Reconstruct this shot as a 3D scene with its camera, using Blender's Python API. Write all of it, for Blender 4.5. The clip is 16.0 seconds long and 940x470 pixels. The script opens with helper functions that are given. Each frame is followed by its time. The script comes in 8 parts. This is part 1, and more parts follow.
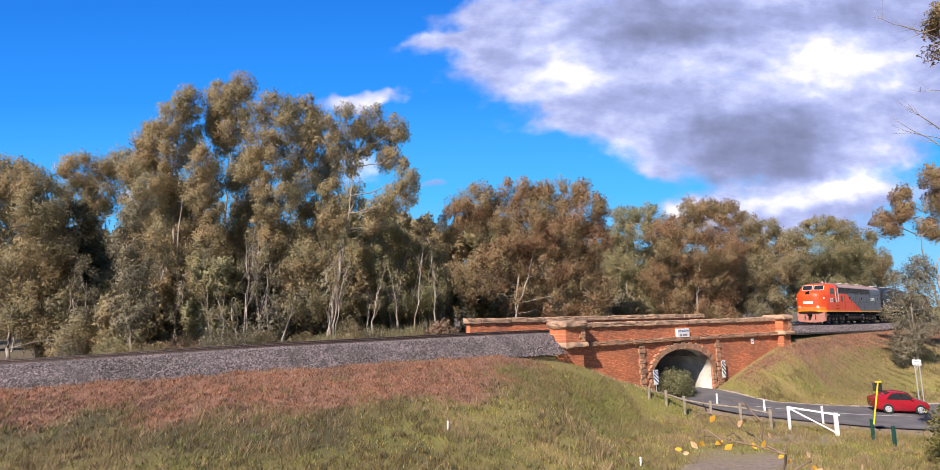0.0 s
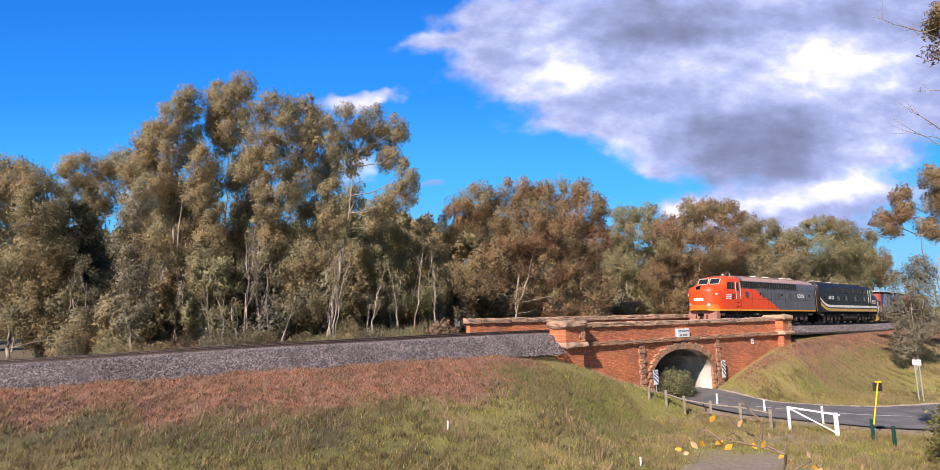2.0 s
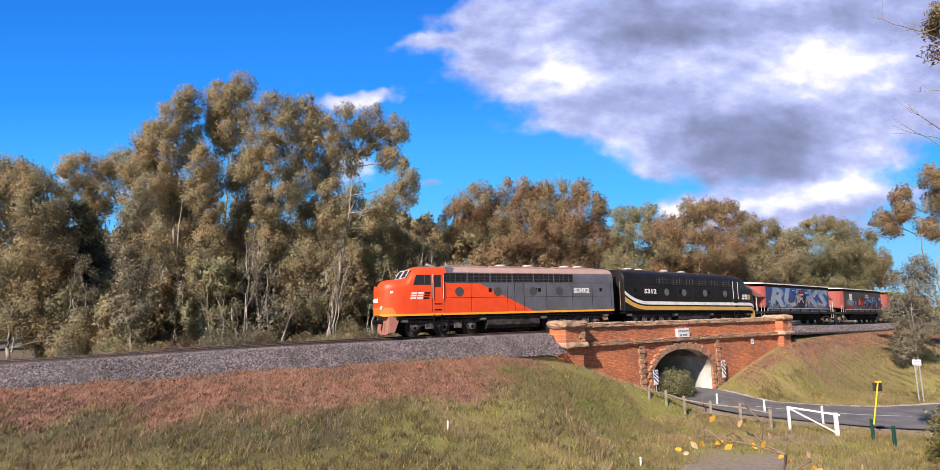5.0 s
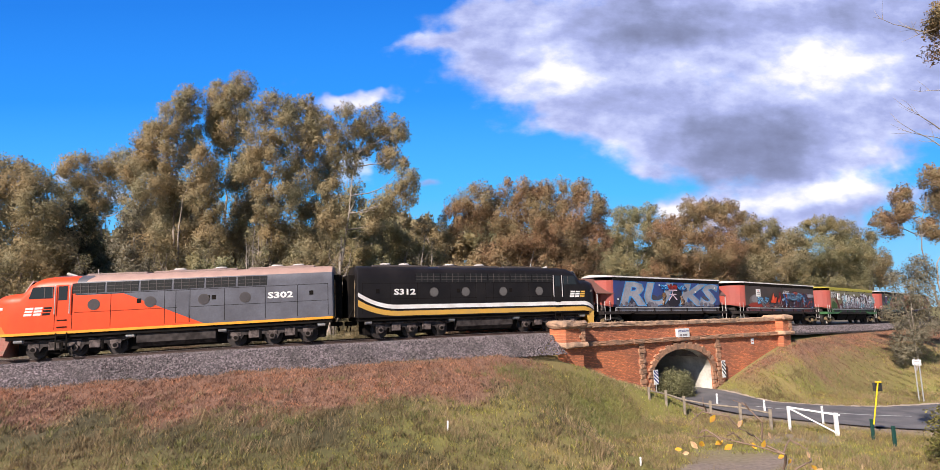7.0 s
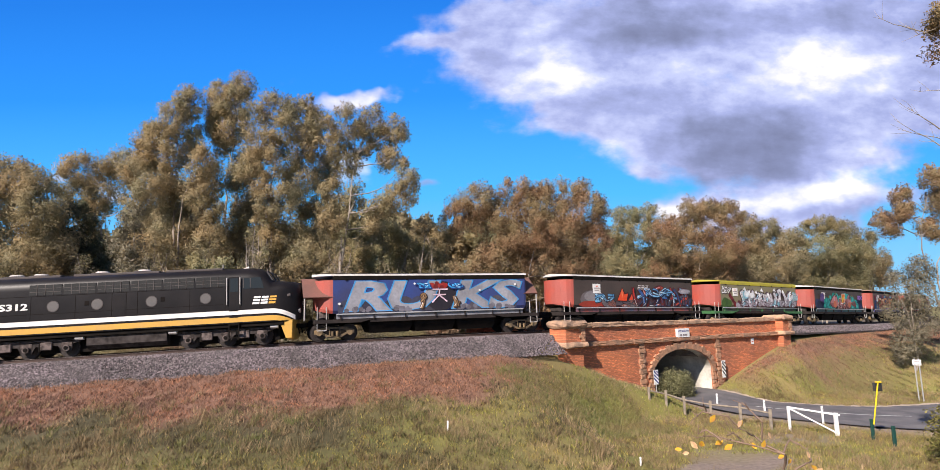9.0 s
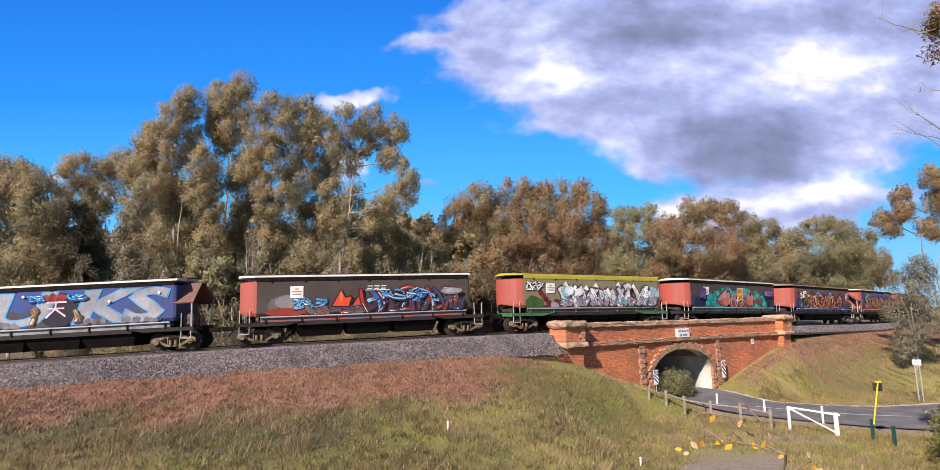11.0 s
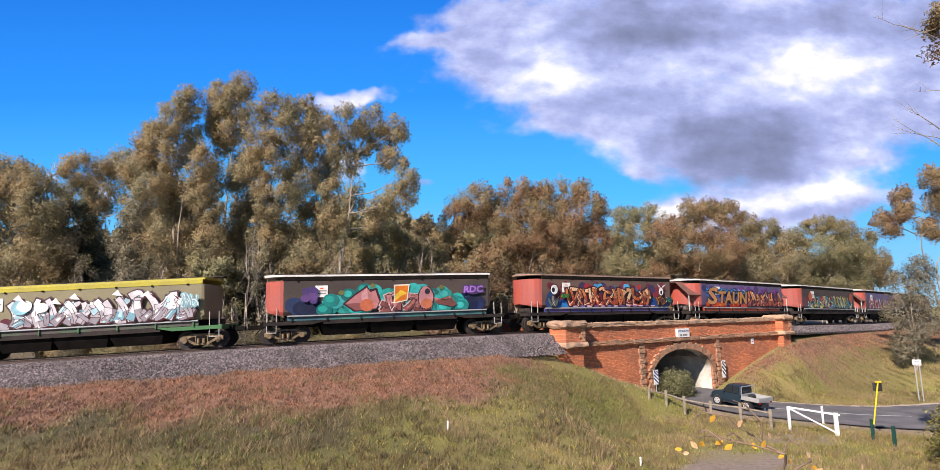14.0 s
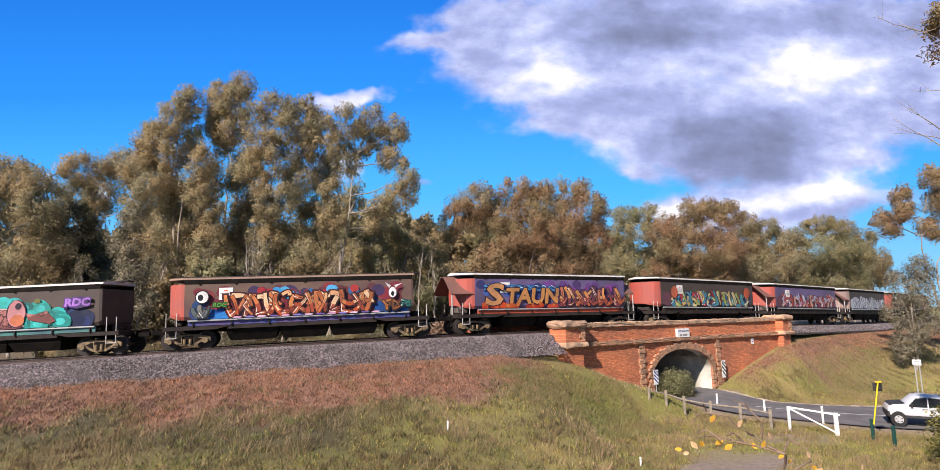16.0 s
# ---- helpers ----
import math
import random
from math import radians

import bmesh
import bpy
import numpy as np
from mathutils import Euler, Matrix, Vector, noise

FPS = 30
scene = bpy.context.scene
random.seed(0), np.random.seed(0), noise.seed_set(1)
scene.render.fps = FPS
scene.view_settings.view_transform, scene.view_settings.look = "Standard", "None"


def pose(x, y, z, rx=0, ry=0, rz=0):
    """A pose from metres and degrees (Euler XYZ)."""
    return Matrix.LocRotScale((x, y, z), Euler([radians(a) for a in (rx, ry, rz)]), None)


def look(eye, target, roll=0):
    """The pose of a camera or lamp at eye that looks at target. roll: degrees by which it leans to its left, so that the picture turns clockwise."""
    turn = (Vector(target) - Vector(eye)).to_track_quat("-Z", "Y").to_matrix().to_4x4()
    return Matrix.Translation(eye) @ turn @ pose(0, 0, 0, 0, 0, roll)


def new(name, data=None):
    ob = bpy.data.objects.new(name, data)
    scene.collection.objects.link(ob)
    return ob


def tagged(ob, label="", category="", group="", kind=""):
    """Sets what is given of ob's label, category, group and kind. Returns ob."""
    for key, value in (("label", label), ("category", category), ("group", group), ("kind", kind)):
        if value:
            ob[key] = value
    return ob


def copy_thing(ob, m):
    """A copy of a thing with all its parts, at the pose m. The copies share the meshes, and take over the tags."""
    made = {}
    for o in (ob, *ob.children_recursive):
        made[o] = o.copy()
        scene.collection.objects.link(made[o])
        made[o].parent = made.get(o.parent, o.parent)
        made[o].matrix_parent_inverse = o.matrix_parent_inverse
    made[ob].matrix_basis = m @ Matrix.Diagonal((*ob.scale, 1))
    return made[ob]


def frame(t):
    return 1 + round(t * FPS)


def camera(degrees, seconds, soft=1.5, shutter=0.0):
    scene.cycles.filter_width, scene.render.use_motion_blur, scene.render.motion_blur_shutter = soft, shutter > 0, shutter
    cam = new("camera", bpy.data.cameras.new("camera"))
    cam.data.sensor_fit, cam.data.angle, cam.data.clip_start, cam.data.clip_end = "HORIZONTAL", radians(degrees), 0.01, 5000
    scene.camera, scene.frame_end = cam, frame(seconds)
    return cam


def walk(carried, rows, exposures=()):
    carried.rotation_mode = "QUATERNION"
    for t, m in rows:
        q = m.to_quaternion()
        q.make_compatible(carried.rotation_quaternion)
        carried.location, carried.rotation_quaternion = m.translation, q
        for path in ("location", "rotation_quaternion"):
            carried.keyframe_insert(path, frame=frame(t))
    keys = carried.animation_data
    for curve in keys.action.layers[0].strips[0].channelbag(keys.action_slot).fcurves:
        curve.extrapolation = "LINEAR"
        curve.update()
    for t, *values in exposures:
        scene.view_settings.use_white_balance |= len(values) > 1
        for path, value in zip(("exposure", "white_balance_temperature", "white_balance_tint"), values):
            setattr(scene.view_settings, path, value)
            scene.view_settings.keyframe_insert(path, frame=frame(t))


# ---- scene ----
# ---------------------------------------------------------------- camera and light
cam = camera(82.69, 16.0, soft=0.7)
EYE = Vector((0.0, 0.0, 6.55))
VIEW = look(EYE, (0.0, 100.0, 6.55 + 14.478), roll=-0.86)
walk(cam, [(0.0, VIEW), (16.0, VIEW)], exposures=[(0.0, 0.70), (16.0, 0.70)])

SUN_AZ, SUN_EL = radians(-145.0), radians(36.0)   # clockwise from +y, above the horizon
world = bpy.data.worlds.new("sky")
scene.world = world
world.use_nodes = True
wn, wl = world.node_tree.nodes, world.node_tree.links
sky = wn.new("ShaderNodeTexSky")
sky.sky_type, sky.sun_disc = "NISHITA", False
sky.sun_elevation, sky.sun_rotation = SUN_EL, SUN_AZ
sky.air_density, sky.dust_density, sky.ozone_density = 1.0, 0.2, 3.0
tint = wn.new("ShaderNodeMix")
tint.data_type, tint.blend_type = "RGBA", "MULTIPLY"
tint.inputs["Factor"].default_value = 1.0
tint.inputs["B"].default_value = (0.86, 1.0, 1.3, 1)
wl.new(sky.outputs["Color"], tint.inputs["A"])
wl.new(tint.outputs["Result"], wn["Background"].inputs["Color"])
wn["Background"].inputs["Strength"].default_value = 0.055
sun = new("sun", bpy.data.lights.new("sun", "SUN"))
sun.data.energy, sun.data.angle, sun.data.color = 5.0, radians(0.5), (1.0, 0.885, 0.80)
sun.matrix_world = look((0, 0, 60), Vector((0, 0, 60)) - Vector((math.sin(SUN_AZ) * math.cos(SUN_EL), math.cos(SUN_AZ) * math.cos(SUN_EL), math.sin(SUN_EL))))

# ---------------------------------------------------------------- materials
def mat(name, base, rough=0.8, metal=0.0, var=0.25, scale=3.0, fine=40.0, bump=0.2, bump_d=0.02, second=None, island=0.0, obrand=0.0, spec=0.5, coords="Object", transl=0.0):
    """Noise at two scales over a base colour, with bump; second: a colour for the stains."""
    m = bpy.data.materials.new(name)
    m.use_nodes = True
    n, l = m.node_tree.nodes, m.node_tree.links
    b = n["Principled BSDF"]
    b.inputs["Roughness"].default_value, b.inputs["Metallic"].default_value = rough, metal
    b.inputs["Specular IOR Level"].default_value = spec
    tc = n.new("ShaderNodeTexCoord")
    big, small = n.new("ShaderNodeTexNoise"), n.new("ShaderNodeTexNoise")
    for t, s in ((big, scale), (small, fine)):
        l.new(tc.outputs[coords], t.inputs["Vector"])
        t.inputs["Scale"].default_value, t.inputs["Detail"].default_value = s, 5.0
    ramp = n.new("ShaderNodeMapRange")
    ramp.inputs["From Min"].default_value, ramp.inputs["From Max"].default_value = 0.38, 0.64
    l.new(big.outputs["Fac"], ramp.inputs["Value"])
    mix = n.new("ShaderNodeMix")
    mix.data_type = "RGBA"
    c2 = second or tuple(c * (1 - var) for c in base)
    mix.inputs["A"].default_value, mix.inputs["B"].default_value = (*base, 1), (*c2, 1)
    l.new(ramp.outputs["Result"], mix.inputs["Factor"])
    hsv = n.new("ShaderNodeHueSaturation")
    l.new(mix.outputs["Result"], hsv.inputs["Color"])
    val = n.new("ShaderNodeMath")
    val.operation = "MULTIPLY_ADD"
    l.new(small.outputs["Fac"], val.inputs[0])
    val.inputs[1].default_value, val.inputs[2].default_value = 2 * var, 1 - var
    last = val.outputs[0]
    for amount, node, sock in ((island, "ShaderNodeNewGeometry", "Random Per Island"), (obrand, "ShaderNodeObjectInfo", "Random")):
        if amount:
            g, a = n.new(node), n.new("ShaderNodeMath")
            a.operation = "MULTIPLY_ADD"
            a.inputs[1].default_value, a.inputs[2].default_value = 2 * amount, 1 - amount
            l.new(g.outputs[sock], a.inputs[0])
            p = n.new("ShaderNodeMath")
            p.operation = "MULTIPLY"
            l.new(last, p.inputs[0]), l.new(a.outputs[0], p.inputs[1])
            last = p.outputs[0]
    l.new(last, hsv.inputs["Value"])
    l.new(hsv.outputs["Color"], b.inputs["Base Color"])
    if bump:
        bp = n.new("ShaderNodeBump")
        bp.inputs["Strength"].default_value, bp.inputs["Distance"].default_value = bump, bump_d
        l.new(small.outputs["Fac"], bp.inputs["Height"])
        l.new(bp.outputs["Normal"], b.inputs["Normal"])
    if transl:
        tr_, ad = n.new("ShaderNodeBsdfTranslucent"), n.new("ShaderNodeMixShader")
        l.new(hsv.outputs["Color"], tr_.inputs["Color"])
        ad.inputs[0].default_value = transl
        l.new(b.outputs[0], ad.inputs[1]), l.new(tr_.outputs[0], ad.inputs[2])
        l.new(ad.outputs[0], n["Material Output"].inputs["Surface"])
    return m


def glow(name, colour, strength):
    m = bpy.data.materials.new(name)
    m.use_nodes = True
    b = m.node_tree.nodes["Principled BSDF"]
    b.inputs["Base Color"].default_value = (*colour, 1)
    b.inputs["Emission Color"].default_value, b.inputs["Emission Strength"].default_value = (*colour, 1), strength
    return m


M = {}
M["stone"] = mat("stone", (0.43, 0.22, 0.125), 0.95, var=0.4, scale=1.6, fine=9, bump=0.9, bump_d=0.06, second=(0.25, 0.15, 0.095), obrand=0.15)
M["coping"] = mat("coping", (0.52, 0.32, 0.20), 0.95, var=0.4, scale=1.6, fine=9, bump=0.9, bump_d=0.06, second=(0.27, 0.18, 0.125), obrand=0.15)
M["dark_masonry"] = mat("dark_masonry", (0.16, 0.13, 0.11), 0.95, var=0.4, scale=0.9, fine=10)
M["asphalt"] = mat("asphalt", (0.095, 0.09, 0.093), 0.85, var=0.3, scale=0.8, fine=25, second=(0.15, 0.14, 0.138))
M["road_paint"] = mat("road_paint", (0.6, 0.6, 0.58), 0.8, var=0.25, scale=2, fine=20)
M["sand"] = mat("sand", (0.52, 0.42, 0.32), 0.95, var=0.3, scale=1.5, fine=14, bump=0.4)
M["rail"] = mat("rail", (0.06, 0.034, 0.026), 0.8, 0.0, var=0.3, scale=2, fine=20)
M["rail_top"] = mat("rail_top", (0.45, 0.44, 0.43), 0.35, 0.9, var=0.15, scale=2, fine=20)
M["sleeper"] = mat("sleeper", (0.19, 0.17, 0.155), 0.95, var=0.3, scale=2, fine=20, obrand=0.2)
M["bark"] = mat("bark", (0.36, 0.31, 0.26), 0.9, var=0.3, scale=1.2, fine=10, bump=0.4, second=(0.24, 0.19, 0.15))
M["bark_dark"] = mat("bark_dark", (0.13, 0.10, 0.08), 0.9, var=0.35, scale=1.5, fine=12, bump=0.5)
M["leaf_olive"] = mat("leaf_olive", (0.325, 0.29, 0.178), 0.65, var=0.25, scale=0.35, fine=2.0, bump=0, spec=0.12, second=(0.37, 0.275, 0.15), island=0.2, transl=0.42)
M["leaf_green"] = mat("leaf_green", (0.30, 0.288, 0.165), 0.65, var=0.25, scale=0.4, fine=2.0, bump=0, spec=0.12, second=(0.35, 0.285, 0.15), island=0.2, transl=0.42)
M["leaf_rust"] = mat("leaf_rust", (0.36, 0.22, 0.13), 0.65, var=0.25, scale=0.4, fine=2.0, bump=0, spec=0.12, second=(0.33, 0.26, 0.145), island=0.2, transl=0.42)
M["leaf_grey"] = mat("leaf_grey", (0.20, 0.175, 0.115), 0.65, var=0.25, scale=0.5, fine=2.0, bump=0, second=(0.2, 0.17, 0.105), island=0.45, transl=0.2)
# green leaf with the shade under the eucalypts put into its colour
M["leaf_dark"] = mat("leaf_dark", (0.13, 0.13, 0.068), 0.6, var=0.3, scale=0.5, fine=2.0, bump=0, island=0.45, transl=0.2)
M["grass"] = mat("grass", (0.27, 0.265, 0.055), 0.7, var=0.3, scale=0.33, fine=1.3, bump=0, second=(0.36, 0.27, 0.075), island=0.55, transl=0.25)
M["grass_dry"] = mat("grass_dry", (0.37, 0.265, 0.145), 0.8, var=0.25, scale=0.3, fine=1.5, bump=0, second=(0.18, 0.13, 0.06), island=0.4, transl=0.2)
M["weed_red"] = mat("weed_red", (0.345, 0.17, 0.098), 0.85, var=0.25, scale=0.5, fine=3, bump=0, second=(0.20, 0.115, 0.08), island=0.85, transl=0.2)

M["grass_dull"] = mat("grass_dull", (0.09, 0.08, 0.034), 0.75, var=0.3, scale=0.4, fine=1.6, bump=0, second=(0.125, 0.088, 0.048), island=0.55, transl=0.2)
M["undergrowth"] = mat("undergrowth", (0.27, 0.19, 0.10), 0.8, var=0.3, scale=0.4, fine=1.6, bump=0, second=(0.16, 0.13, 0.075), island=0.5, transl=0.2)
# ---------------------------------------------------------------- mesh helpers
def mesh_ob(name, verts, faces, material, parent=None, label="", smooth=False):
    me = bpy.data.meshes.new(name)
    me.from_pydata([tuple(map(float, v)) for v in verts] if not isinstance(verts, np.ndarray) else verts.tolist(), [], faces if isinstance(faces, list) else faces.tolist())
    for m in material if isinstance(material, (list, tuple)) else (material,):
        me.materials.append(m)
    if smooth:
        me.shade_smooth()
    ob = new(name, me)
    if parent:
        ob.parent = parent
    return tagged(ob, label)


def part(name, bm, material, parent, label="", smooth=False):
    me = bpy.data.meshes.new(name)
    bm.to_mesh(me)
    bm.free()
    for m in material if isinstance(material, (list, tuple)) else (material,):
        me.materials.append(m)
    if smooth:
        me.shade_smooth()
    ob = new(name, me)
    ob.parent = parent
    return tagged(ob, label)


def thing(name, label, category, group="", kind="", m=None):
    ob = new(name)
    if m is not None:
        ob.matrix_basis = m
    return tagged(ob, label, category, group, kind)


def box(bm, x0, x1, y0, y1, z0, z1, bevel=0.0):
    g = bmesh.ops.create_cube(bm, size=1.0, matrix=Matrix.Translation(((x0 + x1) / 2, (y0 + y1) / 2, (z0 + z1) / 2)) @ Matrix.Diagonal((x1 - x0, y1 - y0, z1 - z0, 1)))
    if bevel:
        es = list({e for v in g["verts"] for e in v.link_edges})
        bmesh.ops.bevel(bm, geom=es, offset=bevel, segments=1, affect="EDGES", clamp_overlap=True)
    return bm


def boxm(*a, bevel=0.0):
    return box(bmesh.new(), *a, bevel=bevel)


def rod(bm, a, b, r, r2=None, n=8):
    """A round bar from a to b."""
    a, b = Vector(a), Vector(b)
    m = Matrix.Translation((a + b) / 2) @ (b - a).to_track_quat("Z", "Y").to_matrix().to_4x4()
    bmesh.ops.create_cone(bm, cap_ends=True, segments=n, radius1=r, radius2=r if r2 is None else r2, depth=(b - a).length, matrix=m)
    return bm


def rodm(a, b, r, r2=None, n=8):
    return rod(bmesh.new(), a, b, r, r2, n)


def loft(rings, close=True, cap=True):
    """A skin over rings of points of equal number."""
    bm = bmesh.new()
    rs = [[bm.verts.new(p) for p in ring] for ring in rings]
    k = len(rs[0])
    for a, b in zip(rs, rs[1:]):
        for i in range(k if close else k - 1):
            bm.faces.new((a[i], a[(i + 1) % k], b[(i + 1) % k], b[i]))
    if cap:
        bm.faces.new(rs[0][::-1]), bm.faces.new(rs[-1])
    bmesh.ops.recalc_face_normals(bm, faces=bm.faces)
    return bm


def prism(pts, axis, t0, t1):
    """A flat outline pushed along an axis ('x', 'y' or 'z')."""
    put = {"x": lambda p, t: (t, p[0], p[1]), "y": lambda p, t: (p[0], t, p[1]), "z": lambda p, t: (p[0], p[1], t)}[axis]
    return loft([[put(p, t0) for p in pts], [put(p, t1) for p in pts]])


# ---------------------------------------------------------------- the railway's line
SG = np.arange(-90.0, 260.01, 0.5)
kap = np.interp(SG, [-45, -20, 0, 20, 45, 80, 130], [0.01489, 0.01672, 0.00845, 0.00118, 0.00554, 0.00243, 0.00243])
kap[SG < -45] *= 0.2
TH = np.cumsum(kap) * 0.5
TH += radians(27.07) - TH[180]
TX, TY = np.cumsum(np.cos(TH)) * 0.5, np.cumsum(np.sin(TH)) * 0.5
TX += 5.277 - TX[180]
TY += 37.694 - TY[180]
TZ = 6.55 + np.interp(SG, [-60, -40, -30, -21.7, -17.8, -5.8, -1.9, 10.4, 26.7, 43, 61.6, 200], [-2.6, -2.4, -2.12, -1.72, -1.58, -1.33, -1.3, -1.32, -1.55, -1.84, -2.04, -2.2])
TZ = np.convolve(np.pad(TZ, 8, mode="edge"), np.ones(17) / 17, "valid")


def line(s, d=0.0, z=0.0):
    """A point beside the line: s metres along it, d towards the road's side, z above the rails."""
    h = np.interp(s, SG, TH)
    return Vector((np.interp(s, SG, TX) + d * np.sin(h), np.interp(s, SG, TY) - d * np.cos(h), np.interp(s, SG, TZ) + z))


def sweep(profile, s0, s1, step=1.0):
    """Rings of a cross-section (d, z) carried along the line."""
    return [[line(s, d, z) for d, z in profile] for s in np.arange(s0, s1 + 1e-6, step)]


# ---------------------------------------------------------------- ground
BA = Vector((5.92, 34.99, 0.0))                  # the bridge's face: its left end
BH = radians(31.3)
BU, BN = Vector((math.cos(BH), math.sin(BH), 0)), Vector((math.sin(BH), -math.cos(BH), 0))
ROAD = np.array([(5.0, 58.7), (11.6, 47.8), (15.8, 41.0), (17.6, 38.3), (19.5, 36.2), (21.7, 34.6), (24.2, 33.3), (27.5, 32.8), (33.0, 34.0), (45.0, 37.5), (70.0, 46.0)])
RW = np.array([3.1, 3.1, 3.0, 3.0, 3.0, 3.2, 3.5, 3.6, 3.5, 3.4, 3.4])


def smooth_path(pts, n=12):
    """Catmull-Rom through the points."""
    out = []
    p = [2 * pts[0] - pts[1], *pts, 2 * pts[-1] - pts[-2]]
    for a, b, c, d in zip(p, p[1:], p[2:], p[3:]):
        for t in np.arange(n) / n:
            out.append(0.5 * (2 * b + (c - a) * t + (2 * a - 5 * b + 4 * c - d) * t * t + (3 * b - a - 3 * c + d) * t ** 3))
    return np.array(out + [pts[-1]])


RP = smooth_path(np.column_stack([ROAD, RW]))


def nearest(px, py, qx, qy):
    d2 = (px[:, None] - qx[None, :]) ** 2 + (py[:, None] - qy[None, :]) ** 2
    i = d2.argmin(1)
    return i, np.sqrt(d2[np.arange(len(px)), i])


def step01(x, a, b):
    t = np.clip((x - a) / (b - a), 0, 1)
    return t * t * (3 - 2 * t)


def wave(x, y, f=1.0):
    """A soft wandering number between -1 and 1."""
    return (np.sin(x * 0.61 * f + 1.7 * np.sin(y * 0.43 * f + 1.0)) + np.sin(y * 0.83 * f + 1.3 * np.sin(x * 0.37 * f))) / 2


def road_z(x, y):
    return 0.42 * step01(y - 0.6 * (x - 16.0), 34.5, 40.5)


def fields(px, py):
    """Along the line, beside it, and off the road's middle, for many points."""
    px, py = np.asarray(px, float), np.asarray(py, float)
    s, d, r, rw = (np.empty_like(px) for _ in range(4))
    for k in range(0, len(px), 4000):
        q = slice(k, k + 4000)
        i, dist = nearest(px[q], py[q], TX, TY)
        side = (px[q] - TX[i]) * np.sin(TH[i]) - (py[q] - TY[i]) * np.cos(TH[i])
        s[q], d[q] = SG[i], np.where(side < 0, -dist, dist)
        i, dist = nearest(px[q], py[q], RP[:, 0], RP[:, 1])
        r[q], rw[q] = dist, RP[i, 2]
    return s, d, r, rw


def ground_z(px, py, want=False):
    px, py = np.asarray(px, float), np.asarray(py, float)
    s, d, r, rw = fields(px, py)
    top = np.interp(s, SG, TZ)
    wide = np.interp(d, [0, 2.4, 3.9, 8.0, 14.0, 22.0, 60], [0.75, 0.75, 1.25, 2.35, 4.3, 7.2, 20])
    steep = np.where(s > 18, np.interp(d, [0, 2.4, 3.9, 6.9, 60], [0.75, 0.75, 1.3, 5.2, 48]), np.interp(d, [0, 2.4, 3.4, 6.4, 60], [0.75, 0.75, 1.6, 5.2, 48]))
    bl = step01(s, -7.0, 1.0) * (1 - step01(s, 24.0, 31.0))
    near = top - (wide * (1 - bl) + steep * bl)
    base = 0.95 * step01(-px, -4.0, 10.0)
    base = base + 4.6 * step01(-np.hypot(px, py + 1.0), -17.0, -2.5)
    k = 0.28
    front = np.maximum(near, base) + k * np.log1p(np.exp(-np.abs(near - base) / k)) - 0.0
    front = np.minimum(front, top - 0.7)
    back = top - np.interp(-d, [0, 2.6, 4.5, 9, 30, 120], [0.75, 0.75, 1.15, 1.2, 1.0, 0.2]) + np.clip(-d - 60, 0, 400) * 0.02
    z = np.where(d > 0, front, back)
    rz = road_z(px, py)
    a = (px - BA.x) * BU.x + (py - BA.y) * BU.y
    cut = rz - 0.06 + np.maximum(0, r - rw - 0.5) / np.where(a > 11.5, 3.1, 2.75)
    a = (px - BA.x) * BU.x + (py - BA.y) * BU.y
    b = (px - BA.x) * BN.x + (py - BA.y) * BN.y
    inside = (b < -0.45) & (b > -5.9) & (a > -1) & (a < 27)
    cut = np.where(inside, np.where(np.abs(a - 11.55) < 3.75, rz - 0.06, 99.0), cut)
    k = np.where(a > 11.5, 0.7, 0.3)
    z2 = np.minimum(z, cut) - k * np.log1p(np.exp(-np.abs(z - cut) / k)) * (~inside) * (r > rw + 0.5)
    z = np.where(d > -20, z2, z)
    bumps = 0.045 * wave(px, py, 1.7) + 0.03 * wave(py + 7.0, px - 3.0, 3.9) + 0.02 * wave(px * 0.8 - py * 0.6, px * 0.6 + py * 0.8, 6.3)
    z = z + bumps * (r > rw + 0.8) * (np.abs(d) > 3.5)
    return (z, s, d, r, rw) if want else z


def spaced(lo, hi, fine, far):
    mid = list(np.arange(lo, hi + 1e-6, fine))
    a, b, st = [], [], fine
    x, y = lo, hi
    while y < far:
        st *= 1.35
        x, y = x - st, y + st
        a.append(x), b.append(y)
    return np.array(a[::-1] + mid + b)


def add_attr(me, name, values):
    at = me.attributes.new(name, "FLOAT", "POINT")
    at.data.foreach_set("value", np.asarray(values, np.float32))


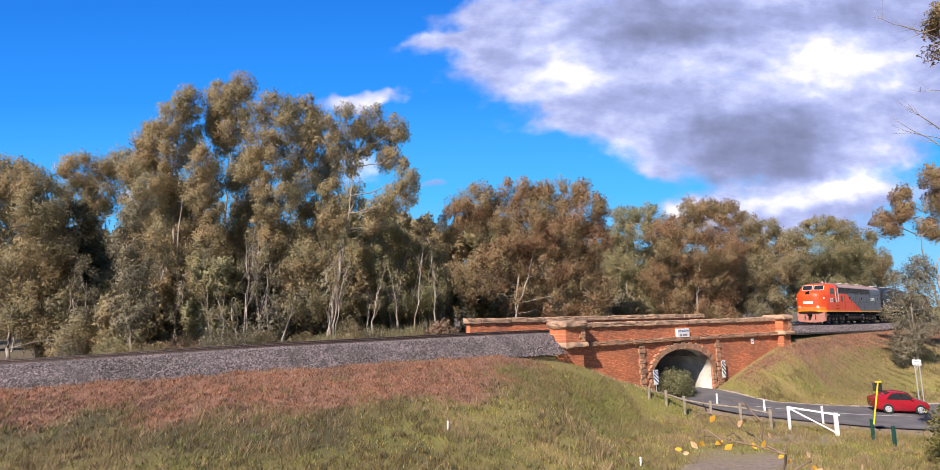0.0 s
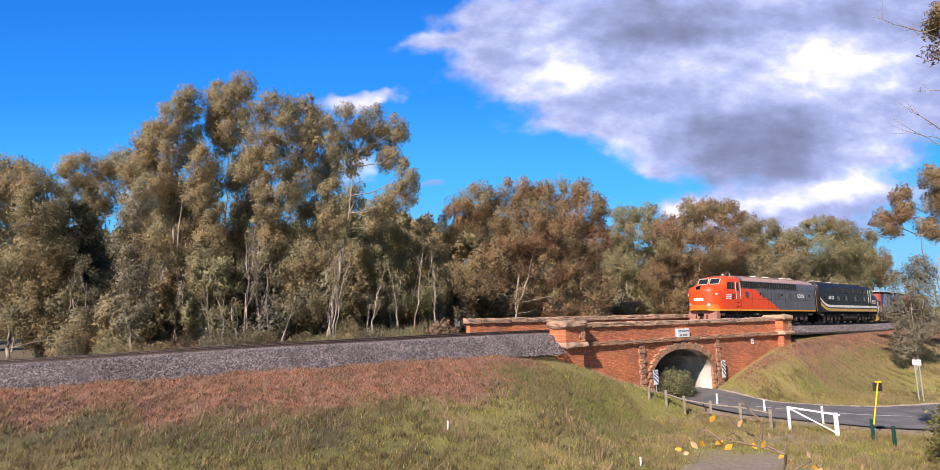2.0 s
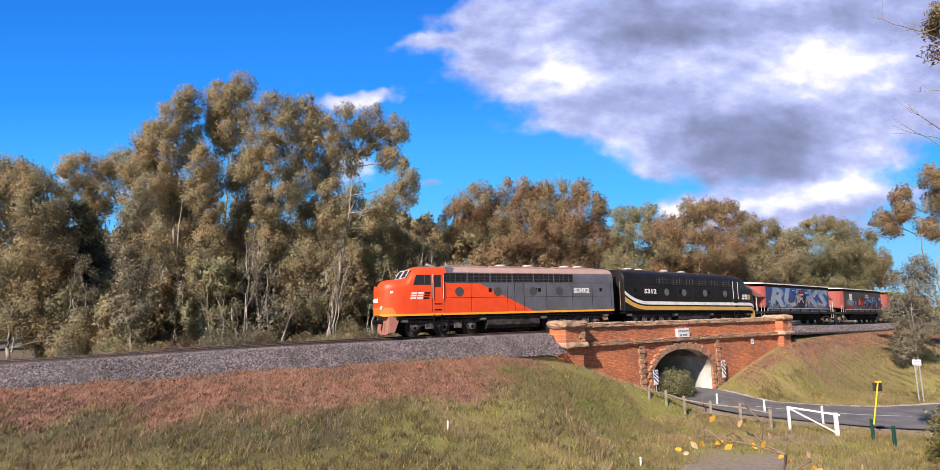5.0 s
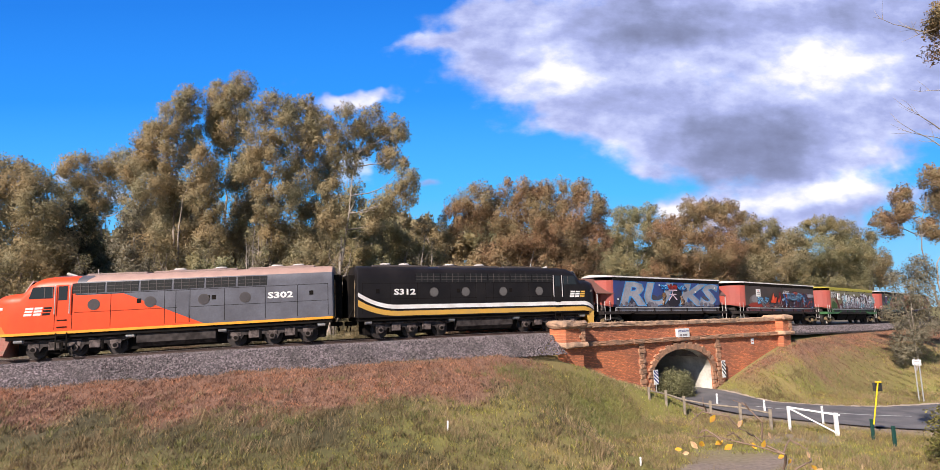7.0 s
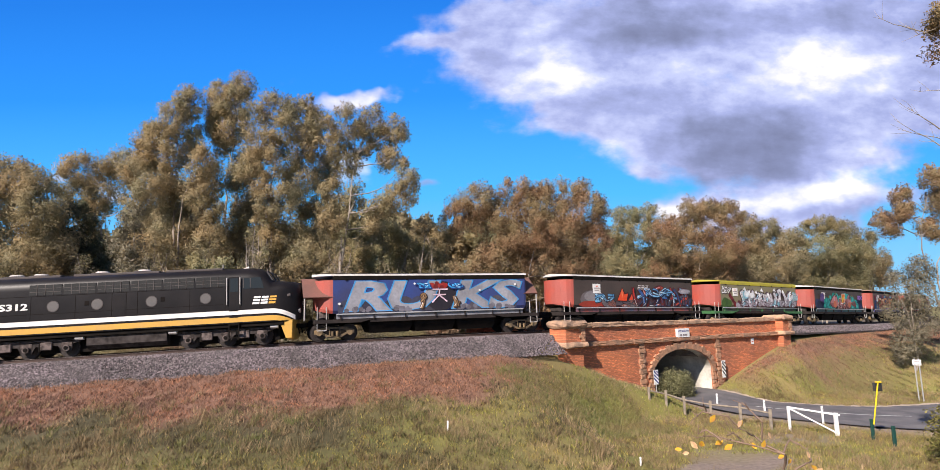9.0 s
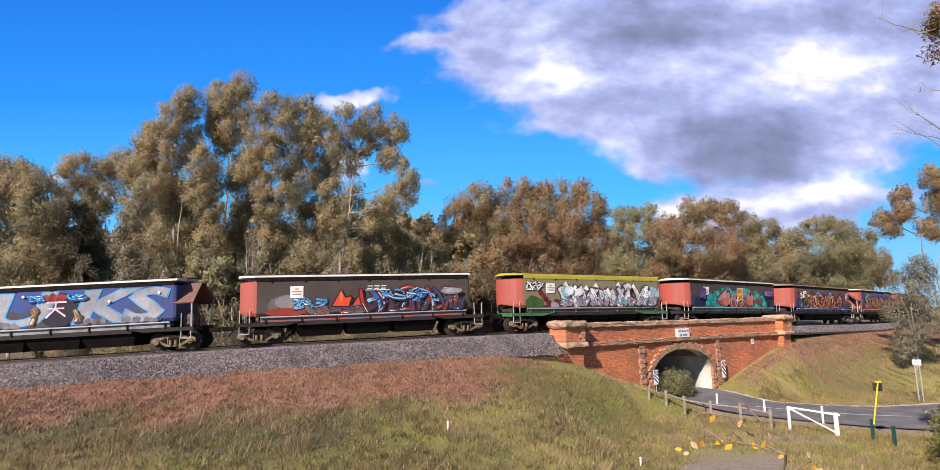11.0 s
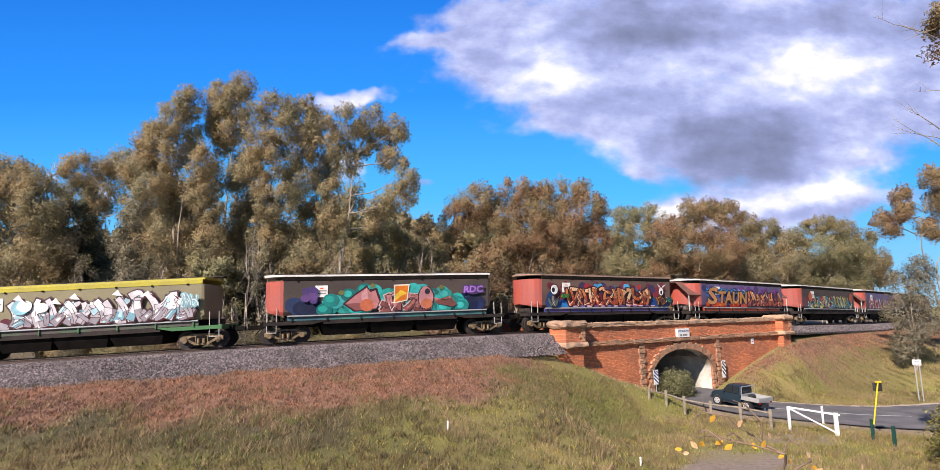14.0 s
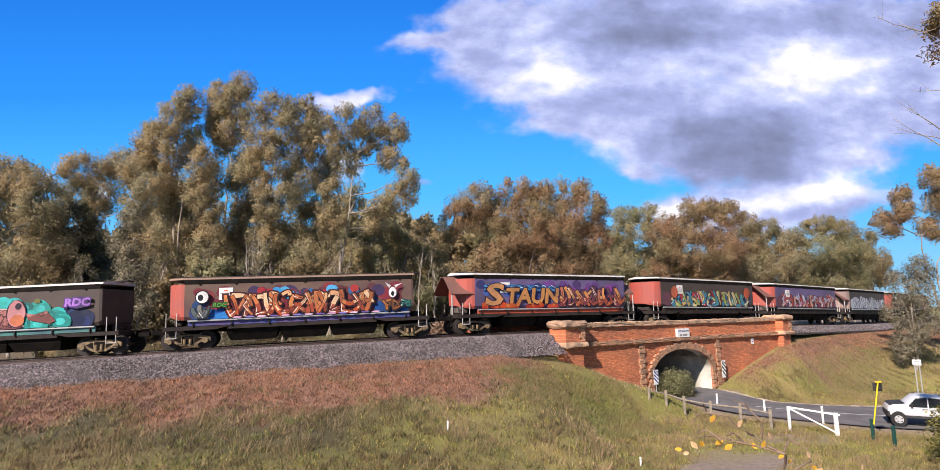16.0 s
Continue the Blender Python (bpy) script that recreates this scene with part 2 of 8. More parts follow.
def ground_material():
    m = mat("earth", (0.185, 0.18, 0.042), 0.95, var=0.3, scale=0.25, fine=6.0, bump=0.7, bump_d=0.08, second=(0.215, 0.165, 0.06))
    n, l = m.node_tree.nodes, m.node_tree.links
    b = n["Principled BSDF"]
    src = b.inputs["Base Color"].links[0].from_socket
    tc = n.new("ShaderNodeTexCoord")
    for attr, colour in (("dull", (0.055, 0.046, 0.022)), ("red", (0.205, 0.11, 0.072)), ("bare", (0.22, 0.17, 0.135)), ("litter", (0.12, 0.09, 0.055))):
        at, mx, nz, ml = n.new("ShaderNodeAttribute"), n.new("ShaderNodeMix"), n.new("ShaderNodeTexNoise"), n.new("ShaderNodeMath")
        at.attribute_name, mx.data_type = attr, "RGBA"
        nz.inputs["Scale"].default_value = 5.0
        l.new(tc.outputs["Object"], nz.inputs["Vector"])
        hv = n.new("ShaderNodeHueSaturation")
        hv.inputs["Color"].default_value = (*colour, 1)
        ml.operation = "MULTIPLY_ADD"
        ml.inputs[1].default_value, ml.inputs[2].default_value = 1.0, 0.5
        l.new(nz.outputs["Fac"], ml.inputs[0]), l.new(ml.outputs[0], hv.inputs["Value"])
        l.new(at.outputs["Fac"], mx.inputs["Factor"]), l.new(src, mx.inputs["A"]), l.new(hv.outputs["Color"], mx.inputs["B"])
        src = mx.outputs["Result"]
    l.new(src, b.inputs["Base Color"])
    return m


def red_amount(x, y, s, d):
    """How much of the reddish dry weed stands on the bank."""
    left = step01(d, 3.3, 3.9) * (1 - step01(d + 0.9 * wave(x, y, 2.0) + np.interp(s, [-36, -18], [3.0, 0.0]), 7.6, 9.2)) * (1 - step01(s, -9.0, -3.0) * step01(d, 4.4, 5.8)) * (1 - step01(s, -5.0, -2.0))
    right = step01(d, 2.5, 3.0) * (1 - 0.92 * step01(d + 0.9 * wave(x, y, 1.3) + 0.7 * wave(y, x, 3.1) + 1.8 * (1 - step01(s, 20.0, 28.0)), 5.0, 7.6)) * (0.75 + 0.25 * wave(x, y, 2.6)) * step01(s + 1.0 * wave(x, y, 2.4), 15.5, 18.5)
    return np.where(s < 2, left, np.where(s > 14.5, right, 0.0))


def dull_amount(x, y):
    """Where the turf is brown and worn rather than green."""
    return np.clip(step01(-x + 5.0 * wave(x, y, 0.9) + 3.0 * wave(y, x, 2.3), -10.0, 12.0) * 0.95 * (1 - 0.55 * step01(-y, -21.5, -19.0)), 0, 1)


def build_ground():
    xs, ys = spaced(-42, 66, 0.42, 2600), spaced(3, 78, 0.42, 2600)
    gx, gy = np.meshgrid(xs, ys)
    px, py = gx.ravel(), gy.ravel()
    z, s, d, r, rw = ground_z(px, py, True)
    nx, ny = len(xs), len(ys)
    i = (np.arange(ny - 1)[:, None] * nx + np.arange(nx - 1)).ravel()
    faces = np.column_stack([i, i + 1, i + nx + 1, i + nx])
    ob = mesh_ob("ground", np.column_stack([px, py, z]), faces, ground_material(), smooth=True)
    add_attr(ob.data, "red", red_amount(px, py, s, d))
    drive = (1 - step01(np.abs(px - 11.2 - 0.55 * (py - 24.0)) / 2.0 + 0.45 * wave(px, py, 2.2), 0.7, 1.2)) * (1 - step01(py + 0.8 * wave(px, py, 1.9), 24.2, 27.0)) * (py > 5)
    drive = np.clip(drive + 0.8 * (1 - step01(np.hypot((px - 16.2) / 2.6, (py - 28.2) / 1.3) + 0.35 * wave(px, py, 3.3), 0.5, 1.0)), 0, 1)
    verge = (1 - step01(r - rw + 0.25 * wave(px, py, 4), 0.2, 0.9)) * (d > 0)
    add_attr(ob.data, "bare", np.clip(drive + verge, 0, 1))
    slope = step01(s, 21.5, 26.0) * step01(d, 3.0, 4.0) * (1 - step01(d + 1.2 * wave(px, py, 1.5), 7.0, 10.5)) * (s < 60)
    add_attr(ob.data, "dull", np.maximum(dull_amount(px, py), 0.45 * slope))
    add_attr(ob.data, "litter", (d < -3) * 1.0)
    tagged(ob, "rough grassy ground with a reddish weedy railway bank", "ground", kind="structure")


build_ground()


def build_road():
    prof = []
    q = RP
    t = np.gradient(q[:, :2], axis=0)
    t /= np.linalg.norm(t, axis=1)[:, None]
    nrm = np.column_stack([-t[:, 1], t[:, 0]])
    us = np.linspace(-1, 1, 9)
    verts = np.array([[*(p[:2] + n * u * p[2]), road_z(*p[:2]) + 0.03 + 0.05 * (1 - u * u)] for p, n in zip(q, nrm) for u in us])
    k = len(us)
    i = (np.arange(len(q) - 1)[:, None] * k + np.arange(k - 1)).ravel()
    road = mesh_ob("road", verts, np.column_stack([i, i + 1, i + k + 1, i + k]), M["asphalt"], smooth=True)
    tagged(road, "grey sealed country road with worn tyre tracks", "road", kind="structure")

    def strip(lo, hi, a, b, name):
        vs, fs = [], []
        for p, n in zip(q[a:b], nrm[a:b]):
            for u in (lo, hi):
                vs.append((*(p[:2] + n * u), road_z(*p[:2]) + 0.036 + 0.05 * (1 - (u / p[2]) ** 2)))
        fs = [(2 * j, 2 * j + 1, 2 * j + 3, 2 * j + 2) for j in range(b - a - 1)]
        return mesh_ob(name, vs, fs, M["road_paint"], road)
    strip(-0.06, 0.06, 44, 80, "centre_line")
    edge = []
    rnd = random.Random(3)
    for p, n in zip(q[26:112], nrm[26:112]):
        a, b = p[2] - 0.15 + rnd.uniform(-.12, .1), p[2] + 0.45 + rnd.uniform(-.15, .25)
        for u in (a, b):
            edge.append((*(p[:2] + n * u), road_z(*p[:2]) + (0.045 if u == a else 0.0)))
    mesh_ob("gravel_edge", edge, [(2 * j, 2 * j + 1, 2 * j + 3, 2 * j + 2) for j in range(len(edge) // 2 - 1)], M["sand"], road, "pale gravel road edge")


build_road()

# ---------------------------------------------------------------- track
def ballast_material():
    # darker than the loose stones: shade in their gaps is put into this colour
    m = mat("ballast", (0.095, 0.078, 0.078), 0.95, var=0.3, scale=0.6, fine=9, bump=0.0, second=(0.07, 0.06, 0.06))
    n, l = m.node_tree.nodes, m.node_tree.links
    b = n["Principled BSDF"]
    src = b.inputs["Base Color"].links[0].from_socket
    tc, vo, hs, mr = n.new("ShaderNodeTexCoord"), n.new("ShaderNodeTexVoronoi"), n.new("ShaderNodeHueSaturation"), n.new("ShaderNodeMapRange")
    vo.inputs["Scale"].default_value = 13.0
    l.new(tc.outputs["Object"], vo.inputs["Vector"])
    l.new(vo.outputs["Color"], mr.inputs["Value"])
    mr.inputs["To Min"].default_value, mr.inputs["To Max"].default_value = 0.3, 1.8
    l.new(mr.outputs["Result"], hs.inputs["Value"]), l.new(src, hs.inputs["Color"]), l.new(hs.outputs["Color"], b.inputs["Base Color"])
    bp = n.new("ShaderNodeBump")
    bp.inputs["Strength"].default_value, bp.inputs["Distance"].default_value, bp.invert = 1.0, 0.06, True
    l.new(vo.outputs["Distance"], bp.inputs["Height"]), l.new(bp.outputs["Normal"], b.inputs["Normal"])
    return m


M["ballast"] = ballast_material()


def build_track():
    bed = [(-4.0, -1.5), (-2.0, -0.22), (-1.4, -0.19), (1.4, -0.19), (2.0, -0.22), (3.75, -1.28), (3.75, -1.7), (-4.0, -1.7)]
    prof = []
    for (a, b), (c, e) in zip(bed[:6], bed[1:6]):
        k = max(1, int(abs(c - a) / 0.25))
        prof += [(a + (c - a) * i / k, b + (e - b) * i / k) for i in range(k)]
    prof += [(3.75, -1.28), (3.75, -1.7), (-4.0, -1.7)]
    rings = []
    for s in np.arange(-80, 200.1, 0.5):
        k = 1 - 0.9 * float(step01(s, -4.5, -0.5) * (1 - step01(s, 23.6, 25.6)))
        if s > 24.0:
            k = min(k, 0.45)
        ring = []
        for a, b in prof:
            if abs(a) > 2.0:
                a, b = math.copysign(2.0 + (abs(a) - 2.0) * k, a), -0.22 + (b + 0.22) * k
            ring.append(line(s, a, b))
        rings.append(ring)
    bm = loft(rings)
    rnd = random.Random(4)
    for v in bm.verts:
        v.co += Vector((rnd.uniform(-1, 1), rnd.uniform(-1, 1), rnd.uniform(-1, 1))) * 0.035
    me = bpy.data.meshes.new("ballast_bed")
    bm.to_mesh(me)
    bm.free()
    me.materials.append(M["ballast"])
    tagged(new("ballast_bed", me), "grey crushed stone ballast under the railway track", "ballast", kind="structure")
    track = thing("railway_track", "railway track with brown steel rails on concrete sleepers", "railway track", kind="structure")
    for side in (-0.8, 0.8):
        r = [(-.07, -.17), (.07, -.17), (.02, -.14), (.012, -.05), (.036, -.035), (.036, 0), (-.036, 0), (-.036, -.035), (-.012, -.05), (-.02, -.14)]
        part("rail", loft(sweep([(side + a, z) for a, z in r], -80, 200, 2.0)), M["rail"], track)
        part("rail_head", loft(sweep([(side - .03, 0.001), (side + .03, 0.001), (side + .026, .005), (side - .026, .005)], -80, 200, 2.0)), M["rail_top"], track, "worn shiny running surface")
    bm = boxm(-0.12, 0.12, -1.3, 1.3, -0.3, -0.155, bevel=0.02)
    me = bpy.data.meshes.new("sleeper")
    bm.to_mesh(me)
    bm.free()
    me.materials.append(M["sleeper"])
    for s in np.arange(-46, 130, 0.66):
        o = new("sleeper", me)
        o.parent = track
        p = line(s)
        o.matrix_basis = Matrix.Translation(p) @ Matrix.Rotation(float(np.interp(s, SG, TH)), 4, "Z")


build_track()

# ---------------------------------------------------------------- bridge
AC, AW, SPRING, CROWN = 11.55, 3.35, 1.95, 3.62     # arch: middle, half width, heights


def brick_material():
    m = mat("brickwork", (0.65, 0.21, 0.092), 0.92, var=0.25, scale=0.5, fine=10, bump=0.0, second=(0.42, 0.15, 0.08))
    n, l = m.node_tree.nodes, m.node_tree.links
    b = n["Principled BSDF"]
    src = b.inputs["Base Color"].links[0].from_socket
    tc, mp, br, mx = n.new("ShaderNodeTexCoord"), n.new("ShaderNodeMapping"), n.new("ShaderNodeTexBrick"), n.new("ShaderNodeMix")
    mp.inputs["Rotation"].default_value = (radians(90), 0, 0)
    l.new(tc.outputs["Object"], mp.inputs["Vector"])
    l.new(mp.outputs["Vector"], br.inputs["Vector"])
    br.inputs["Color1"].default_value, br.inputs["Color2"].default_value, br.inputs["Mortar"].default_value = (1.3, 1.25, 1.2, 1), (0.68, 0.62, 0.6, 1), (0.62, 0.72, 0.75, 1)
    br.inputs["Scale"].default_value, br.inputs["Mortar Size"].default_value = 1.0, 0.016
    br.inputs["Brick Width"].default_value, br.inputs["Row Height"].default_value = 0.27, 0.10
    mx.data_type, mx.blend_type = "RGBA", "MULTIPLY"
    mx.inputs["Factor"].default_value = 1.0
    l.new(src, mx.inputs["A"]), l.new(br.outputs["Color"], mx.inputs["B"]), l.new(mx.outputs["Result"], b.inputs["Base Color"])
    bp = n.new("ShaderNodeBump")
    bp.inputs["Strength"].default_value, bp.inputs["Distance"].default_value, bp.invert = 0.6, 0.012, True
    l.new(br.outputs["Fac"], bp.inputs["Height"]), l.new(bp.outputs["Normal"], b.inputs["Normal"])
    return m


M["brick"] = brick_material()
BR = Matrix(((BU.x, -BN.x, 0, BA.x), (BU.y, -BN.y, 0, BA.y), (0, 0, 1, 0), (0, 0, 0, 1)))   # x along the face, y into the bridge, z up


def arch_z(a):
    u = min(1.0, abs(a - AC) / AW)
    return SPRING + (CROWN - SPRING) * math.sqrt(max(0.0, 1 - u * u))


def arched_wall(a0, a1, y0, y1, base, top):
    """A wall with the arch through it."""
    pts = [(a0, base), (AC - AW, base)]
    for i in range(33):
        a = AC - AW * math.cos(math.pi * i / 32)
        pts.append((a, arch_z(a)))
    pts += [(AC + AW, base), (a1, base), (a1, top), (a0, top)]
    bm = bmesh.new()
    lo, hi = [], []
    cols = [a0, AC - AW] + [AC - AW * math.cos(math.pi * i / 32) for i in range(1, 32)] + [AC + AW, a1]
    for y in (y0, y1):
        row_b = [bm.verts.new((a, y, base if (a <= AC - AW or a >= AC + AW) else arch_z(a))) for a in cols]
        row_t = [bm.verts.new((a, y, top)) for a in cols]
        # jambs
        jl, jr = bm.verts.new((AC - AW, y, SPRING)), bm.verts.new((AC + AW, y, SPRING))
        n = len(cols)
        bm.faces.new((row_b[0], row_b[1], jl, row_t[1], row_t[0]))
        bm.faces.new((jl, row_b[2], row_t[2], row_t[1]))
        for i in range(2, n - 3):
            bm.faces.new((row_b[i], row_b[i + 1], row_t[i + 1], row_t[i]))
        bm.faces.new((row_b[n - 3], jr, row_t[n - 2], row_t[n - 3]))
        bm.faces.new((jr, row_b[n - 2], row_b[n - 1], row_t[n - 1], row_t[n - 2]))
        lo.append([row_b[0], row_b[1], jl, *row_b[2:n - 2], jr, row_b[n - 2], row_b[n - 1]])
        hi.append(row_t)
    for rows in (lo, hi):
        for i in range(len(rows[0]) - 1):
            bm.faces.new((rows[0][i], rows[0][i + 1], rows[1][i + 1], rows[1][i]))
    bmesh.ops.recalc_face_normals(bm, faces=bm.faces)
    return bm


def rough_block(x0, x1, y0, y1, z0, z1, rnd, amount=0.03, bevel=0.05):
    """A hewn stone: bevelled, cut finer and knocked about."""
    bm = boxm(x0, x1, y0, y1, z0, z1, bevel=min(bevel, (z1 - z0) * 0.3, (x1 - x0) * 0.3))
    long = [e for e in bm.edges if e.calc_length() > 0.22]
    bmesh.ops.subdivide_edges(bm, edges=long, cuts=2, use_grid_fill=True)
    for v in bm.verts:
        v.co += Vector([rnd.uniform(-amount, amount) for _ in range(3)])
    return bm


def build_bridge():
    rnd = random.Random(21)
    b = thing("bridge", "old red brick railway underbridge with rough stone copings", "bridge", m=BR)
    part("facade", arched_wall(0.3, 25.6, 0.0, 0.7, -0.4, 4.2), M["brick"], b, "weathered red-orange brick wall with a segmental arch")
    part("parapet", boxm(0.4, 25.5, 0.02, 0.55, 4.5, 5.42), M["brick"], b)
    part("rear_facade", arched_wall(-1.0, 25.6, 5.6, 6.3, -0.4, 4.9), M["brick"], b)
    part("rear_parapet", boxm(-3.6, 22.3, 5.7, 6.15, 3.9, 5.75), M["brick"], b)
    # barrel
    AV = AW - 0.03
    ring = [(AC - AV, -0.4), (AC - AV, SPRING)] + [(AC - AV * math.cos(math.pi * i / 24), SPRING + (CROWN - SPRING - 0.03) * math.sin(math.pi * i / 24)) for i in range(1, 24)] + [(AC + AV, SPRING), (AC + AV, -0.4)]
    outer = [(AC + AW + 0.0 - 0.006, -0.4), (AC + AW - 0.006, SPRING)] + [(AC + (AW - 0.006) * math.cos(math.pi * i / 24), SPRING + (CROWN - SPRING - 0.006) * math.sin(math.pi * i / 24)) for i in range(1, 24)] + [(AC - AW + 0.006, SPRING), (AC - AW + 0.006, -0.4)]
    part("vault", prism(ring + outer, "y", 0.03, 6.27), M["vault"], b, "whitewashed tunnel lining with shade painted in as dark blotches")
    thick = [(AC + AW, -0.4), (AC + AW, SPRING)] + [(AC + AW * math.cos(math.pi * i / 24), arch_z(AC + AW * math.cos(math.pi * i / 24))) for i in range(1, 24)] + [(AC - AW, SPRING), (AC - AW, -0.4), (AC - AW - 0.5, -0.4), (AC - AW - 0.5, SPRING + 0.4), (AC, CROWN + 0.45), (AC + AW + 0.5, SPRING + 0.4), (AC + AW + 0.5, -0.4)]
    part("barrel", prism(thick, "y", 0.71, 5.59), M["dark_masonry"], b)
    # fill under the track
    part("deck", boxm(0.5, 25.4, 0.55, 5.7, CROWN + 0.45, 4.55), M["dark_masonry"], b)
    # string course and coping, stone by stone
    for z0, z1, y0, y1, a0, a1 in ((4.2, 4.5, -0.22, 0.6, 1.0, 24.4), (5.42, 5.72, -0.14, 0.68, 1.0, 24.4), (5.75, 6.08, 5.55, 6.3, -3.8, 22.4)):
        a = a0
        while a < a1 - 0.3:
            w = min(rnd.uniform(0.8, 1.5), a1 - a)
            part("coping_stone" if z0 > 5 else "ledge_stone", rough_block(a, a + w - 0.006, y0 + rnd.uniform(-.03, .03), y1, z0, z1 + rnd.uniform(-.02, .03), rnd, 0.03, 0.03), M["coping"] if z0 > 5 else M["stone"], b)
            a += w
    # end piers
    for c in (0.45, 25.0):
        p = 0.85 if c < 5 else 0.7
        part("pier_shaft", boxm(c - p + 0.12, c + p - 0.15, -0.55, 0.9, -0.4, 4.2), M["brick"], b)
        part("pier_ledge", rough_block(c - p - 0.12, c + p + 0.12, -0.85, 1.15, 4.22, 4.55, rnd, 0.035, 0.08), M["coping"], b)
        part("pier_top", boxm(c - p + 0.06, c + p - 0.06, -0.62, 0.95, 4.55, 5.45), M["brick"], b)
        part("pier_cap", rough_block(c - p - 0.16, c + p + 0.16, -0.85, 1.15, 5.45, 5.92, rnd, 0.05, 0.14), M["coping"], b)
        for k in range(4):
            z = 4.57 + k * 0.22
            w = 0.5 if k % 2 else 0.34
            part("quoin", rough_block(c + p - 0.02 - w, c + p - 0.02, -0.70, -0.56, z, z + 0.2, rnd, 0.02, 0.03), M["stone"], b)
    # rusticated strips either side of the arch
    for c in (AC - AW - 1.05, AC + AW + 0.95):
        for k in range(11):
            z = 0.3 + k * 0.355
            w = 0.34 if k % 2 else 0.24
            part("quoin", rough_block(c - w, c + w, -0.12, 0.06, z, z + 0.335, rnd, 0.025, 0.04), M["stone"], b)
    # arch stones
    n = 27
    for i in range(n):
        a0, a1 = math.pi * (i + 0.04) / n, math.pi * (i + 0.96) / n
        depth = 0.52 if i % 2 else 0.40
        pts = []
        for ang, out in ((a0, 0), (a1, 0), (a1, depth), (a0, depth)):
            pts.append((AC - (AW + out) * math.cos(ang), SPRING + (CROWN - SPRING + out) * math.sin(ang)))
        bm = prism(pts, "y", -0.15, 0.05)
        for v in bm.verts:
            v.co += Vector([rnd.uniform(-.025, .025) for _ in range(3)])
        part("arch_stone", bm, M["stone"], b)
    for side in (-1, 1):
        for k in range(6):
            z = 0.2 + k * 0.3
            w = 0.55 if k % 2 else 0.38
            x0 = AC + side * AW
            part("jamb_stone", rough_block(min(x0, x0 + side * w), max(x0, x0 + side * w), -0.15, 0.05, z, z + 0.28, rnd, 0.025, 0.04), M["stone"], b)
    return b


# whitewash; the tunnel's shadow is put into the dark second colour
M["vault"] = mat("vault", (0.62, 0.60, 0.53), 0.95, var=0.25, scale=0.45, fine=6, second=(0.22, 0.19, 0.15))
build_bridge()

# ---------------------------------------------------------------- trees
def tubes(paths, sides=5):
    """Tapered round limbs along polylines [(point, radius), ...], as one set of verts and faces."""
    V, Fc = [], []
    for path in paths:
        start = len(V)
        for j, (p, r) in enumerate(path):
            q = Vector(path[min(j + 1, len(path) - 1)][0]) - Vector(path[max(j - 1, 0)][0])
            rot = q.to_track_quat("Z", "Y")
            for i in range(sides):
                a = 2 * math.pi * i / sides
                V.append(Vector(p) + rot @ Vector((r * math.cos(a), r * math.sin(a), 0)))
        for j in range(len(path) - 1):
            for i in range(sides):
                a, b = start + j * sides + i, start + j * sides + (i + 1) % sides
                Fc.append((a, b, b + sides, a + sides))
    return V, Fc


def bent(a, b, r0, r1, rnd, sag=0.12, n=6):
    """A limb from a to b that wanders."""
    a, b = Vector(a), Vector(b)
    ln = (b - a).length
    off = Vector((rnd.uniform(-1, 1), rnd.uniform(-1, 1), rnd.uniform(-0.6, 0.4))) * ln * sag
    out = []
    for i in range(n + 1):
        t = i / n
        p = a.lerp(b, t) + off * math.sin(math.pi * t) + Vector((rnd.uniform(-1, 1), rnd.uniform(-1, 1), rnd.uniform(-1, 1))) * ln * 0.018 * (0 < i < n)
        out.append((p, r0 + (r1 - r0) * t))
    return out


def leaf_cloud(clumps, per, size, rng, droop=0.75, slim=0.2):
    """Pointed leaves hanging in clumps: rows of clump centre, radius and, where given, the crown lobe's centre -> verts, faces, normals."""
    c = np.repeat(clumps[:, :3], per, 0)
    r = np.repeat(clumps[:, 3], per)
    hub = np.repeat(clumps[:, 4:7], per, 0) if clumps.shape[1] > 4 else c
    g = rng.normal(0, 1, c.shape)
    g *= (rng.uniform(0, 1, len(c)) ** 0.5 * r * 1.12)[:, None] * (0.95, 0.95, 1.15) / np.linalg.norm(g, axis=1)[:, None]
    p = c + g
    n = len(p)
    ax = rng.normal(0, 1, (n, 3))
    ax[:, 2] = ax[:, 2] * 0.6 - droop
    ax /= np.linalg.norm(ax, axis=1)[:, None]
    sd = np.cross(ax, rng.normal(0, 1, (n, 3)))
    sd /= np.linalg.norm(sd, axis=1)[:, None] + 1e-9
    ln = size * rng.uniform(0.6, 1.5, n)[:, None]
    w = ln * slim * rng.uniform(0.7, 1.4, n)[:, None]
    face = np.cross(ax, sd)
    out = g / (np.linalg.norm(g, axis=1)[:, None] + 1e-9) * 0.7 + (p - hub) / (np.linalg.norm(p - hub, axis=1)[:, None] + 1e-9) * 0.6
    sd *= np.where((face * out).sum(1) > 0, -1.0, 1.0)[:, None]
    face *= np.where((face * out).sum(1) > 0, 1.0, -1.0)[:, None]
    nrm = out + face * 0.75
    nrm /= np.linalg.norm(nrm, axis=1)[:, None] + 1e-9
    v = np.stack([p - ax * ln / 2 + sd * w, p + ax * ln / 2, p - ax * ln / 2 - sd * w], 1).reshape(-1, 3)
    f = np.arange(3 * n).reshape(n, 3)
    return v, f, np.repeat(nrm, 3, 0)


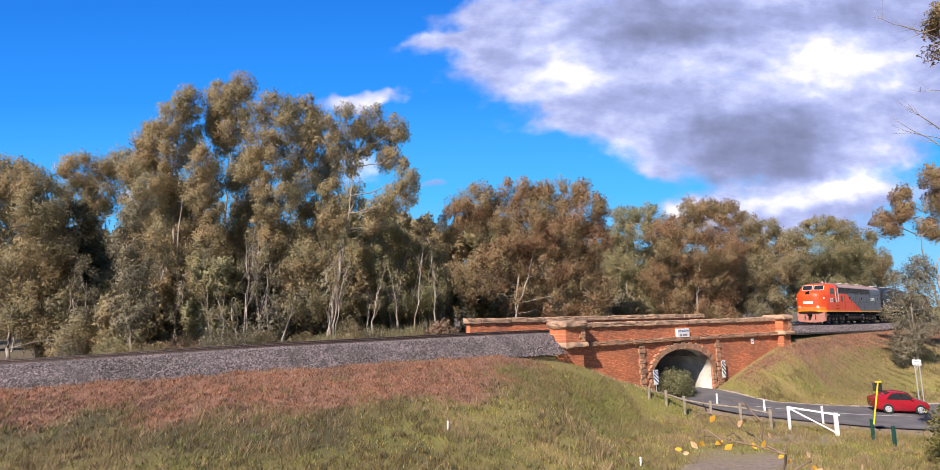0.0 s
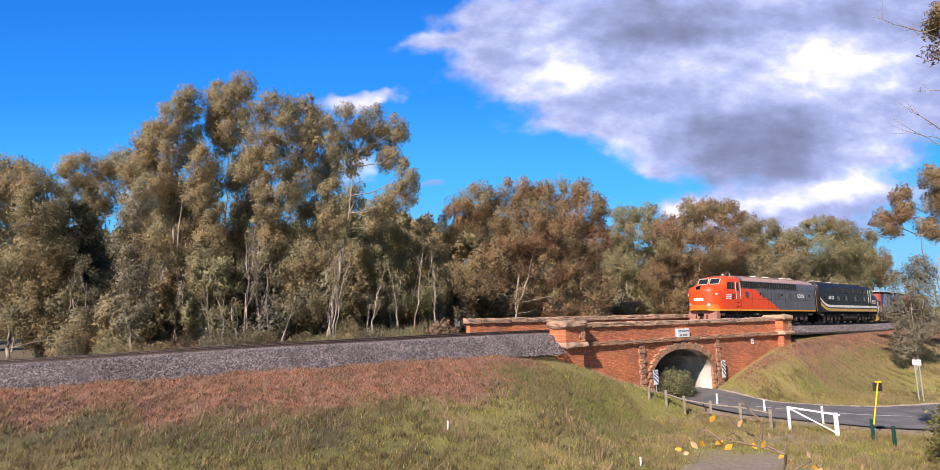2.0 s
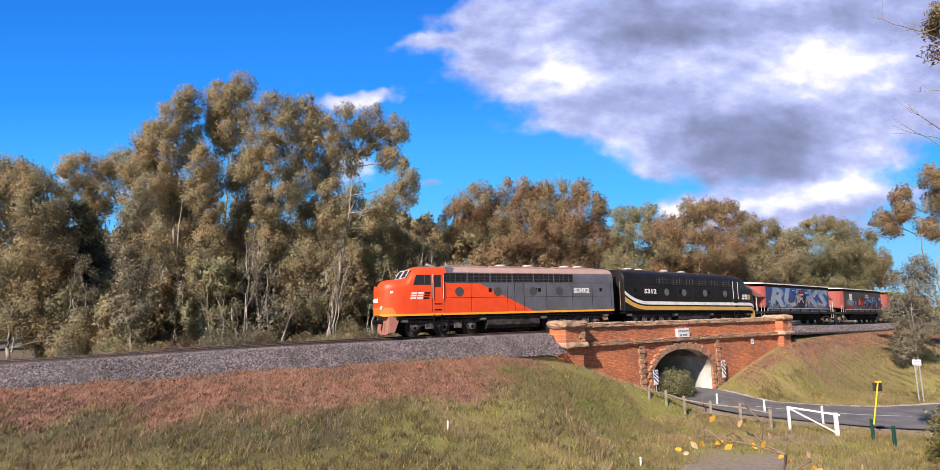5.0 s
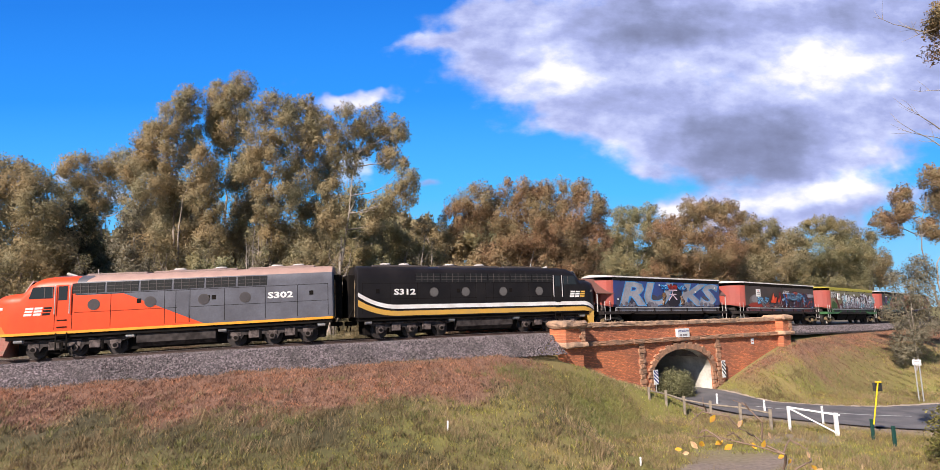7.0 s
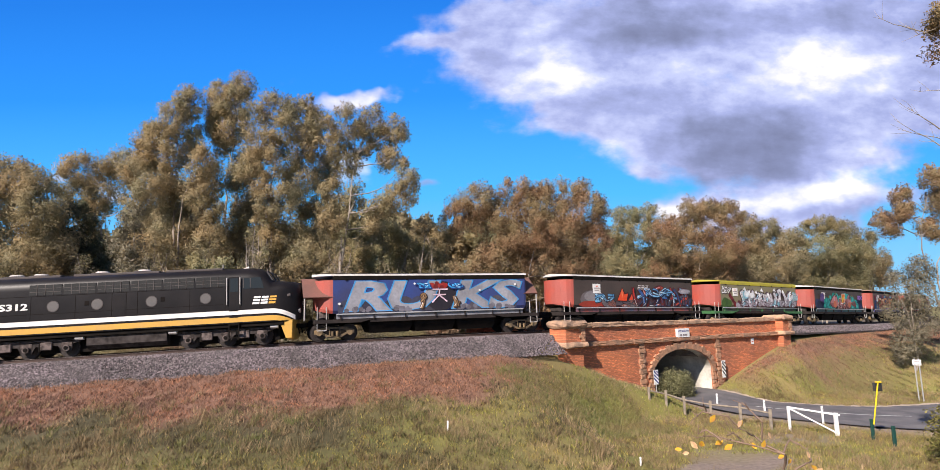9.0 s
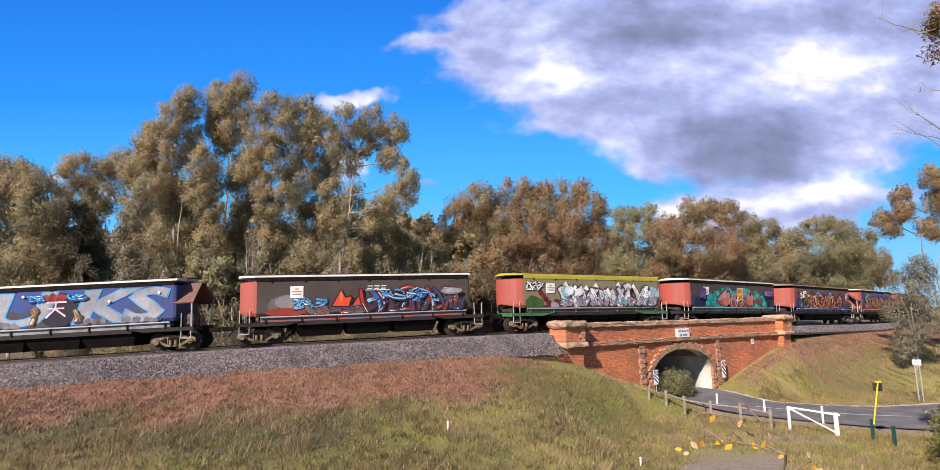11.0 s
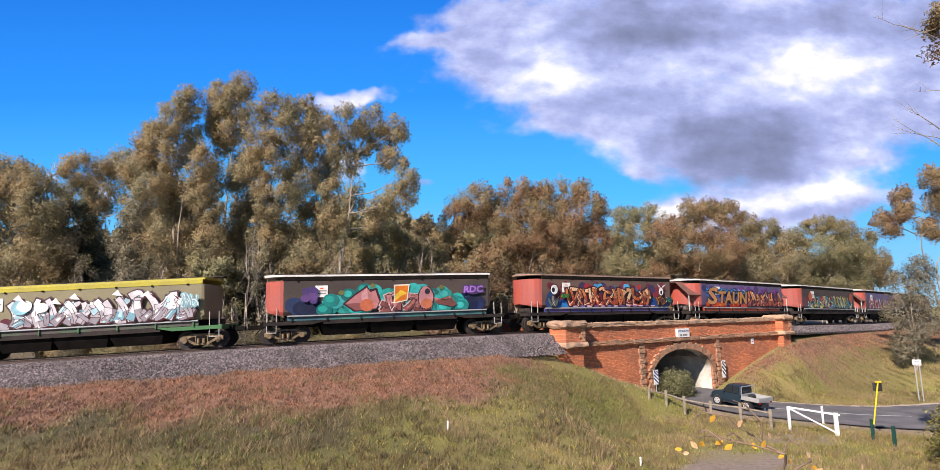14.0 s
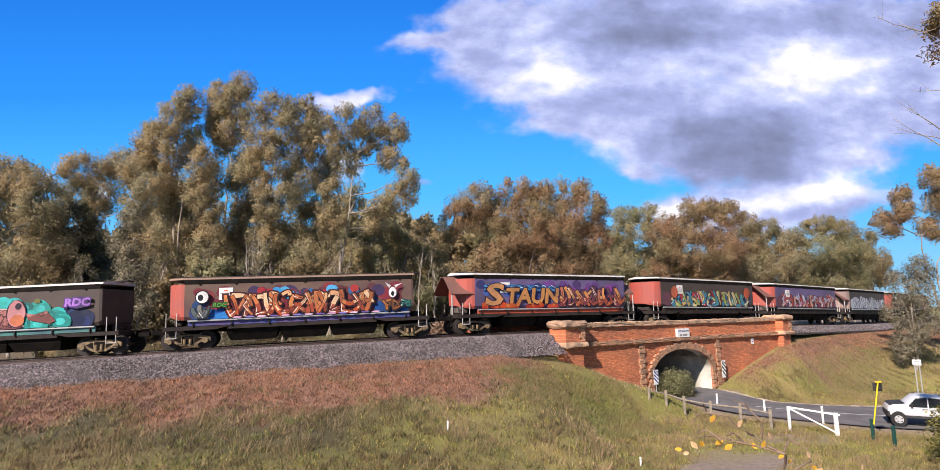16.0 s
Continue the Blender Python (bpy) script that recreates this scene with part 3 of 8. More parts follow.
def quick_mesh(name, v, f, material, parent=None, label="", normals=None):
    me = bpy.data.meshes.new(name)
    n, k = f.shape
    me.vertices.add(len(v))
    me.vertices.foreach_set("co", np.asarray(v, np.float32).ravel())
    me.loops.add(n * k)
    me.loops.foreach_set("vertex_index", np.asarray(f, np.int32).ravel())
    me.polygons.add(n)
    me.polygons.foreach_set("loop_start", np.arange(0, n * k, k, dtype=np.int32))
    me.update(calc_edges=True)
    if normals is not None:
        me.normals_split_custom_set_from_vertices(normals.tolist())
    me.materials.append(material)
    ob = new(name, me)
    if parent:
        ob.parent = parent
    return tagged(ob, label)


def tree(x, y, lobes, leaf, label, seed, z0=None, lean=0.0, density=1.0, bark="bark", size=0.34, depth=0.8, group="trees behind the railway", trunk_r=None, skirt=0, per=110):
    """Trunk, limbs to every lobe of the crown, and hanging leaves. lobes: (along x, height, half width, half height)."""
    rnd, rng = random.Random(seed), np.random.default_rng(seed)
    z0 = float(ground_z([x], [y])[0]) - 0.1 if z0 is None else z0
    top = max(h + b for _, h, _, b in lobes)
    ob = thing("tree", label, "tree", group, m=pose(x, y, z0))
    H = top - z0
    tr = trunk_r or 0.0085 * H
    cx = sum(l[0] for l in lobes) / len(lobes)
    fork = Vector((cx * 0.25 + lean, 0, H * 0.28))
    paths = [bent((0, 0, 0), fork, tr, tr * 0.75, rnd, 0.05)]
    crown_top = Vector((cx * 0.8, 0, H * 0.8))
    main = bent(fork, crown_top, tr * 0.7, tr * 0.15, rnd, 0.07, 8)
    paths.append(main)
    twin = bent(fork, crown_top + Vector((rnd.uniform(-.15, .15) * H, rnd.uniform(-.1, .1) * H, -0.12 * H)), tr * 0.62, tr * 0.14, rnd, 0.1, 8)
    paths.append(twin)
    clumps = []
    wide = max(abs(l[0] - cx) + l[2] for l in lobes)
    low = min(l[1] for l in lobes)
    under = [(cx * 0.6 + rnd.uniform(-0.8, 0.8) * wide, z0 + (low - z0) * rnd.uniform(0.22, 0.95), rnd.uniform(1.1, 2.0), rnd.uniform(1.0, 1.9)) for _ in range(skirt)]
    for lx, lz, rx, rz in list(lobes) + under:
        dy = rnd.uniform(-1, 1) * rx * 0.7 if lz - z0 > 0.4 * H or not skirt else rnd.uniform(-0.3, 1.3) * rx
        c = Vector((lx, dy, lz - z0))
        src = [p for p, _ in paths[0] + main + twin if p.z < c.z - rz * 0.3] or [Vector((0, 0, 0.3))]
        frm = min(src, key=lambda p: (p - c).length)
        limb = bent(frm, c + Vector((0, 0, rz * 0.3)), tr * 0.36, tr * 0.08, rnd, 0.12)
        paths.append(limb)
        k = max(10, int(11.5 * density * rx * rz + 10))
        for i in range(k):
            u = Vector((rnd.gauss(0, 1), rnd.gauss(0, 1), rnd.gauss(0, 1))).normalized() * rnd.uniform(0.3, 1.0) ** 0.5
            q = c + Vector((u.x * rx * 1.15, u.y * rx * depth, u.z * rz * 1.2))
            clumps.append((*q, rnd.uniform(0.42, 0.8) * min(1.1, 0.6 + 0.3 * min(rx, rz)), c.x, c.y, c.z - rz * 0.35))
            if i % 4 == 0:
                paths.append(bent(limb[rnd.randint(2, 5)][0], q, tr * 0.07, 0.012, rnd, 0.15, 3))
    V, Fc = tubes(paths)
    mesh_ob("trunk", V, Fc, M[bark], ob, "pale peeling bark on trunk and limbs" if bark == "bark" else "dark rough bark", smooth=True)
    cl = np.array(clumps)
    v, f, nn = leaf_cloud(cl, per, size, rng, slim=0.22)
    quick_mesh("crown", v, f, M["leaf_" + leaf], ob, normals=nn)
    return ob


LABELS = {"olive": "tall eucalyptus with olive-brown hanging leaves and pale limbs", "green": "eucalyptus with green foliage beyond the railway", "dark": "dark green bushy tree in the shade of eucalypts",
          "rust": "broad eucalyptus with rust-tinged brownish foliage", "grey": "young grey-green tree with a thin pale trunk"}


def stand(leaf, x, y, lobes, seed, sparse=False):
    young = leaf == "grey"
    tree(x, y, lobes, leaf, LABELS[leaf], seed, density=(0.7 if x > 30 else 0.75) if young else 0.6 if sparse else 0.95, size=0.14 if young else 0.165, skirt=0 if young or sparse or x > 30 else 2, per=140 if young else 185)


stand("olive", -33.9, 40.0, [(-2.2, 17.2, 2.1, 1.5), (-0.0, 16.1, 2.1, 1.5), (1.7, 14.7, 1.5, 1.6), (-4.0, 16.7, 2.3, 1.8), (-1.4, 13.7, 2.7, 2.1), (1.6, 11.6, 1.9, 2.0), (-0.5, 10.0, 2.7, 1.9), (0.9, 7.5, 2.0, 1.6), (-2.0, 7.1, 2.0, 1.8), (2.8, 8.8, 1.3, 1.6)], 100)
stand("olive", -32.3, 47.0, [(0.1, 20.3, 2.1, 1.2), (-2.0, 19.6, 2.0, 1.3), (-3.4, 17.7, 1.5, 1.5), (2.2, 19.1, 1.1, 1.1), (-1.1, 17.5, 1.8, 1.3), (2.8, 16.4, 1.1, 1.2)], 101)
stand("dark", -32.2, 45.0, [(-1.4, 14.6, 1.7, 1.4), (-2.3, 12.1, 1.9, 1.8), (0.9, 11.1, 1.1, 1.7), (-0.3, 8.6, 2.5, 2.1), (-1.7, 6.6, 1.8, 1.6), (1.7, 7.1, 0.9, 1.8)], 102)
stand("grey", -22.6, 36.0, [(-0.7, 12.9, 0.7, 0.9), (-1.0, 11.2, 0.9, 1.1), (0.0, 9.5, 1.1, 1.1), (-0.9, 8.1, 0.9, 1.1), (0.6, 7.5, 0.7, 1.0), (-0.2, 6.3, 0.8, 0.7)], 103)
stand("olive", -23.7, 44.0, [(-0.1, 24.4, 1.0, 1.2), (-1.1, 22.8, 1.3, 1.3), (-3.0, 21.6, 1.3, 1.2), (0.3, 21.4, 0.8, 1.2), (-3.8, 19.7, 1.0, 1.0), (-1.6, 19.7, 1.7, 1.5), (-2.4, 17.1, 1.8, 1.4), (-0.5, 16.4, 1.3, 1.2), (-1.1, 13.7, 1.8, 1.7), (-2.3, 11.4, 1.7, 1.6), (-0.3, 9.4, 1.6, 1.4)], 104)
stand("olive", -20.6, 42.0, [(-0.6, 18.6, 1.2, 1.2), (-0.9, 16.7, 1.3, 1.3), (-0.2, 14.9, 1.0, 1.1), (0.1, 12.1, 1.4, 1.3), (-0.5, 9.9, 1.4, 1.3), (1.2, 8.7, 1.2, 1.2), (0.3, 6.9, 1.2, 1.1)], 105)
stand("olive", -20.4, 46.0, [(0.1, 26.9, 1.0, 1.0), (-1.8, 26.2, 1.1, 1.1), (-0.7, 24.8, 1.8, 1.3), (-2.4, 23.3, 0.8, 1.3), (0.0, 22.7, 1.5, 1.3), (-1.4, 21.5, 0.9, 0.9), (0.3, 20.2, 0.9, 1.1)], 106)
stand("olive", -16.4, 44.0, [(1.8, 24.3, 1.6, 1.0), (-0.4, 23.8, 1.6, 1.1), (3.2, 22.8, 1.0, 1.2), (1.0, 22.0, 2.0, 1.3), (-1.4, 20.9, 1.4, 1.3), (3.2, 20.5, 1.2, 1.2), (-3.0, 18.3, 1.0, 1.2), (-0.2, 19.3, 2.1, 1.3), (2.1, 18.0, 1.6, 1.5), (-1.8, 17.3, 1.6, 1.2), (0.6, 15.7, 1.8, 1.2), (2.7, 14.4, 1.0, 1.4), (-2.0, 14.2, 1.6, 1.2), (-3.1, 11.9, 1.7, 1.4), (-0.6, 11.5, 1.6, 1.2)], 107)
stand("olive", -11.1, 42.0, [(1.1, 21.7, 1.3, 1.0), (3.1, 22.4, 1.3, 1.1), (5.2, 21.5, 1.3, 1.0), (0.3, 20.2, 0.9, 1.0), (2.5, 20.5, 1.4, 0.9), (1.2, 18.7, 1.1, 0.9), (4.7, 19.1, 1.1, 0.8), (6.2, 17.2, 0.8, 1.2), (5.3, 15.4, 1.3, 0.9), (3.9, 15.0, 0.7, 0.7), (1.9, 15.8, 0.8, 0.9), (-0.1, 15.9, 0.8, 1.3), (3.3, 13.4, 0.7, 0.5), (0.2, 13.5, 0.9, 1.0)], 108, sparse=True)
stand("olive", -12.7, 43.0, [(-0.2, 11.2, 1.4, 1.3), (-1.8, 9.6, 1.4, 1.3), (1.2, 9.5, 1.4, 1.2), (-0.5, 7.5, 1.6, 1.2)], 109)
stand("green", -6.9, 46.0, [(0.0, 12.8, 1.5, 1.1), (-1.0, 10.8, 1.9, 1.5), (1.9, 10.8, 1.5, 1.8), (-2.8, 11.3, 1.6, 1.0), (-4.4, 9.6, 1.4, 1.3), (0.5, 8.4, 2.4, 1.7), (3.7, 9.2, 1.4, 2.2)], 110)
stand("olive", -3.8, 47.5, [(-0.5, 14.1, 0.7, 0.6), (1.3, 13.5, 0.8, 1.0), (0.4, 11.5, 1.0, 0.9)], 111)
stand("rust", 3.3, 46.5, [(-2.4, 16.2, 1.9, 1.2), (-4.1, 15.0, 1.3, 1.4), (1.3, 17.2, 1.8, 1.0), (2.8, 15.9, 2.3, 1.2), (5.3, 16.9, 2.2, 1.1), (6.8, 15.1, 1.9, 1.5), (-0.8, 14.7, 2.2, 1.4), (1.9, 13.4, 2.5, 1.6), (4.6, 13.1, 2.3, 1.6), (7.7, 12.7, 1.1, 1.6), (-0.5, 11.2, 2.5, 1.7), (2.9, 10.7, 2.6, 1.7), (6.0, 10.1, 2.0, 1.8), (-2.7, 9.4, 2.0, 1.8), (0.6, 8.2, 2.6, 1.5), (4.3, 7.5, 2.6, 1.5), (7.4, 8.4, 1.8, 1.8)], 112)
stand("green", 18.0, 62.0, [(0.5, 17.4, 1.4, 1.0), (3.2, 17.6, 1.8, 1.1), (-0.7, 15.4, 1.3, 1.1), (1.8, 15.1, 1.8, 1.1), (0.5, 11.9, 2.9, 2.0), (2.4, 9.1, 2.6, 2.2), (-1.2, 8.4, 2.6, 1.9)], 113)
stand("rust", 24.2, 58.0, [(2.9, 17.9, 1.7, 0.9), (0.7, 17.1, 1.7, 1.2), (4.1, 16.8, 1.1, 1.1), (-1.5, 15.8, 1.8, 1.1), (1.9, 15.1, 2.4, 1.4), (-3.2, 14.1, 1.7, 1.4), (-0.3, 12.7, 3.0, 1.8), (3.4, 12.7, 2.1, 1.7), (-1.8, 10.0, 3.0, 2.1), (2.2, 9.4, 2.3, 2.1), (-0.1, 7.2, 3.0, 1.5)], 114)
stand("olive", 32.7, 62.0, [(-0.1, 16.3, 1.3, 1.1), (1.9, 15.6, 1.8, 1.1), (3.9, 14.1, 1.4, 1.4), (-0.1, 13.9, 2.1, 1.5), (2.5, 11.6, 2.5, 1.9), (-0.8, 10.3, 2.5, 2.2), (3.6, 8.8, 1.8, 2.5), (0.6, 7.1, 2.9, 1.5)], 115)
stand("green", 47.1, 72.0, [(-0.0, 17.4, 2.1, 1.0), (2.9, 16.9, 2.6, 1.2), (-2.2, 15.6, 1.6, 1.2), (4.6, 15.2, 1.6, 1.5), (0.4, 14.0, 3.6, 1.8), (5.4, 13.1, 2.1, 1.9), (-2.3, 11.6, 2.3, 2.3), (2.6, 10.7, 3.4, 2.3)], 116)
stand("olive", 57.0, 78.0, [(1.0, 16.2, 1.3, 1.1), (1.3, 13.1, 2.3, 1.9), (3.9, 11.6, 1.4, 2.3)], 117)
stand("rust", 39.6, 45.0, [(-0.1, 17.1, 1.2, 0.8), (-2.1, 15.5, 0.7, 0.9), (0.3, 15.4, 1.0, 1.0), (-4.0, 13.5, 0.9, 0.8), (-2.8, 14.3, 0.6, 0.6), (-0.3, 13.0, 0.7, 0.7), (2.4, 15.7, 1.8, 2.3)], 118)
stand("grey", 36.4, 45.0, [(1.3, 9.6, 1.0, 0.9), (0.3, 8.2, 1.2, 1.2), (1.5, 7.0, 1.3, 1.3), (-0.3, 5.7, 1.2, 1.2), (1.4, 4.8, 1.0, 1.0), (-0.0, 4.0, 1.2, 1.0), (-0.6, 2.7, 0.7, 0.7)], 119)
stand("olive", -30.7, 56.0, [(-0.9, 19.2, 3.2, 2.6), (-3.2, 14.7, 3.2, 2.9), (2.0, 13.3, 3.2, 2.9), (6.5, 12.0, 3.2, 2.5)], 120)

stand("olive", -17.9, 45.5, [(-2.3, 15.7, 1.4, 1.2), (0.1, 15.9, 1.4, 1.1), (5.2, 19.0, 0.9, 1.4), (5.3, 15.5, 1.0, 1.5), (1.7, 13.1, 1.8, 1.1), (-2.9, 13.0, 1.3, 1.2), (5.1, 13.2, 1.2, 1.1)], 130)


def backing_trees():
    """The wood's further rows."""
    rnd = random.Random(77)
    protos = []
    for k, (leaf, hh) in enumerate((("green", 11), ("olive", 10), ("olive", 13), ("green", 13))):
        lobes = [(rnd.uniform(-3.2, 3.2), 4.2 + hh * rnd.uniform(0.25, 0.95), rnd.uniform(1.6, 2.8), rnd.uniform(1.4, 2.4)) for _ in range(9)]
        protos.append(tree(-60 + 9 * k, 74, lobes, leaf, "eucalyptus in the back rows of the wood", 300 + k, group="back rows of the wood", density=0.6, size=0.46, per=70))
    for i in range(44):
        az = -0.9 + 1.85 * (i + rnd.uniform(0, 0.6)) / 44
        dist = rnd.uniform(60, 78) + (26 if az > 0.25 else 0) + 20 * max(0, az)
        x, y = dist * math.tan(az) * 0.9, dist
        s, d, r, rw = fields([x], [y])
        if d[0] > -9 or r[0] < 6:
            continue
        p = protos[rnd.randrange(4)]
        copy_thing(p, pose(x, y, float(ground_z([x], [y])[0]) - 0.1, 0, 0, rnd.uniform(0, 360)))


backing_trees()


def understorey():
    """Young trees and saplings that fill the wood below the crowns."""
    rnd = random.Random(41)
    protos = []
    for k, (leaf, hh) in enumerate((("olive", 5.5), ("green", 7.0), ("green", 6.0), ("grey", 5.0))):
        lobes = [(rnd.uniform(-1.6, 1.6), 4.4 + hh * rnd.uniform(0.15, 0.95), rnd.uniform(0.9, 1.6), rnd.uniform(0.9, 1.5)) for _ in range(8)]
        protos.append(tree(-30 + 5 * k, 47, lobes, leaf, "young leafy tree filling the wood beside the railway", 330 + k, group="young trees under the eucalypts", size=0.32, density=0.9, per=70, z0=4.2))
    for i in range(54):
        s = -44 + 90 * (i + rnd.random()) / 54
        p = line(s, -rnd.uniform(11.5, 25.0))
        q = protos[rnd.randrange(4)]
        m = pose(p.x, p.y, gz(p.x, p.y) - 0.1, 0, 0, rnd.uniform(0, 360))
        copy_thing(q, m)


def gz(x, y):
    return float(ground_z([x], [y])[0])


understorey()


def saplings():
    """Slender pale stems crowding the edge of the wood, thin in leaf."""
    rnd = random.Random(67)
    for i in range(26):
        s = -43 + 44 * (i + rnd.random()) / 26
        p = line(s, -rnd.uniform(8.0, 15.0))
        z = gz(p.x, p.y) - 0.1
        t = thing("sapling", "slender young gum with pale leaning stems", "sapling", "saplings at the edge of the wood", m=pose(p.x, p.y, z))
        clumps = []
        for k in range(rnd.randint(1, 3)):
            top = Vector((rnd.uniform(-1.5, 1.5), rnd.uniform(-0.8, 0.8), rnd.uniform(4.5, 9.5)))
            stem = bent((rnd.uniform(-.2, .2), rnd.uniform(-.2, .2), 0), top, rnd.uniform(0.05, 0.10), 0.02, rnd, 0.06, 8)
            V, Fc = tubes([stem])
            trunk = mesh_ob("stem", V, Fc, M["bark_pale"], t, "pale smooth bark", smooth=True)
            for j in range(7):
                q = stem[rnd.randint(4, 8)][0] + Vector((rnd.uniform(-.9, .9), rnd.uniform(-.6, .6), rnd.uniform(-.4, .7)))
                V, Fc = tubes([bent(stem[rnd.randint(3, 7)][0], q, 0.02, 0.006, rnd, 0.12, 3)], 4)
                mesh_ob("branch", V, Fc, M["bark_pale"], trunk, smooth=True)
                clumps.append((*q, rnd.uniform(0.25, 0.5)))
        v, f, nn = leaf_cloud(np.array(clumps), 90, 0.13, np.random.default_rng(700 + i))
        quick_mesh("crown", v, f, M["leaf_" + rnd.choice(("grey", "olive", "green"))], t, normals=nn)


M["bark_pale"] = mat("bark_pale", (0.37, 0.31, 0.26), 0.9, var=0.3, scale=1.5, fine=10, bump=0.3, second=(0.19, 0.155, 0.125))
saplings()


def bush(x, y, w, h, leaf, label, seed, size=0.19, density=1.0, name="bush", group="scrub beside the railway", z=None):
    rnd, rng = random.Random(seed), np.random.default_rng(seed)
    z = float(ground_z([x], [y])[0]) - 0.05 if z is None else z
    ob = thing(name, label, "bush", group, m=pose(x, y, z))
    paths, clumps = [], []
    n = max(7, int(10 * density * w * h))
    for i in range(n):
        a = rnd.uniform(0, 6.28)
        u = rnd.uniform(0.1, 1) ** 0.5
        q = Vector((math.cos(a) * u * w / 2, math.sin(a) * u * w / 2, h * rnd.uniform(0.15, 0.92) * (1.05 - 0.5 * u * u)))
        clumps.append((*q, 0.16 * min(w, h) + 0.1))
        if i % 2 == 0:
            paths.append(bent((q.x * 0.1, q.y * 0.1, 0), q, 0.02, 0.006, rnd, 0.1, 3))
    V, Fc = tubes(paths, 4)
    mesh_ob("stems", V, Fc, M["bark_dark"], ob)
    v, f, nn = leaf_cloud(np.array(clumps), int(34 * density) + 16, size, rng, droop=-0.2)
    v[:, 2] = np.maximum(v[:, 2], 0.02)
    quick_mesh("foliage", v, f, M["leaf_" + leaf], ob, normals=nn)
    return ob


def scrub():
    rnd = random.Random(9)
    for i in range(46):
        s = -44 + 46 * (i + rnd.random()) / 46
        p = line(s, -rnd.uniform(6.5, 13.0))
        leaf = rnd.choice(("grey", "pink", "olive", "grey", "green"))
        bush(p.x, p.y, rnd.uniform(1.2, 3.0), rnd.uniform(0.8, 2.6), leaf, "scrubby grey-green bush under the trees", 500 + i, size=0.11, density=1.5)
    p = line(-5.5, -6.5)
    bush(p.x, p.y, 2.6, 2.0, "pink", "dry pinkish-brown bush at the bridge end", 560, density=1.3)
    bush(14.6, 39.6, 2.2, 2.0, "bushy", "round olive-green bush beside the bridge arch", 561, size=0.11, density=3.2)


M["leaf_pink"] = mat("leaf_pink", (0.30, 0.19, 0.13), 0.7, var=0.25, scale=0.8, fine=3.0, bump=0, second=(0.15, 0.11, 0.06), island=0.4, transl=0.2)
M["leaf_bushy"] = mat("leaf_bushy", (0.23, 0.22, 0.105), 0.7, var=0.25, scale=0.8, fine=3.0, bump=0, island=0.4, transl=0.2)
scrub()


# ---------------------------------------------------------------- train
def plain(name, base, rough=0.5, metal=0.0, var=0.15, scale=1.0, fine=12.0, second=None, bump=0.08, spec=0.4):
    return mat(name, base, rough, metal, var=var, scale=scale, fine=fine, bump=bump, bump_d=0.01, second=second, spec=spec)


M["black_gear"] = plain("black_gear", (0.007, 0.006, 0.0055), 0.85, second=(0.014, 0.011, 0.009), scale=2.0, spec=0.1)
M["gear_grey"] = plain("gear_grey", (0.06, 0.05, 0.047), 0.8, second=(0.018, 0.014, 0.013), scale=3.0, spec=0.2)
M["gear_dust"] = plain("gear_dust", (0.15, 0.118, 0.108), 0.8, second=(0.03, 0.023, 0.021), scale=4.0, var=0.3, spec=0.2)
M["frame_tan"] = plain("frame_tan", (0.24, 0.165, 0.085), 0.8, second=(0.10, 0.075, 0.05), scale=4.0, var=0.25)
M["wheel_steel"] = plain("wheel_steel", (0.022, 0.017, 0.015), 0.7, 0.0, second=(0.035, 0.026, 0.023), scale=3.0)
M["loco_black"] = plain("loco_black", (0.0095, 0.008, 0.0085), 0.42, second=(0.016, 0.0135, 0.0135), scale=0.7, spec=0.2)
M["roof_black"] = plain("roof_black", (0.045, 0.037, 0.037), 0.7, second=(0.07, 0.055, 0.052), scale=0.6)
M["roof_worn"] = plain("roof_worn", (0.30, 0.20, 0.17), 0.75, second=(0.19, 0.15, 0.14), scale=0.5, var=0.25)
M["louvre"] = plain("louvre", (0.008, 0.008, 0.008), 0.6)
M["louvre_bar"] = plain("louvre_bar", (0.075, 0.063, 0.06), 0.6)
M["white_paint"] = plain("white_paint", (0.78, 0.77, 0.75), 0.5, second=(0.66, 0.62, 0.58), scale=1.5, var=0.08)
M["gold_paint"] = plain("gold_paint", (0.62, 0.34, 0.055), 0.45, var=0.1, second=(0.50, 0.30, 0.08), scale=0.6)
M["orange_paint"] = plain("orange_paint", (0.80, 0.085, 0.018), 0.35, var=0.1, second=(0.72, 0.10, 0.03), scale=0.8)
M["porthole"] = plain("porthole", (0.07, 0.06, 0.06), 0.35)
M["porthole_pale"] = plain("porthole_pale", (0.125, 0.115, 0.11), 0.35)
M["hand_rail"] = plain("hand_rail", (0.46, 0.44, 0.42), 0.55, 0.0)
M["pilot_red"] = plain("pilot_red", (0.42, 0.14, 0.10), 0.75, second=(0.30, 0.17, 0.13), scale=3.0, var=0.3)
M["window_glass"] = plain("window_glass", (0.02, 0.024, 0.028), 0.12, var=0.02, spec=0.3, bump=0)
M["fan_cap"] = plain("fan_cap", (0.52, 0.47, 0.43), 0.6)


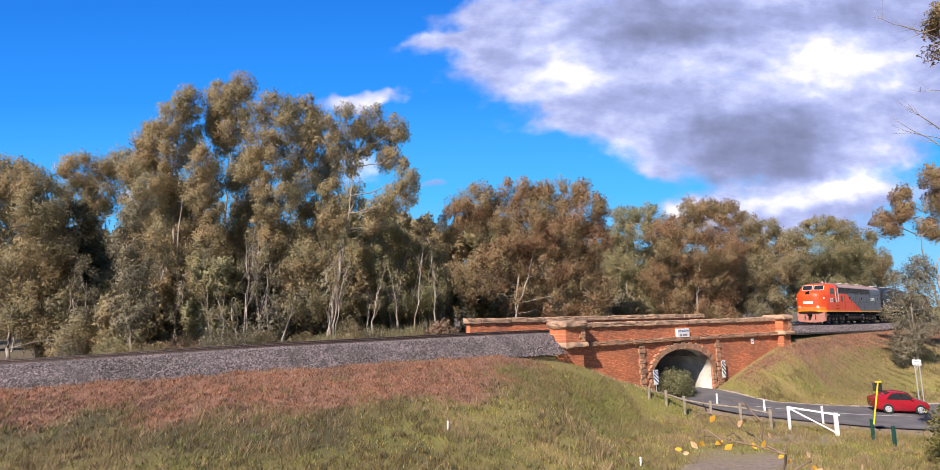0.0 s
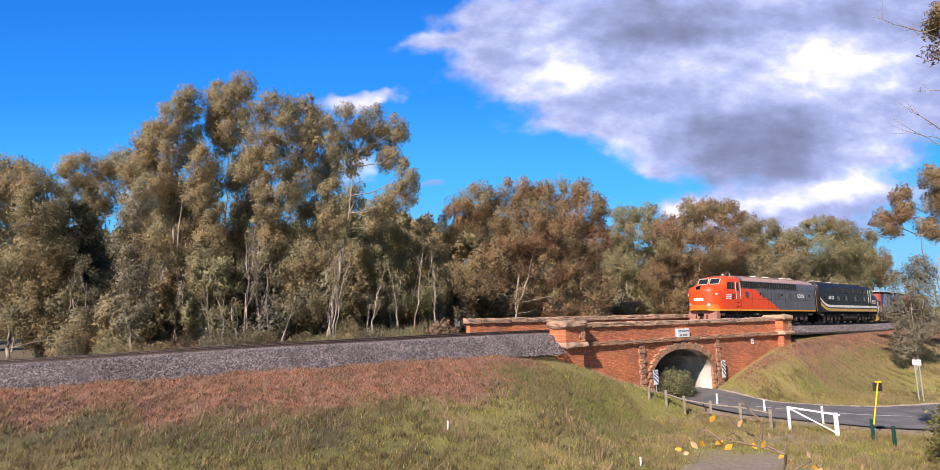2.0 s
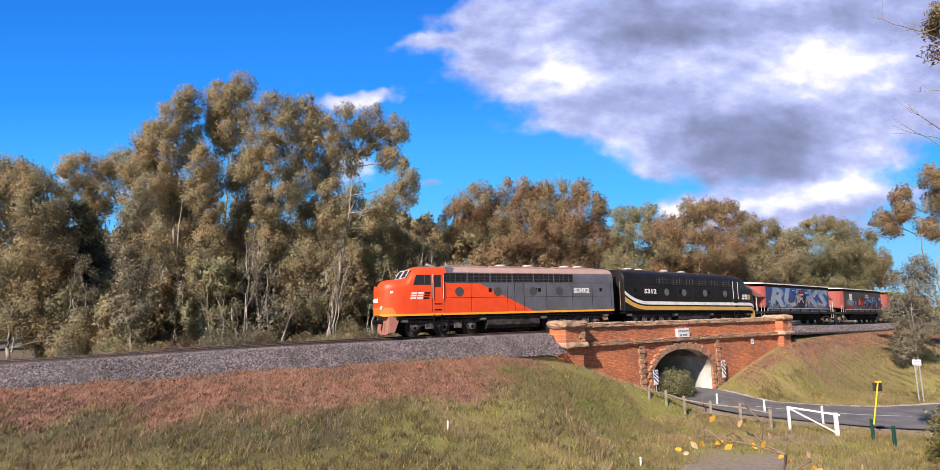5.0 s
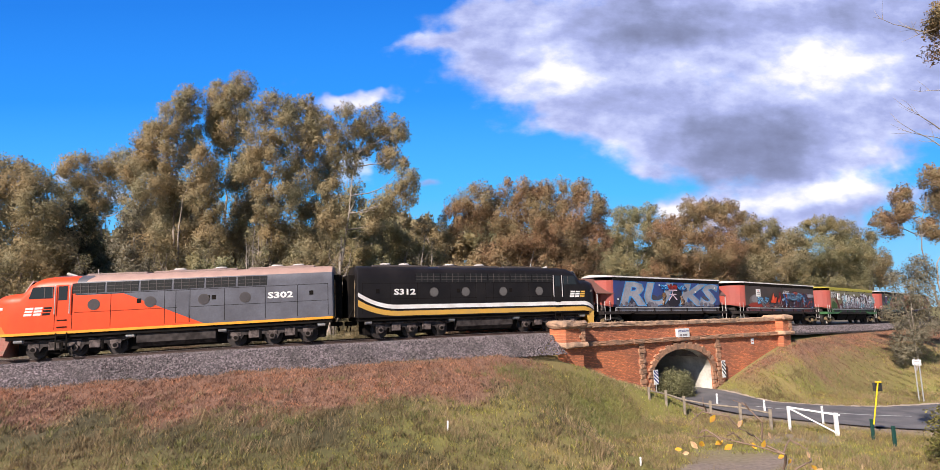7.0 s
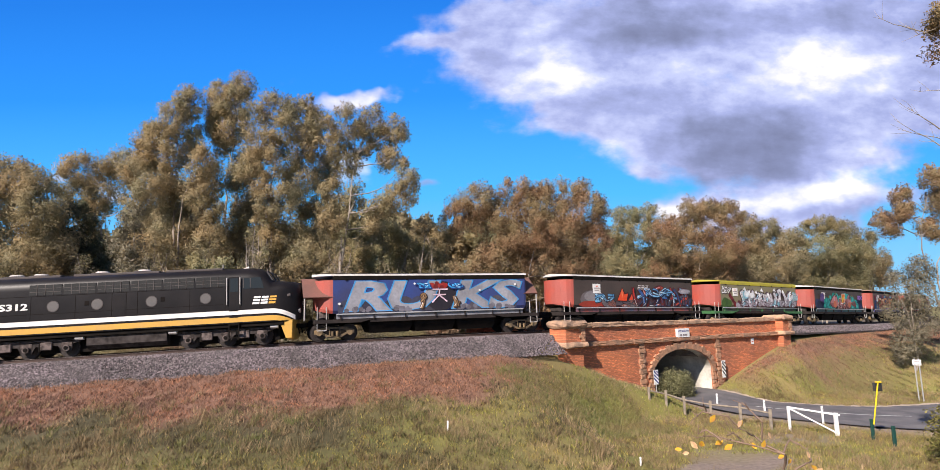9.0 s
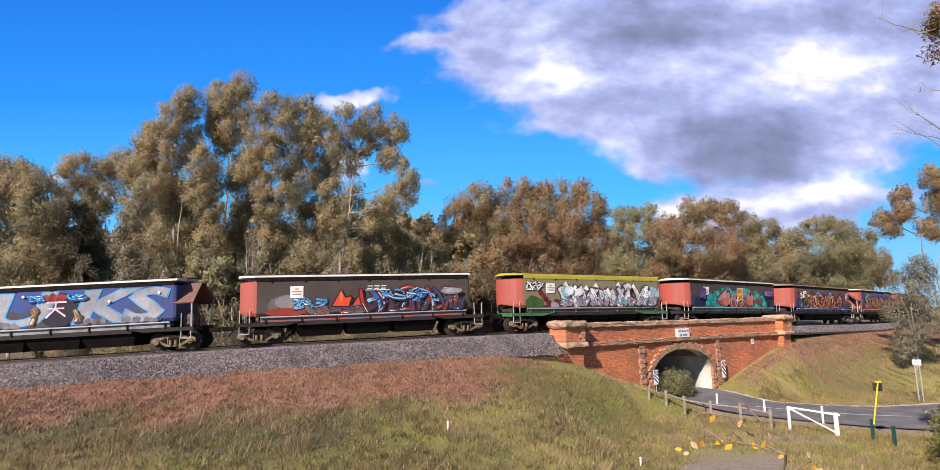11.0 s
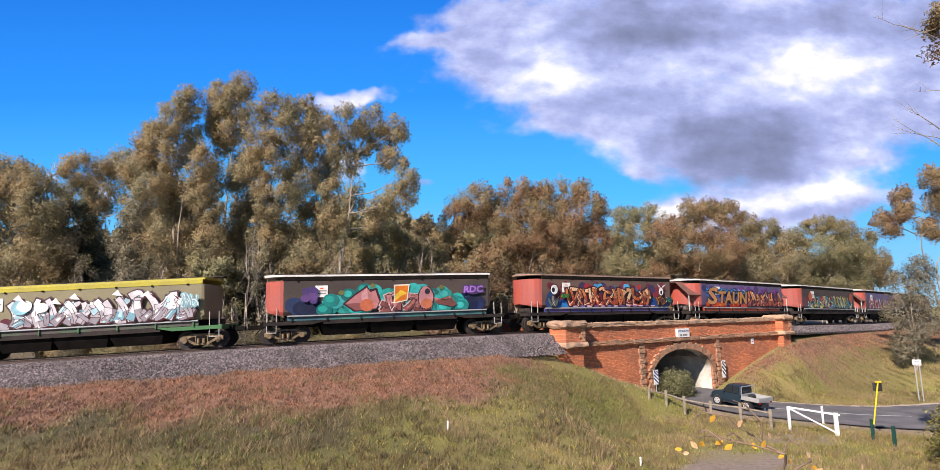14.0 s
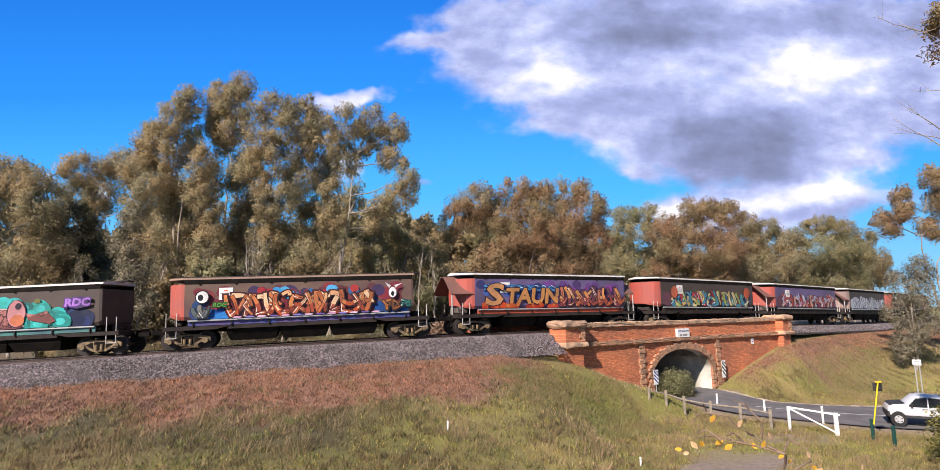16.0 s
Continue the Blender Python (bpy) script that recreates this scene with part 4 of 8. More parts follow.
def livery_material():
    """Grey body with an orange front that ends in a slope, a yellow sill line and a worn roof."""
    m = plain("livery", (0.112, 0.112, 0.132), 0.45, var=0.2, second=(0.088, 0.086, 0.10), scale=0.8)
    n, l = m.node_tree.nodes, m.node_tree.links
    b = n["Principled BSDF"]
    src = b.inputs["Base Color"].links[0].from_socket
    tc, sp = n.new("ShaderNodeTexCoord"), n.new("ShaderNodeSeparateXYZ")
    l.new(tc.outputs["Object"], sp.inputs[0])

    def op(kind, a, b2, c=0.0):
        q = n.new("ShaderNodeMath")
        q.operation = kind
        for i, v in enumerate((a, b2, c)):
            if isinstance(v, (int, float)):
                q.inputs[i].default_value = v
            else:
                l.new(v, q.inputs[i])
        return q.outputs[0]
    x, z = sp.outputs["X"], sp.outputs["Z"]
    slope = op("GREATER_THAN", op("SUBTRACT", x, op("MULTIPLY_ADD", z, 2.19, -4.85)), 0.0)
    low = op("LESS_THAN", z, 3.17)
    front = op("GREATER_THAN", x, 4.35)
    fade = n.new("ShaderNodeTexNoise")
    fade.inputs["Scale"].default_value = 1.2
    l.new(tc.outputs["Object"], fade.inputs["Vector"])
    roof = op("GREATER_THAN", z, 3.86)
    orange = op("MAXIMUM", op("MULTIPLY", slope, low), op("MULTIPLY", front, op("LESS_THAN", z, 4.22)))
    sill = op("LESS_THAN", z, 1.37)
    # sun glare low on the nose, painted as a lighter orange
    nose_glare = op("MULTIPLY", op("GREATER_THAN", op("MULTIPLY_ADD", z, -0.6, x), 6.7), op("LESS_THAN", z, 1.75))
    worn = op("MULTIPLY", roof, op("LESS_THAN", op("MULTIPLY_ADD", fade.outputs["Fac"], 3.0, x), 5.4))
    for fac, colour in ((worn, (0.40, 0.255, 0.21)), (orange, (0.74, 0.068, 0.013)), (nose_glare, (0.82, 0.17, 0.03)), (sill, (0.78, 0.33, 0.03))):
        mx = n.new("ShaderNodeMix")
        mx.data_type = "RGBA"
        l.new(fac, mx.inputs["Factor"]), l.new(src, mx.inputs["A"])
        mx.inputs["B"].default_value = (*colour, 1)
        src = mx.outputs["Result"]
    nz, hv, mr = n.new("ShaderNodeTexNoise"), n.new("ShaderNodeHueSaturation"), n.new("ShaderNodeMapRange")
    nz.inputs["Scale"].default_value, nz.inputs["Detail"].default_value = 2.2, 6.0
    l.new(tc.outputs["Object"], nz.inputs["Vector"]), l.new(nz.outputs["Fac"], mr.inputs["Value"])
    mr.inputs["From Min"].default_value, mr.inputs["From Max"].default_value = 0.3, 0.7
    mr.inputs["To Min"].default_value, mr.inputs["To Max"].default_value = 0.88, 1.06
    l.new(mr.outputs["Result"], hv.inputs["Value"]), l.new(src, hv.inputs["Color"]), l.new(hv.outputs["Color"], b.inputs["Base Color"])
    return m


M["livery"] = livery_material()


def body_ring(x, w, bottom, top, k=1.0):
    """Half cross-section mirrored: straight sides, rounded roof. k: how boxy the shoulders are."""
    h = top - bottom
    half = [(w, bottom), (w, bottom + h * 0.35), (w, bottom + h * 0.74), (w * 0.985, bottom + h * 0.80), (w * 0.94, bottom + h * 0.86), (w * 0.83, bottom + h * 0.925), (w * 0.6, bottom + h * 0.972), (w * 0.3, bottom + h * 0.995), (0.0, top)]
    return [(x, y, z) for y, z in half] + [(x, -y, z) for y, z in half[-2::-1]]


def text_mesh(body, size, name="text", fat=0.02):
    cu = bpy.data.curves.new(name, "FONT")
    cu.body, cu.size, cu.align_x, cu.align_y, cu.offset, cu.resolution_u, cu.extrude = body, size, "CENTER", "CENTER", size * fat, 2, 0.004
    ob = bpy.data.objects.new(name, cu)
    scene.collection.objects.link(ob)
    me = bpy.data.meshes.new_from_object(ob.evaluated_get(bpy.context.evaluated_depsgraph_get()))
    bpy.data.objects.remove(ob)
    return me


def lettering(name, body, size, m, material, parent, label, wide=1.0, fat=0.02):
    me = text_mesh(body, size, name, fat)
    me.materials.clear()
    me.materials.append(material)
    me.transform(Matrix.Diagonal((wide, 1, 1, 1)))
    ob = new(name, me)
    ob.parent = parent
    ob.matrix_basis = m
    return tagged(ob, label)


def on_side(x, z, side, y=1.462):
    """A pose on a vehicle's flank: text reads left to right from outside."""
    return pose(x, side * y, z, 90, 0, 180 if side > 0 else 0)


def wheelset(parent, x, r, y=0.72):
    bm = bmesh.new()
    for s in (-1, 1):
        rod(bm, (0, s * (y - 0.01), 0), (0, s * (y + 0.11), 0), r, n=24)
        rod(bm, (0, s * (y + 0.11), 0), (0, s * (y + 0.135), 0), r * 0.84, r * 0.80, n=24)
        rod(bm, (0, s * (y - 0.05), 0), (0, s * (y - 0.01), 0), r + 0.03, n=24)
        for k in range(3):
            a = 2.1 * k
            rod(bm, (r * 0.55 * math.cos(a), s * (y + 0.12), r * 0.55 * math.sin(a)), (r * 0.55 * math.cos(a), s * (y + 0.15), r * 0.55 * math.sin(a)), 0.06, n=6)
    rod(bm, (0, -0.95, 0), (0, 0.95, 0), 0.075, n=8)
    w = part("wheelset", bm, M["wheel_steel"], parent)
    w.matrix_basis = pose(x, 0, r)
    WHEELS.append((w, x, r))
    return w


WHEELS = []
VEHICLES = []


def loco_bogie(loco, xs):
    c, r = xs[1], 0.51
    # solid black block, oversized to stand in for the shade between the wheels
    bg = part("bogie", boxm(c - 2.5, c + 2.5, -0.62, 0.62, 0.34, 0.88, bevel=0.04), M["black_gear"], loco)
    for x in xs:
        wheelset(loco, x, r)
    for s in (-1, 1):
        y0, y1 = sorted((s * 0.98, s * 1.10))
        pts = [(c - 2.55, 0.80), (c - 2.45, 0.98), (c + 2.45, 0.98), (c + 2.55, 0.80), (xs[2] + 0.3, 0.72), (xs[2] + 0.22, 0.32), (xs[2] - 0.22, 0.32), (xs[2] - 0.42, 0.62), (xs[1] + 0.42, 0.62), (xs[1] + 0.24, 0.30), (xs[1] - 0.24, 0.30), (xs[1] - 0.42, 0.62),
               (xs[0] + 0.42, 0.62), (xs[0] + 0.22, 0.32), (xs[0] - 0.22, 0.32), (xs[0] - 0.3, 0.72)]
        part("sideframe", prism(pts, "y", y0, y1), M["gear_grey"], bg, "dusty grey cast frame")
        part("brake_pipe", rodm((c - 2.3, s * 1.14, 0.9), (c + 2.3, s * 1.14, 0.9), 0.03, n=6), M["gear_dust"], bg)
        for x in xs:
            part("axlebox", rodm((x, s * 1.08, 0.5), (x, s * 1.2, 0.5), 0.17, n=12), M["gear_dust"], bg)
            part("axle_cap", rodm((x, s * 1.19, 0.5), (x, s * 1.225, 0.5), 0.10, n=10), M["black_gear"], bg)
            part("pedestal", boxm(x - 0.27, x + 0.27, *sorted((s * 1.09, s * 1.125)), 0.56, 0.80, bevel=0.03), M["gear_dust"], bg)
        for x in ((xs[0] + xs[1]) / 2, (xs[1] + xs[2]) / 2):
            part("brake_rigging", boxm(x - 0.28, x + 0.28, *sorted((s * 1.1, s * 1.17)), 0.42, 0.86, bevel=0.04), M["gear_dust"], bg)
            part("spring", rodm((x - 0.32, s * 1.05, 0.36), (x - 0.32, s * 1.05, 0.8), 0.09, n=8), M["black_gear"], bg)
        for x in (xs[0] - 0.75, xs[2] + 0.65):
            part("brake_cylinder", rodm((x - 0.2, s * 1.18, 0.98), (x + 0.2, s * 1.18, 0.98), 0.13, n=10), M["hand_rail"], bg)


def locomotive(label, livery, roof, number, emblem, black):
    f, r = 8.42, -8.65
    lo = thing("locomotive", label, "locomotive")
    B = 1.24
    st = [(f, 0.30, 1.45, 2.78), (f - 0.03, 0.58, 1.32, 3.02), (f - 0.10, 0.84, 1.26, 3.18), (f - 0.24, 1.06, B, 3.31), (f - 0.45, 1.23, B, 3.39), (f - 0.77, 1.36, B, 3.44), (f - 1.15, 1.43, B, 3.47), (f - 1.5, 1.45, B, 3.49), (f - 1.62, 1.45, B, 3.64), (f - 1.80, 1.45, B, 3.92),
          (f - 2.0, 1.45, B, 4.10), (f - 2.3, 1.45, B, 4.23), (f - 2.8, 1.45, B, 4.30), (f - 5.5, 1.45, B, 4.30), (f - 9, 1.45, B, 4.30), (f - 12, 1.45, B, 4.30), (r + 0.25, 1.45, B, 4.30), (r + 0.06, 1.44, B, 4.27), (r, 1.38, B, 4.18)]
    bm = loft([body_ring(*q) for q in st])
    body = part("body", bm, livery, lo, "rounded bulldog-nosed steel body", smooth=True)
    body.data.set_sharp_from_angle(angle=radians(38))
    # louvred air intakes above the side panels, portholes, doors and panel joints
    for s in (-1, 1):
        y0, y1 = sorted((s * 1.405, s * 1.458))
        n = 6
        for i in range(n):
            x1 = 4.53 - i * 1.62
            bay = part("air_intake", boxm(x1 - 1.52, x1, y0, y1, 3.27, 3.80), M["louvre"], lo, "dark louvred air intake")
            for k in range(2):
                z = 3.42 + k * 0.18
                part("louvre", boxm(x1 - 1.5, x1 - 0.02, *sorted((s * 1.455, s * 1.472)), z, z + 0.022), M["louvre_bar"], bay)
            for k in range(3):
                x = x1 - 0.38 - k * 0.38
                part("mullion", boxm(x - 0.03, x, *sorted((s * 1.455, s * 1.476)), 3.27, 3.80), M["louvre_bar"], bay)
        for x in (3.5, 0.8, -1.85, -3.95):
            p = part("porthole", rodm((x, s * 1.44, 2.66), (x, s * 1.466, 2.66), 0.29, n=24), M["louvre_bar"], lo)
            part("pane", rodm((x, s * 1.46, 2.66), (x, s * 1.471, 2.66), 0.25, n=24), M["porthole_pale"] if black else M["porthole"], p)
        dark = M["black_gear"]
        part("side_door", boxm(-1.1, -0.5, *sorted((s * 1.445, s * 1.459)), 1.47, 3.12, bevel=0.01), livery, lo)
        for x in (5.3, 4.5, 2.7, 0.1, -0.45, -1.15, -2.9, -5.0, -6.7, r + 0.3):
            part("panel_joint", boxm(x - 0.012, x + 0.012, *sorted((s * 1.448, s * 1.4545)), 1.47, 3.2), dark, lo)
        part("panel_joint", boxm(r + 0.3, 4.4, *sorted((s * 1.448, s * 1.4545)), 2.28, 2.30), dark, lo)
        part("panel_joint", boxm(r + 0.3, 4.4, *sorted((s * 1.448, s * 1.4545)), 3.2, 3.222), dark, lo)
        # cab: door, rails, window, steps
        door = part("cab_door", boxm(4.66, 5.24, *sorted((s * 1.44, s * 1.456)), 1.5, 3.75, bevel=0.01), livery, lo)
        part("door_window", boxm(4.74, 5.16, *sorted((s * 1.45, s * 1.462)), 2.95, 3.68), M["window_glass"], door)
        for x in (4.6, 5.28):
            part("handrail", rodm((x, s * 1.52, 2.25), (x, s * 1.52, 3.72), 0.026, n=6), M["hand_rail"], lo, "white upright handrail")
        win = part("cab_window", prism([(5.40, 3.08), (6.52, 3.08), (6.34, 3.68), (5.40, 3.68)], "y", *sorted((s * 1.44, s * 1.46))), M["window_glass"], lo)
        for x in (5.42, 5.78):
            part("window_bar", boxm(x, x + 0.035, *sorted((s * 1.45, s * 1.467)), 3.13, 3.66), M["louvre_bar"], win)
        for z in (0.45, 0.8, 1.15, 1.55, 1.9):
            part("step", boxm(4.72, 5.18, *sorted((s * 1.36, s * 1.475)), z, z + 0.06), dark, lo)
        part("ladder_side", boxm(4.68, 4.73, *sorted((s * 1.40, s * 1.465)), 0.4, 1.3), dark, lo)
        part("ladder_side", boxm(5.18, 5.23, *sorted((s * 1.40, s * 1.465)), 0.4, 1.3), dark, lo)
        for x in (1.35, -2.35, -2.95 + 0.9, r + 1.2):
            part("grab_handle", boxm(x - 0.11, x + 0.11, *sorted((s * 1.45, s * 1.464)), 2.62, 2.86, bevel=0.02), dark, lo)
        # windscreen, set into the slope over the nose
        part("windscreen", prism([(f - 1.53, 3.53), (f - 1.82, 4.0), (f - 1.88, 3.96), (f - 1.59, 3.49)], "y", *sorted((s * 0.10, s * 0.98))), M["window_glass"], lo)
        for p, q in (((f - 1.53, .08, 3.53), (f - 1.82, .08, 4.0)), ((f - 1.53, 1.0, 3.53), (f - 1.82, 1.0, 4.0)), ((f - 1.52, .08, 3.52), (f - 1.52, 1.0, 3.52)), ((f - 1.83, .08, 4.01), (f - 1.83, 1.0, 4.01))):
            part("windscreen_frame", rodm((p[0], s * p[1], p[2]), (q[0], s * q[1], q[2]), .035, n=6), M["fan_cap"] if not black else M["louvre_bar"], lo)
        lamp = part("headlamp", rodm((f - 0.30, s * 0.80, 1.75), (f - 0.10, s * 0.86, 1.75), 0.13, n=12), M["hand_rail"], lo)
        part("marker_lamp", boxm(f - 0.72, f - 0.52, *sorted((s * 1.18, s * 1.345)), 2.55, 2.71, bevel=0.03), M["louvre_bar"] if black else M["white_paint"], lo)
    part("top_lamp", rodm((f - 0.55, 0, 3.22), (f - 0.02, 0, 3.10), 0.2, n=16), M["black_gear"], lo, "black headlight housing on the nose")
    part("front_flash", boxm(f - 0.16, f + 0.015, -0.45, 0.45, 2.05, 2.31, bevel=0.02), M["white_paint"], lo, "white marking on the nose")
    # roof
    for x, w in ((-0.2, 0.55), (-2.35, 0.55), (-5.4, 0.55), (-6.6, 0.55)):
        fan = part("roof_fan", rodm((x, 0, 4.26), (x, 0, 4.40), w, n=20), roof, lo)
        part("fan_cap", rodm((x, 0, 4.38), (x, 0, 4.5), w * 0.72, w * 0.5, n=20), M["fan_cap"], fan, "pale round cap")
    for x0, x1 in ((4.2, 1.2), (0.9, -3.4), (-4.0, -7.6)):
        part("roof_hatch", boxm(x1, x0, -0.78, 0.78, 4.16, 4.34, bevel=0.05), roof, lo)
    part("horn", rodm((4.8, 0.4, 4.25), (5.3, 0.4, 4.4), 0.05, 0.09, n=8), M["fan_cap"], lo)
    part("aerial", rodm((3.9, 0.2, 4.25), (3.9, 0.2, 4.62), 0.025, n=6), M["fan_cap"], lo)
    # underneath
    part("underframe", boxm(r + 0.1, f - 0.9, -1.36, 1.36, 1.02, 1.25, bevel=0.02), M["black_gear"], lo)
    tank = [(-1.25 * c, z) for c, z in ((1, 0.55), (1, 1.02), (-1, 1.02), (-1, 0.55), (-0.8, 0.32), (0.8, 0.32))]
    part("fuel_tank", prism(tank, "x", -2.4, 1.5), M["gear_grey"], lo, "dusty dark fuel tank")
    loco_bogie(lo, (-7.2, -5.3, -3.4))
    loco_bogie(lo, (2.55, 4.45, 6.35))
    pil = [(-1.3, 1.25), (1.3, 1.25), (1.15, 0.25), (0.5, 0.16), (-0.5, 0.16), (-1.15, 0.25)]
    part("pilot", prism(pil, "x", f - 0.75, f - 0.45), M["gold_paint"] if black else M["pilot_red"], lo, "yellow end apron" if black else "dusty red cowcatcher")
    for s in (-1, 1):
        part("apron", prism([(f - 1.15, 1.25), (f - 0.45, 1.25), (f - 0.5, 0.3), (f - 0.8, 0.3)], "y", *sorted((s * 1.15, s * 1.3))), M["gold_paint"] if black else M["pilot_red"], lo)
    for e in (f - 0.3, r - 0.1):
        part("coupler", boxm(e - 0.3, e + 0.4, -0.12, 0.12, 0.78, 1.02, bevel=0.03), M["black_gear"], lo)
        for y in (-0.5, 0.5):
            part("air_hose", rodm((e, y, 0.95), (e + 0.1 * (1 if e > 0 else -1), y, 0.45), 0.03, n=6), M["black_gear"], lo)
    part("gangway", boxm(r - 0.40, r + 0.02, -0.75, 0.75, 1.25, 3.75, bevel=0.05), M["black_gear"], lo)
    for y in (-1.12, 1.12):
        part("end_handrail", rodm((r - 0.06, y, 1.3), (r - 0.06, y, 3.4), 0.03, n=6), M["frame_tan"], lo)
        part("jumper_cable", rodm((r - 0.04, y * 0.85, 1.9), (r - 0.36, y * 0.8, 1.2), 0.045, n=6), M["black_gear"], lo)
    # added black box: stands in for the deep shade under the body
    part("centre_beam", boxm(r + 0.6, f - 1.2, -0.75, 0.75, 0.22, 1.04), M["black_gear"], lo)
    side = -1 if black else 1
    lettering("running_number", number, 0.46, on_side(-5.8, 2.68, side, 1.462), M["white_paint"], lo, "white running number on the flank", 1.5, 0.03)
    # operator's emblem as plain slanted blocks
    for k, (c, x) in enumerate(zip(emblem, (0, 1, 2))):
        u0 = (6.72 - 0.42 * x) if side > 0 else (5.9 + 0.42 * x)
        bm = bmesh.new()
        for z0, z1 in ((0.0, 0.12), (0.17, 0.27), (0.32, 0.42)):
            sl = 0.22
            a, b2 = (u0 - 0.36, u0) if side > 0 else (u0, u0 + 0.36)
            sg = -1 if side > 0 else 1
            q = [(a + sg * sl * z0, 2.22 + z0), (b2 + sg * sl * z0, 2.22 + z0), (b2 + sg * sl * z1, 2.22 + z1), (a + sg * sl * z1, 2.22 + z1)]
            v = [bm.verts.new((p[0], side * (1.457 if p[0] < 6.6 else 1.452), p[1])) for p in q]
            bm.faces.new(v)
        part("emblem_block", bm, M[c], lo)
    VEHICLES.append((lo, -1 if black else 1, 0.0, (4.45, -5.3)))
    return lo


def flank(x):
    """Half the width of the body where it narrows to the nose."""
    return float(np.interp(x, [6.92, 7.27, 7.64, 7.96, 8.17], [1.45, 1.43, 1.36, 1.23, 1.06])) + 0.016


def ribbon(parent, name, rows, material, side):
    """A painted band on a flank: rows of (x, lower z, upper z)."""
    bm = bmesh.new()
    lo = [bm.verts.new((x, side * flank(x), a)) for x, a, b in rows]
    hi = [bm.verts.new((x, side * flank(x), b)) for x, a, b in rows]
    for i in range(len(rows) - 1):
        bm.faces.new((lo[i], lo[i + 1], hi[i + 1], hi[i]))
    return part(name, bm, material, parent)


lead = locomotive("orange and grey bulldog-nosed diesel locomotive leading the train", M["livery"], M["roof_worn"], "S302", ("white_paint", "white_paint", "loco_black"), False)
second = locomotive("black diesel locomotive with white and gold stripes", M["loco_black"], M["roof_black"], "S312", ("white_paint", "white_paint", "gold_paint"), True)
for sd in (-1, 1):
    def rise(x):
        return 0.75 * max(0.0, (-6.1 - x) / 2.5) ** 2.2 - 0.42 * max(0.0, (x - 6.9) / 1.2) ** 2
    xs = [-8.6 + 0.15 * i for i in range(22)] + [-5, 6.8] + [7.0 + 0.1 * i for i in range(12)]
    ribbon(second, "white_stripe", [(x, 1.70 + rise(x), 1.94 + rise(x)) for x in xs], M["white_paint"], sd)
    ribbon(second, "gold_stripe", [(x, max(1.26, 1.30 + rise(x) * 0.8), max(1.27, 1.58 + rise(x) * 0.92)) for x in xs], M["gold_paint"], sd)


# ---------------------------------------------------------------- hopper wagons
PAINT = {}


def ink(rgb):
    """Spray paint of a colour."""
    if rgb not in PAINT:
        PAINT[rgb] = plain("spray_paint", tuple(c * 0.9 for c in rgb), 0.6, var=0.28, scale=1.1, fine=7.0, second=tuple(c * 0.58 + 0.012 for c in rgb), spec=0.25)
    return PAINT[rgb]


def hexc(h):
    c = [int(h[i:i + 2], 16) / 255 for i in (0, 2, 4)]
    return tuple(round(v / 12.92 if v < 0.04 else ((v + 0.055) / 1.055) ** 2.4, 4) for v in c)


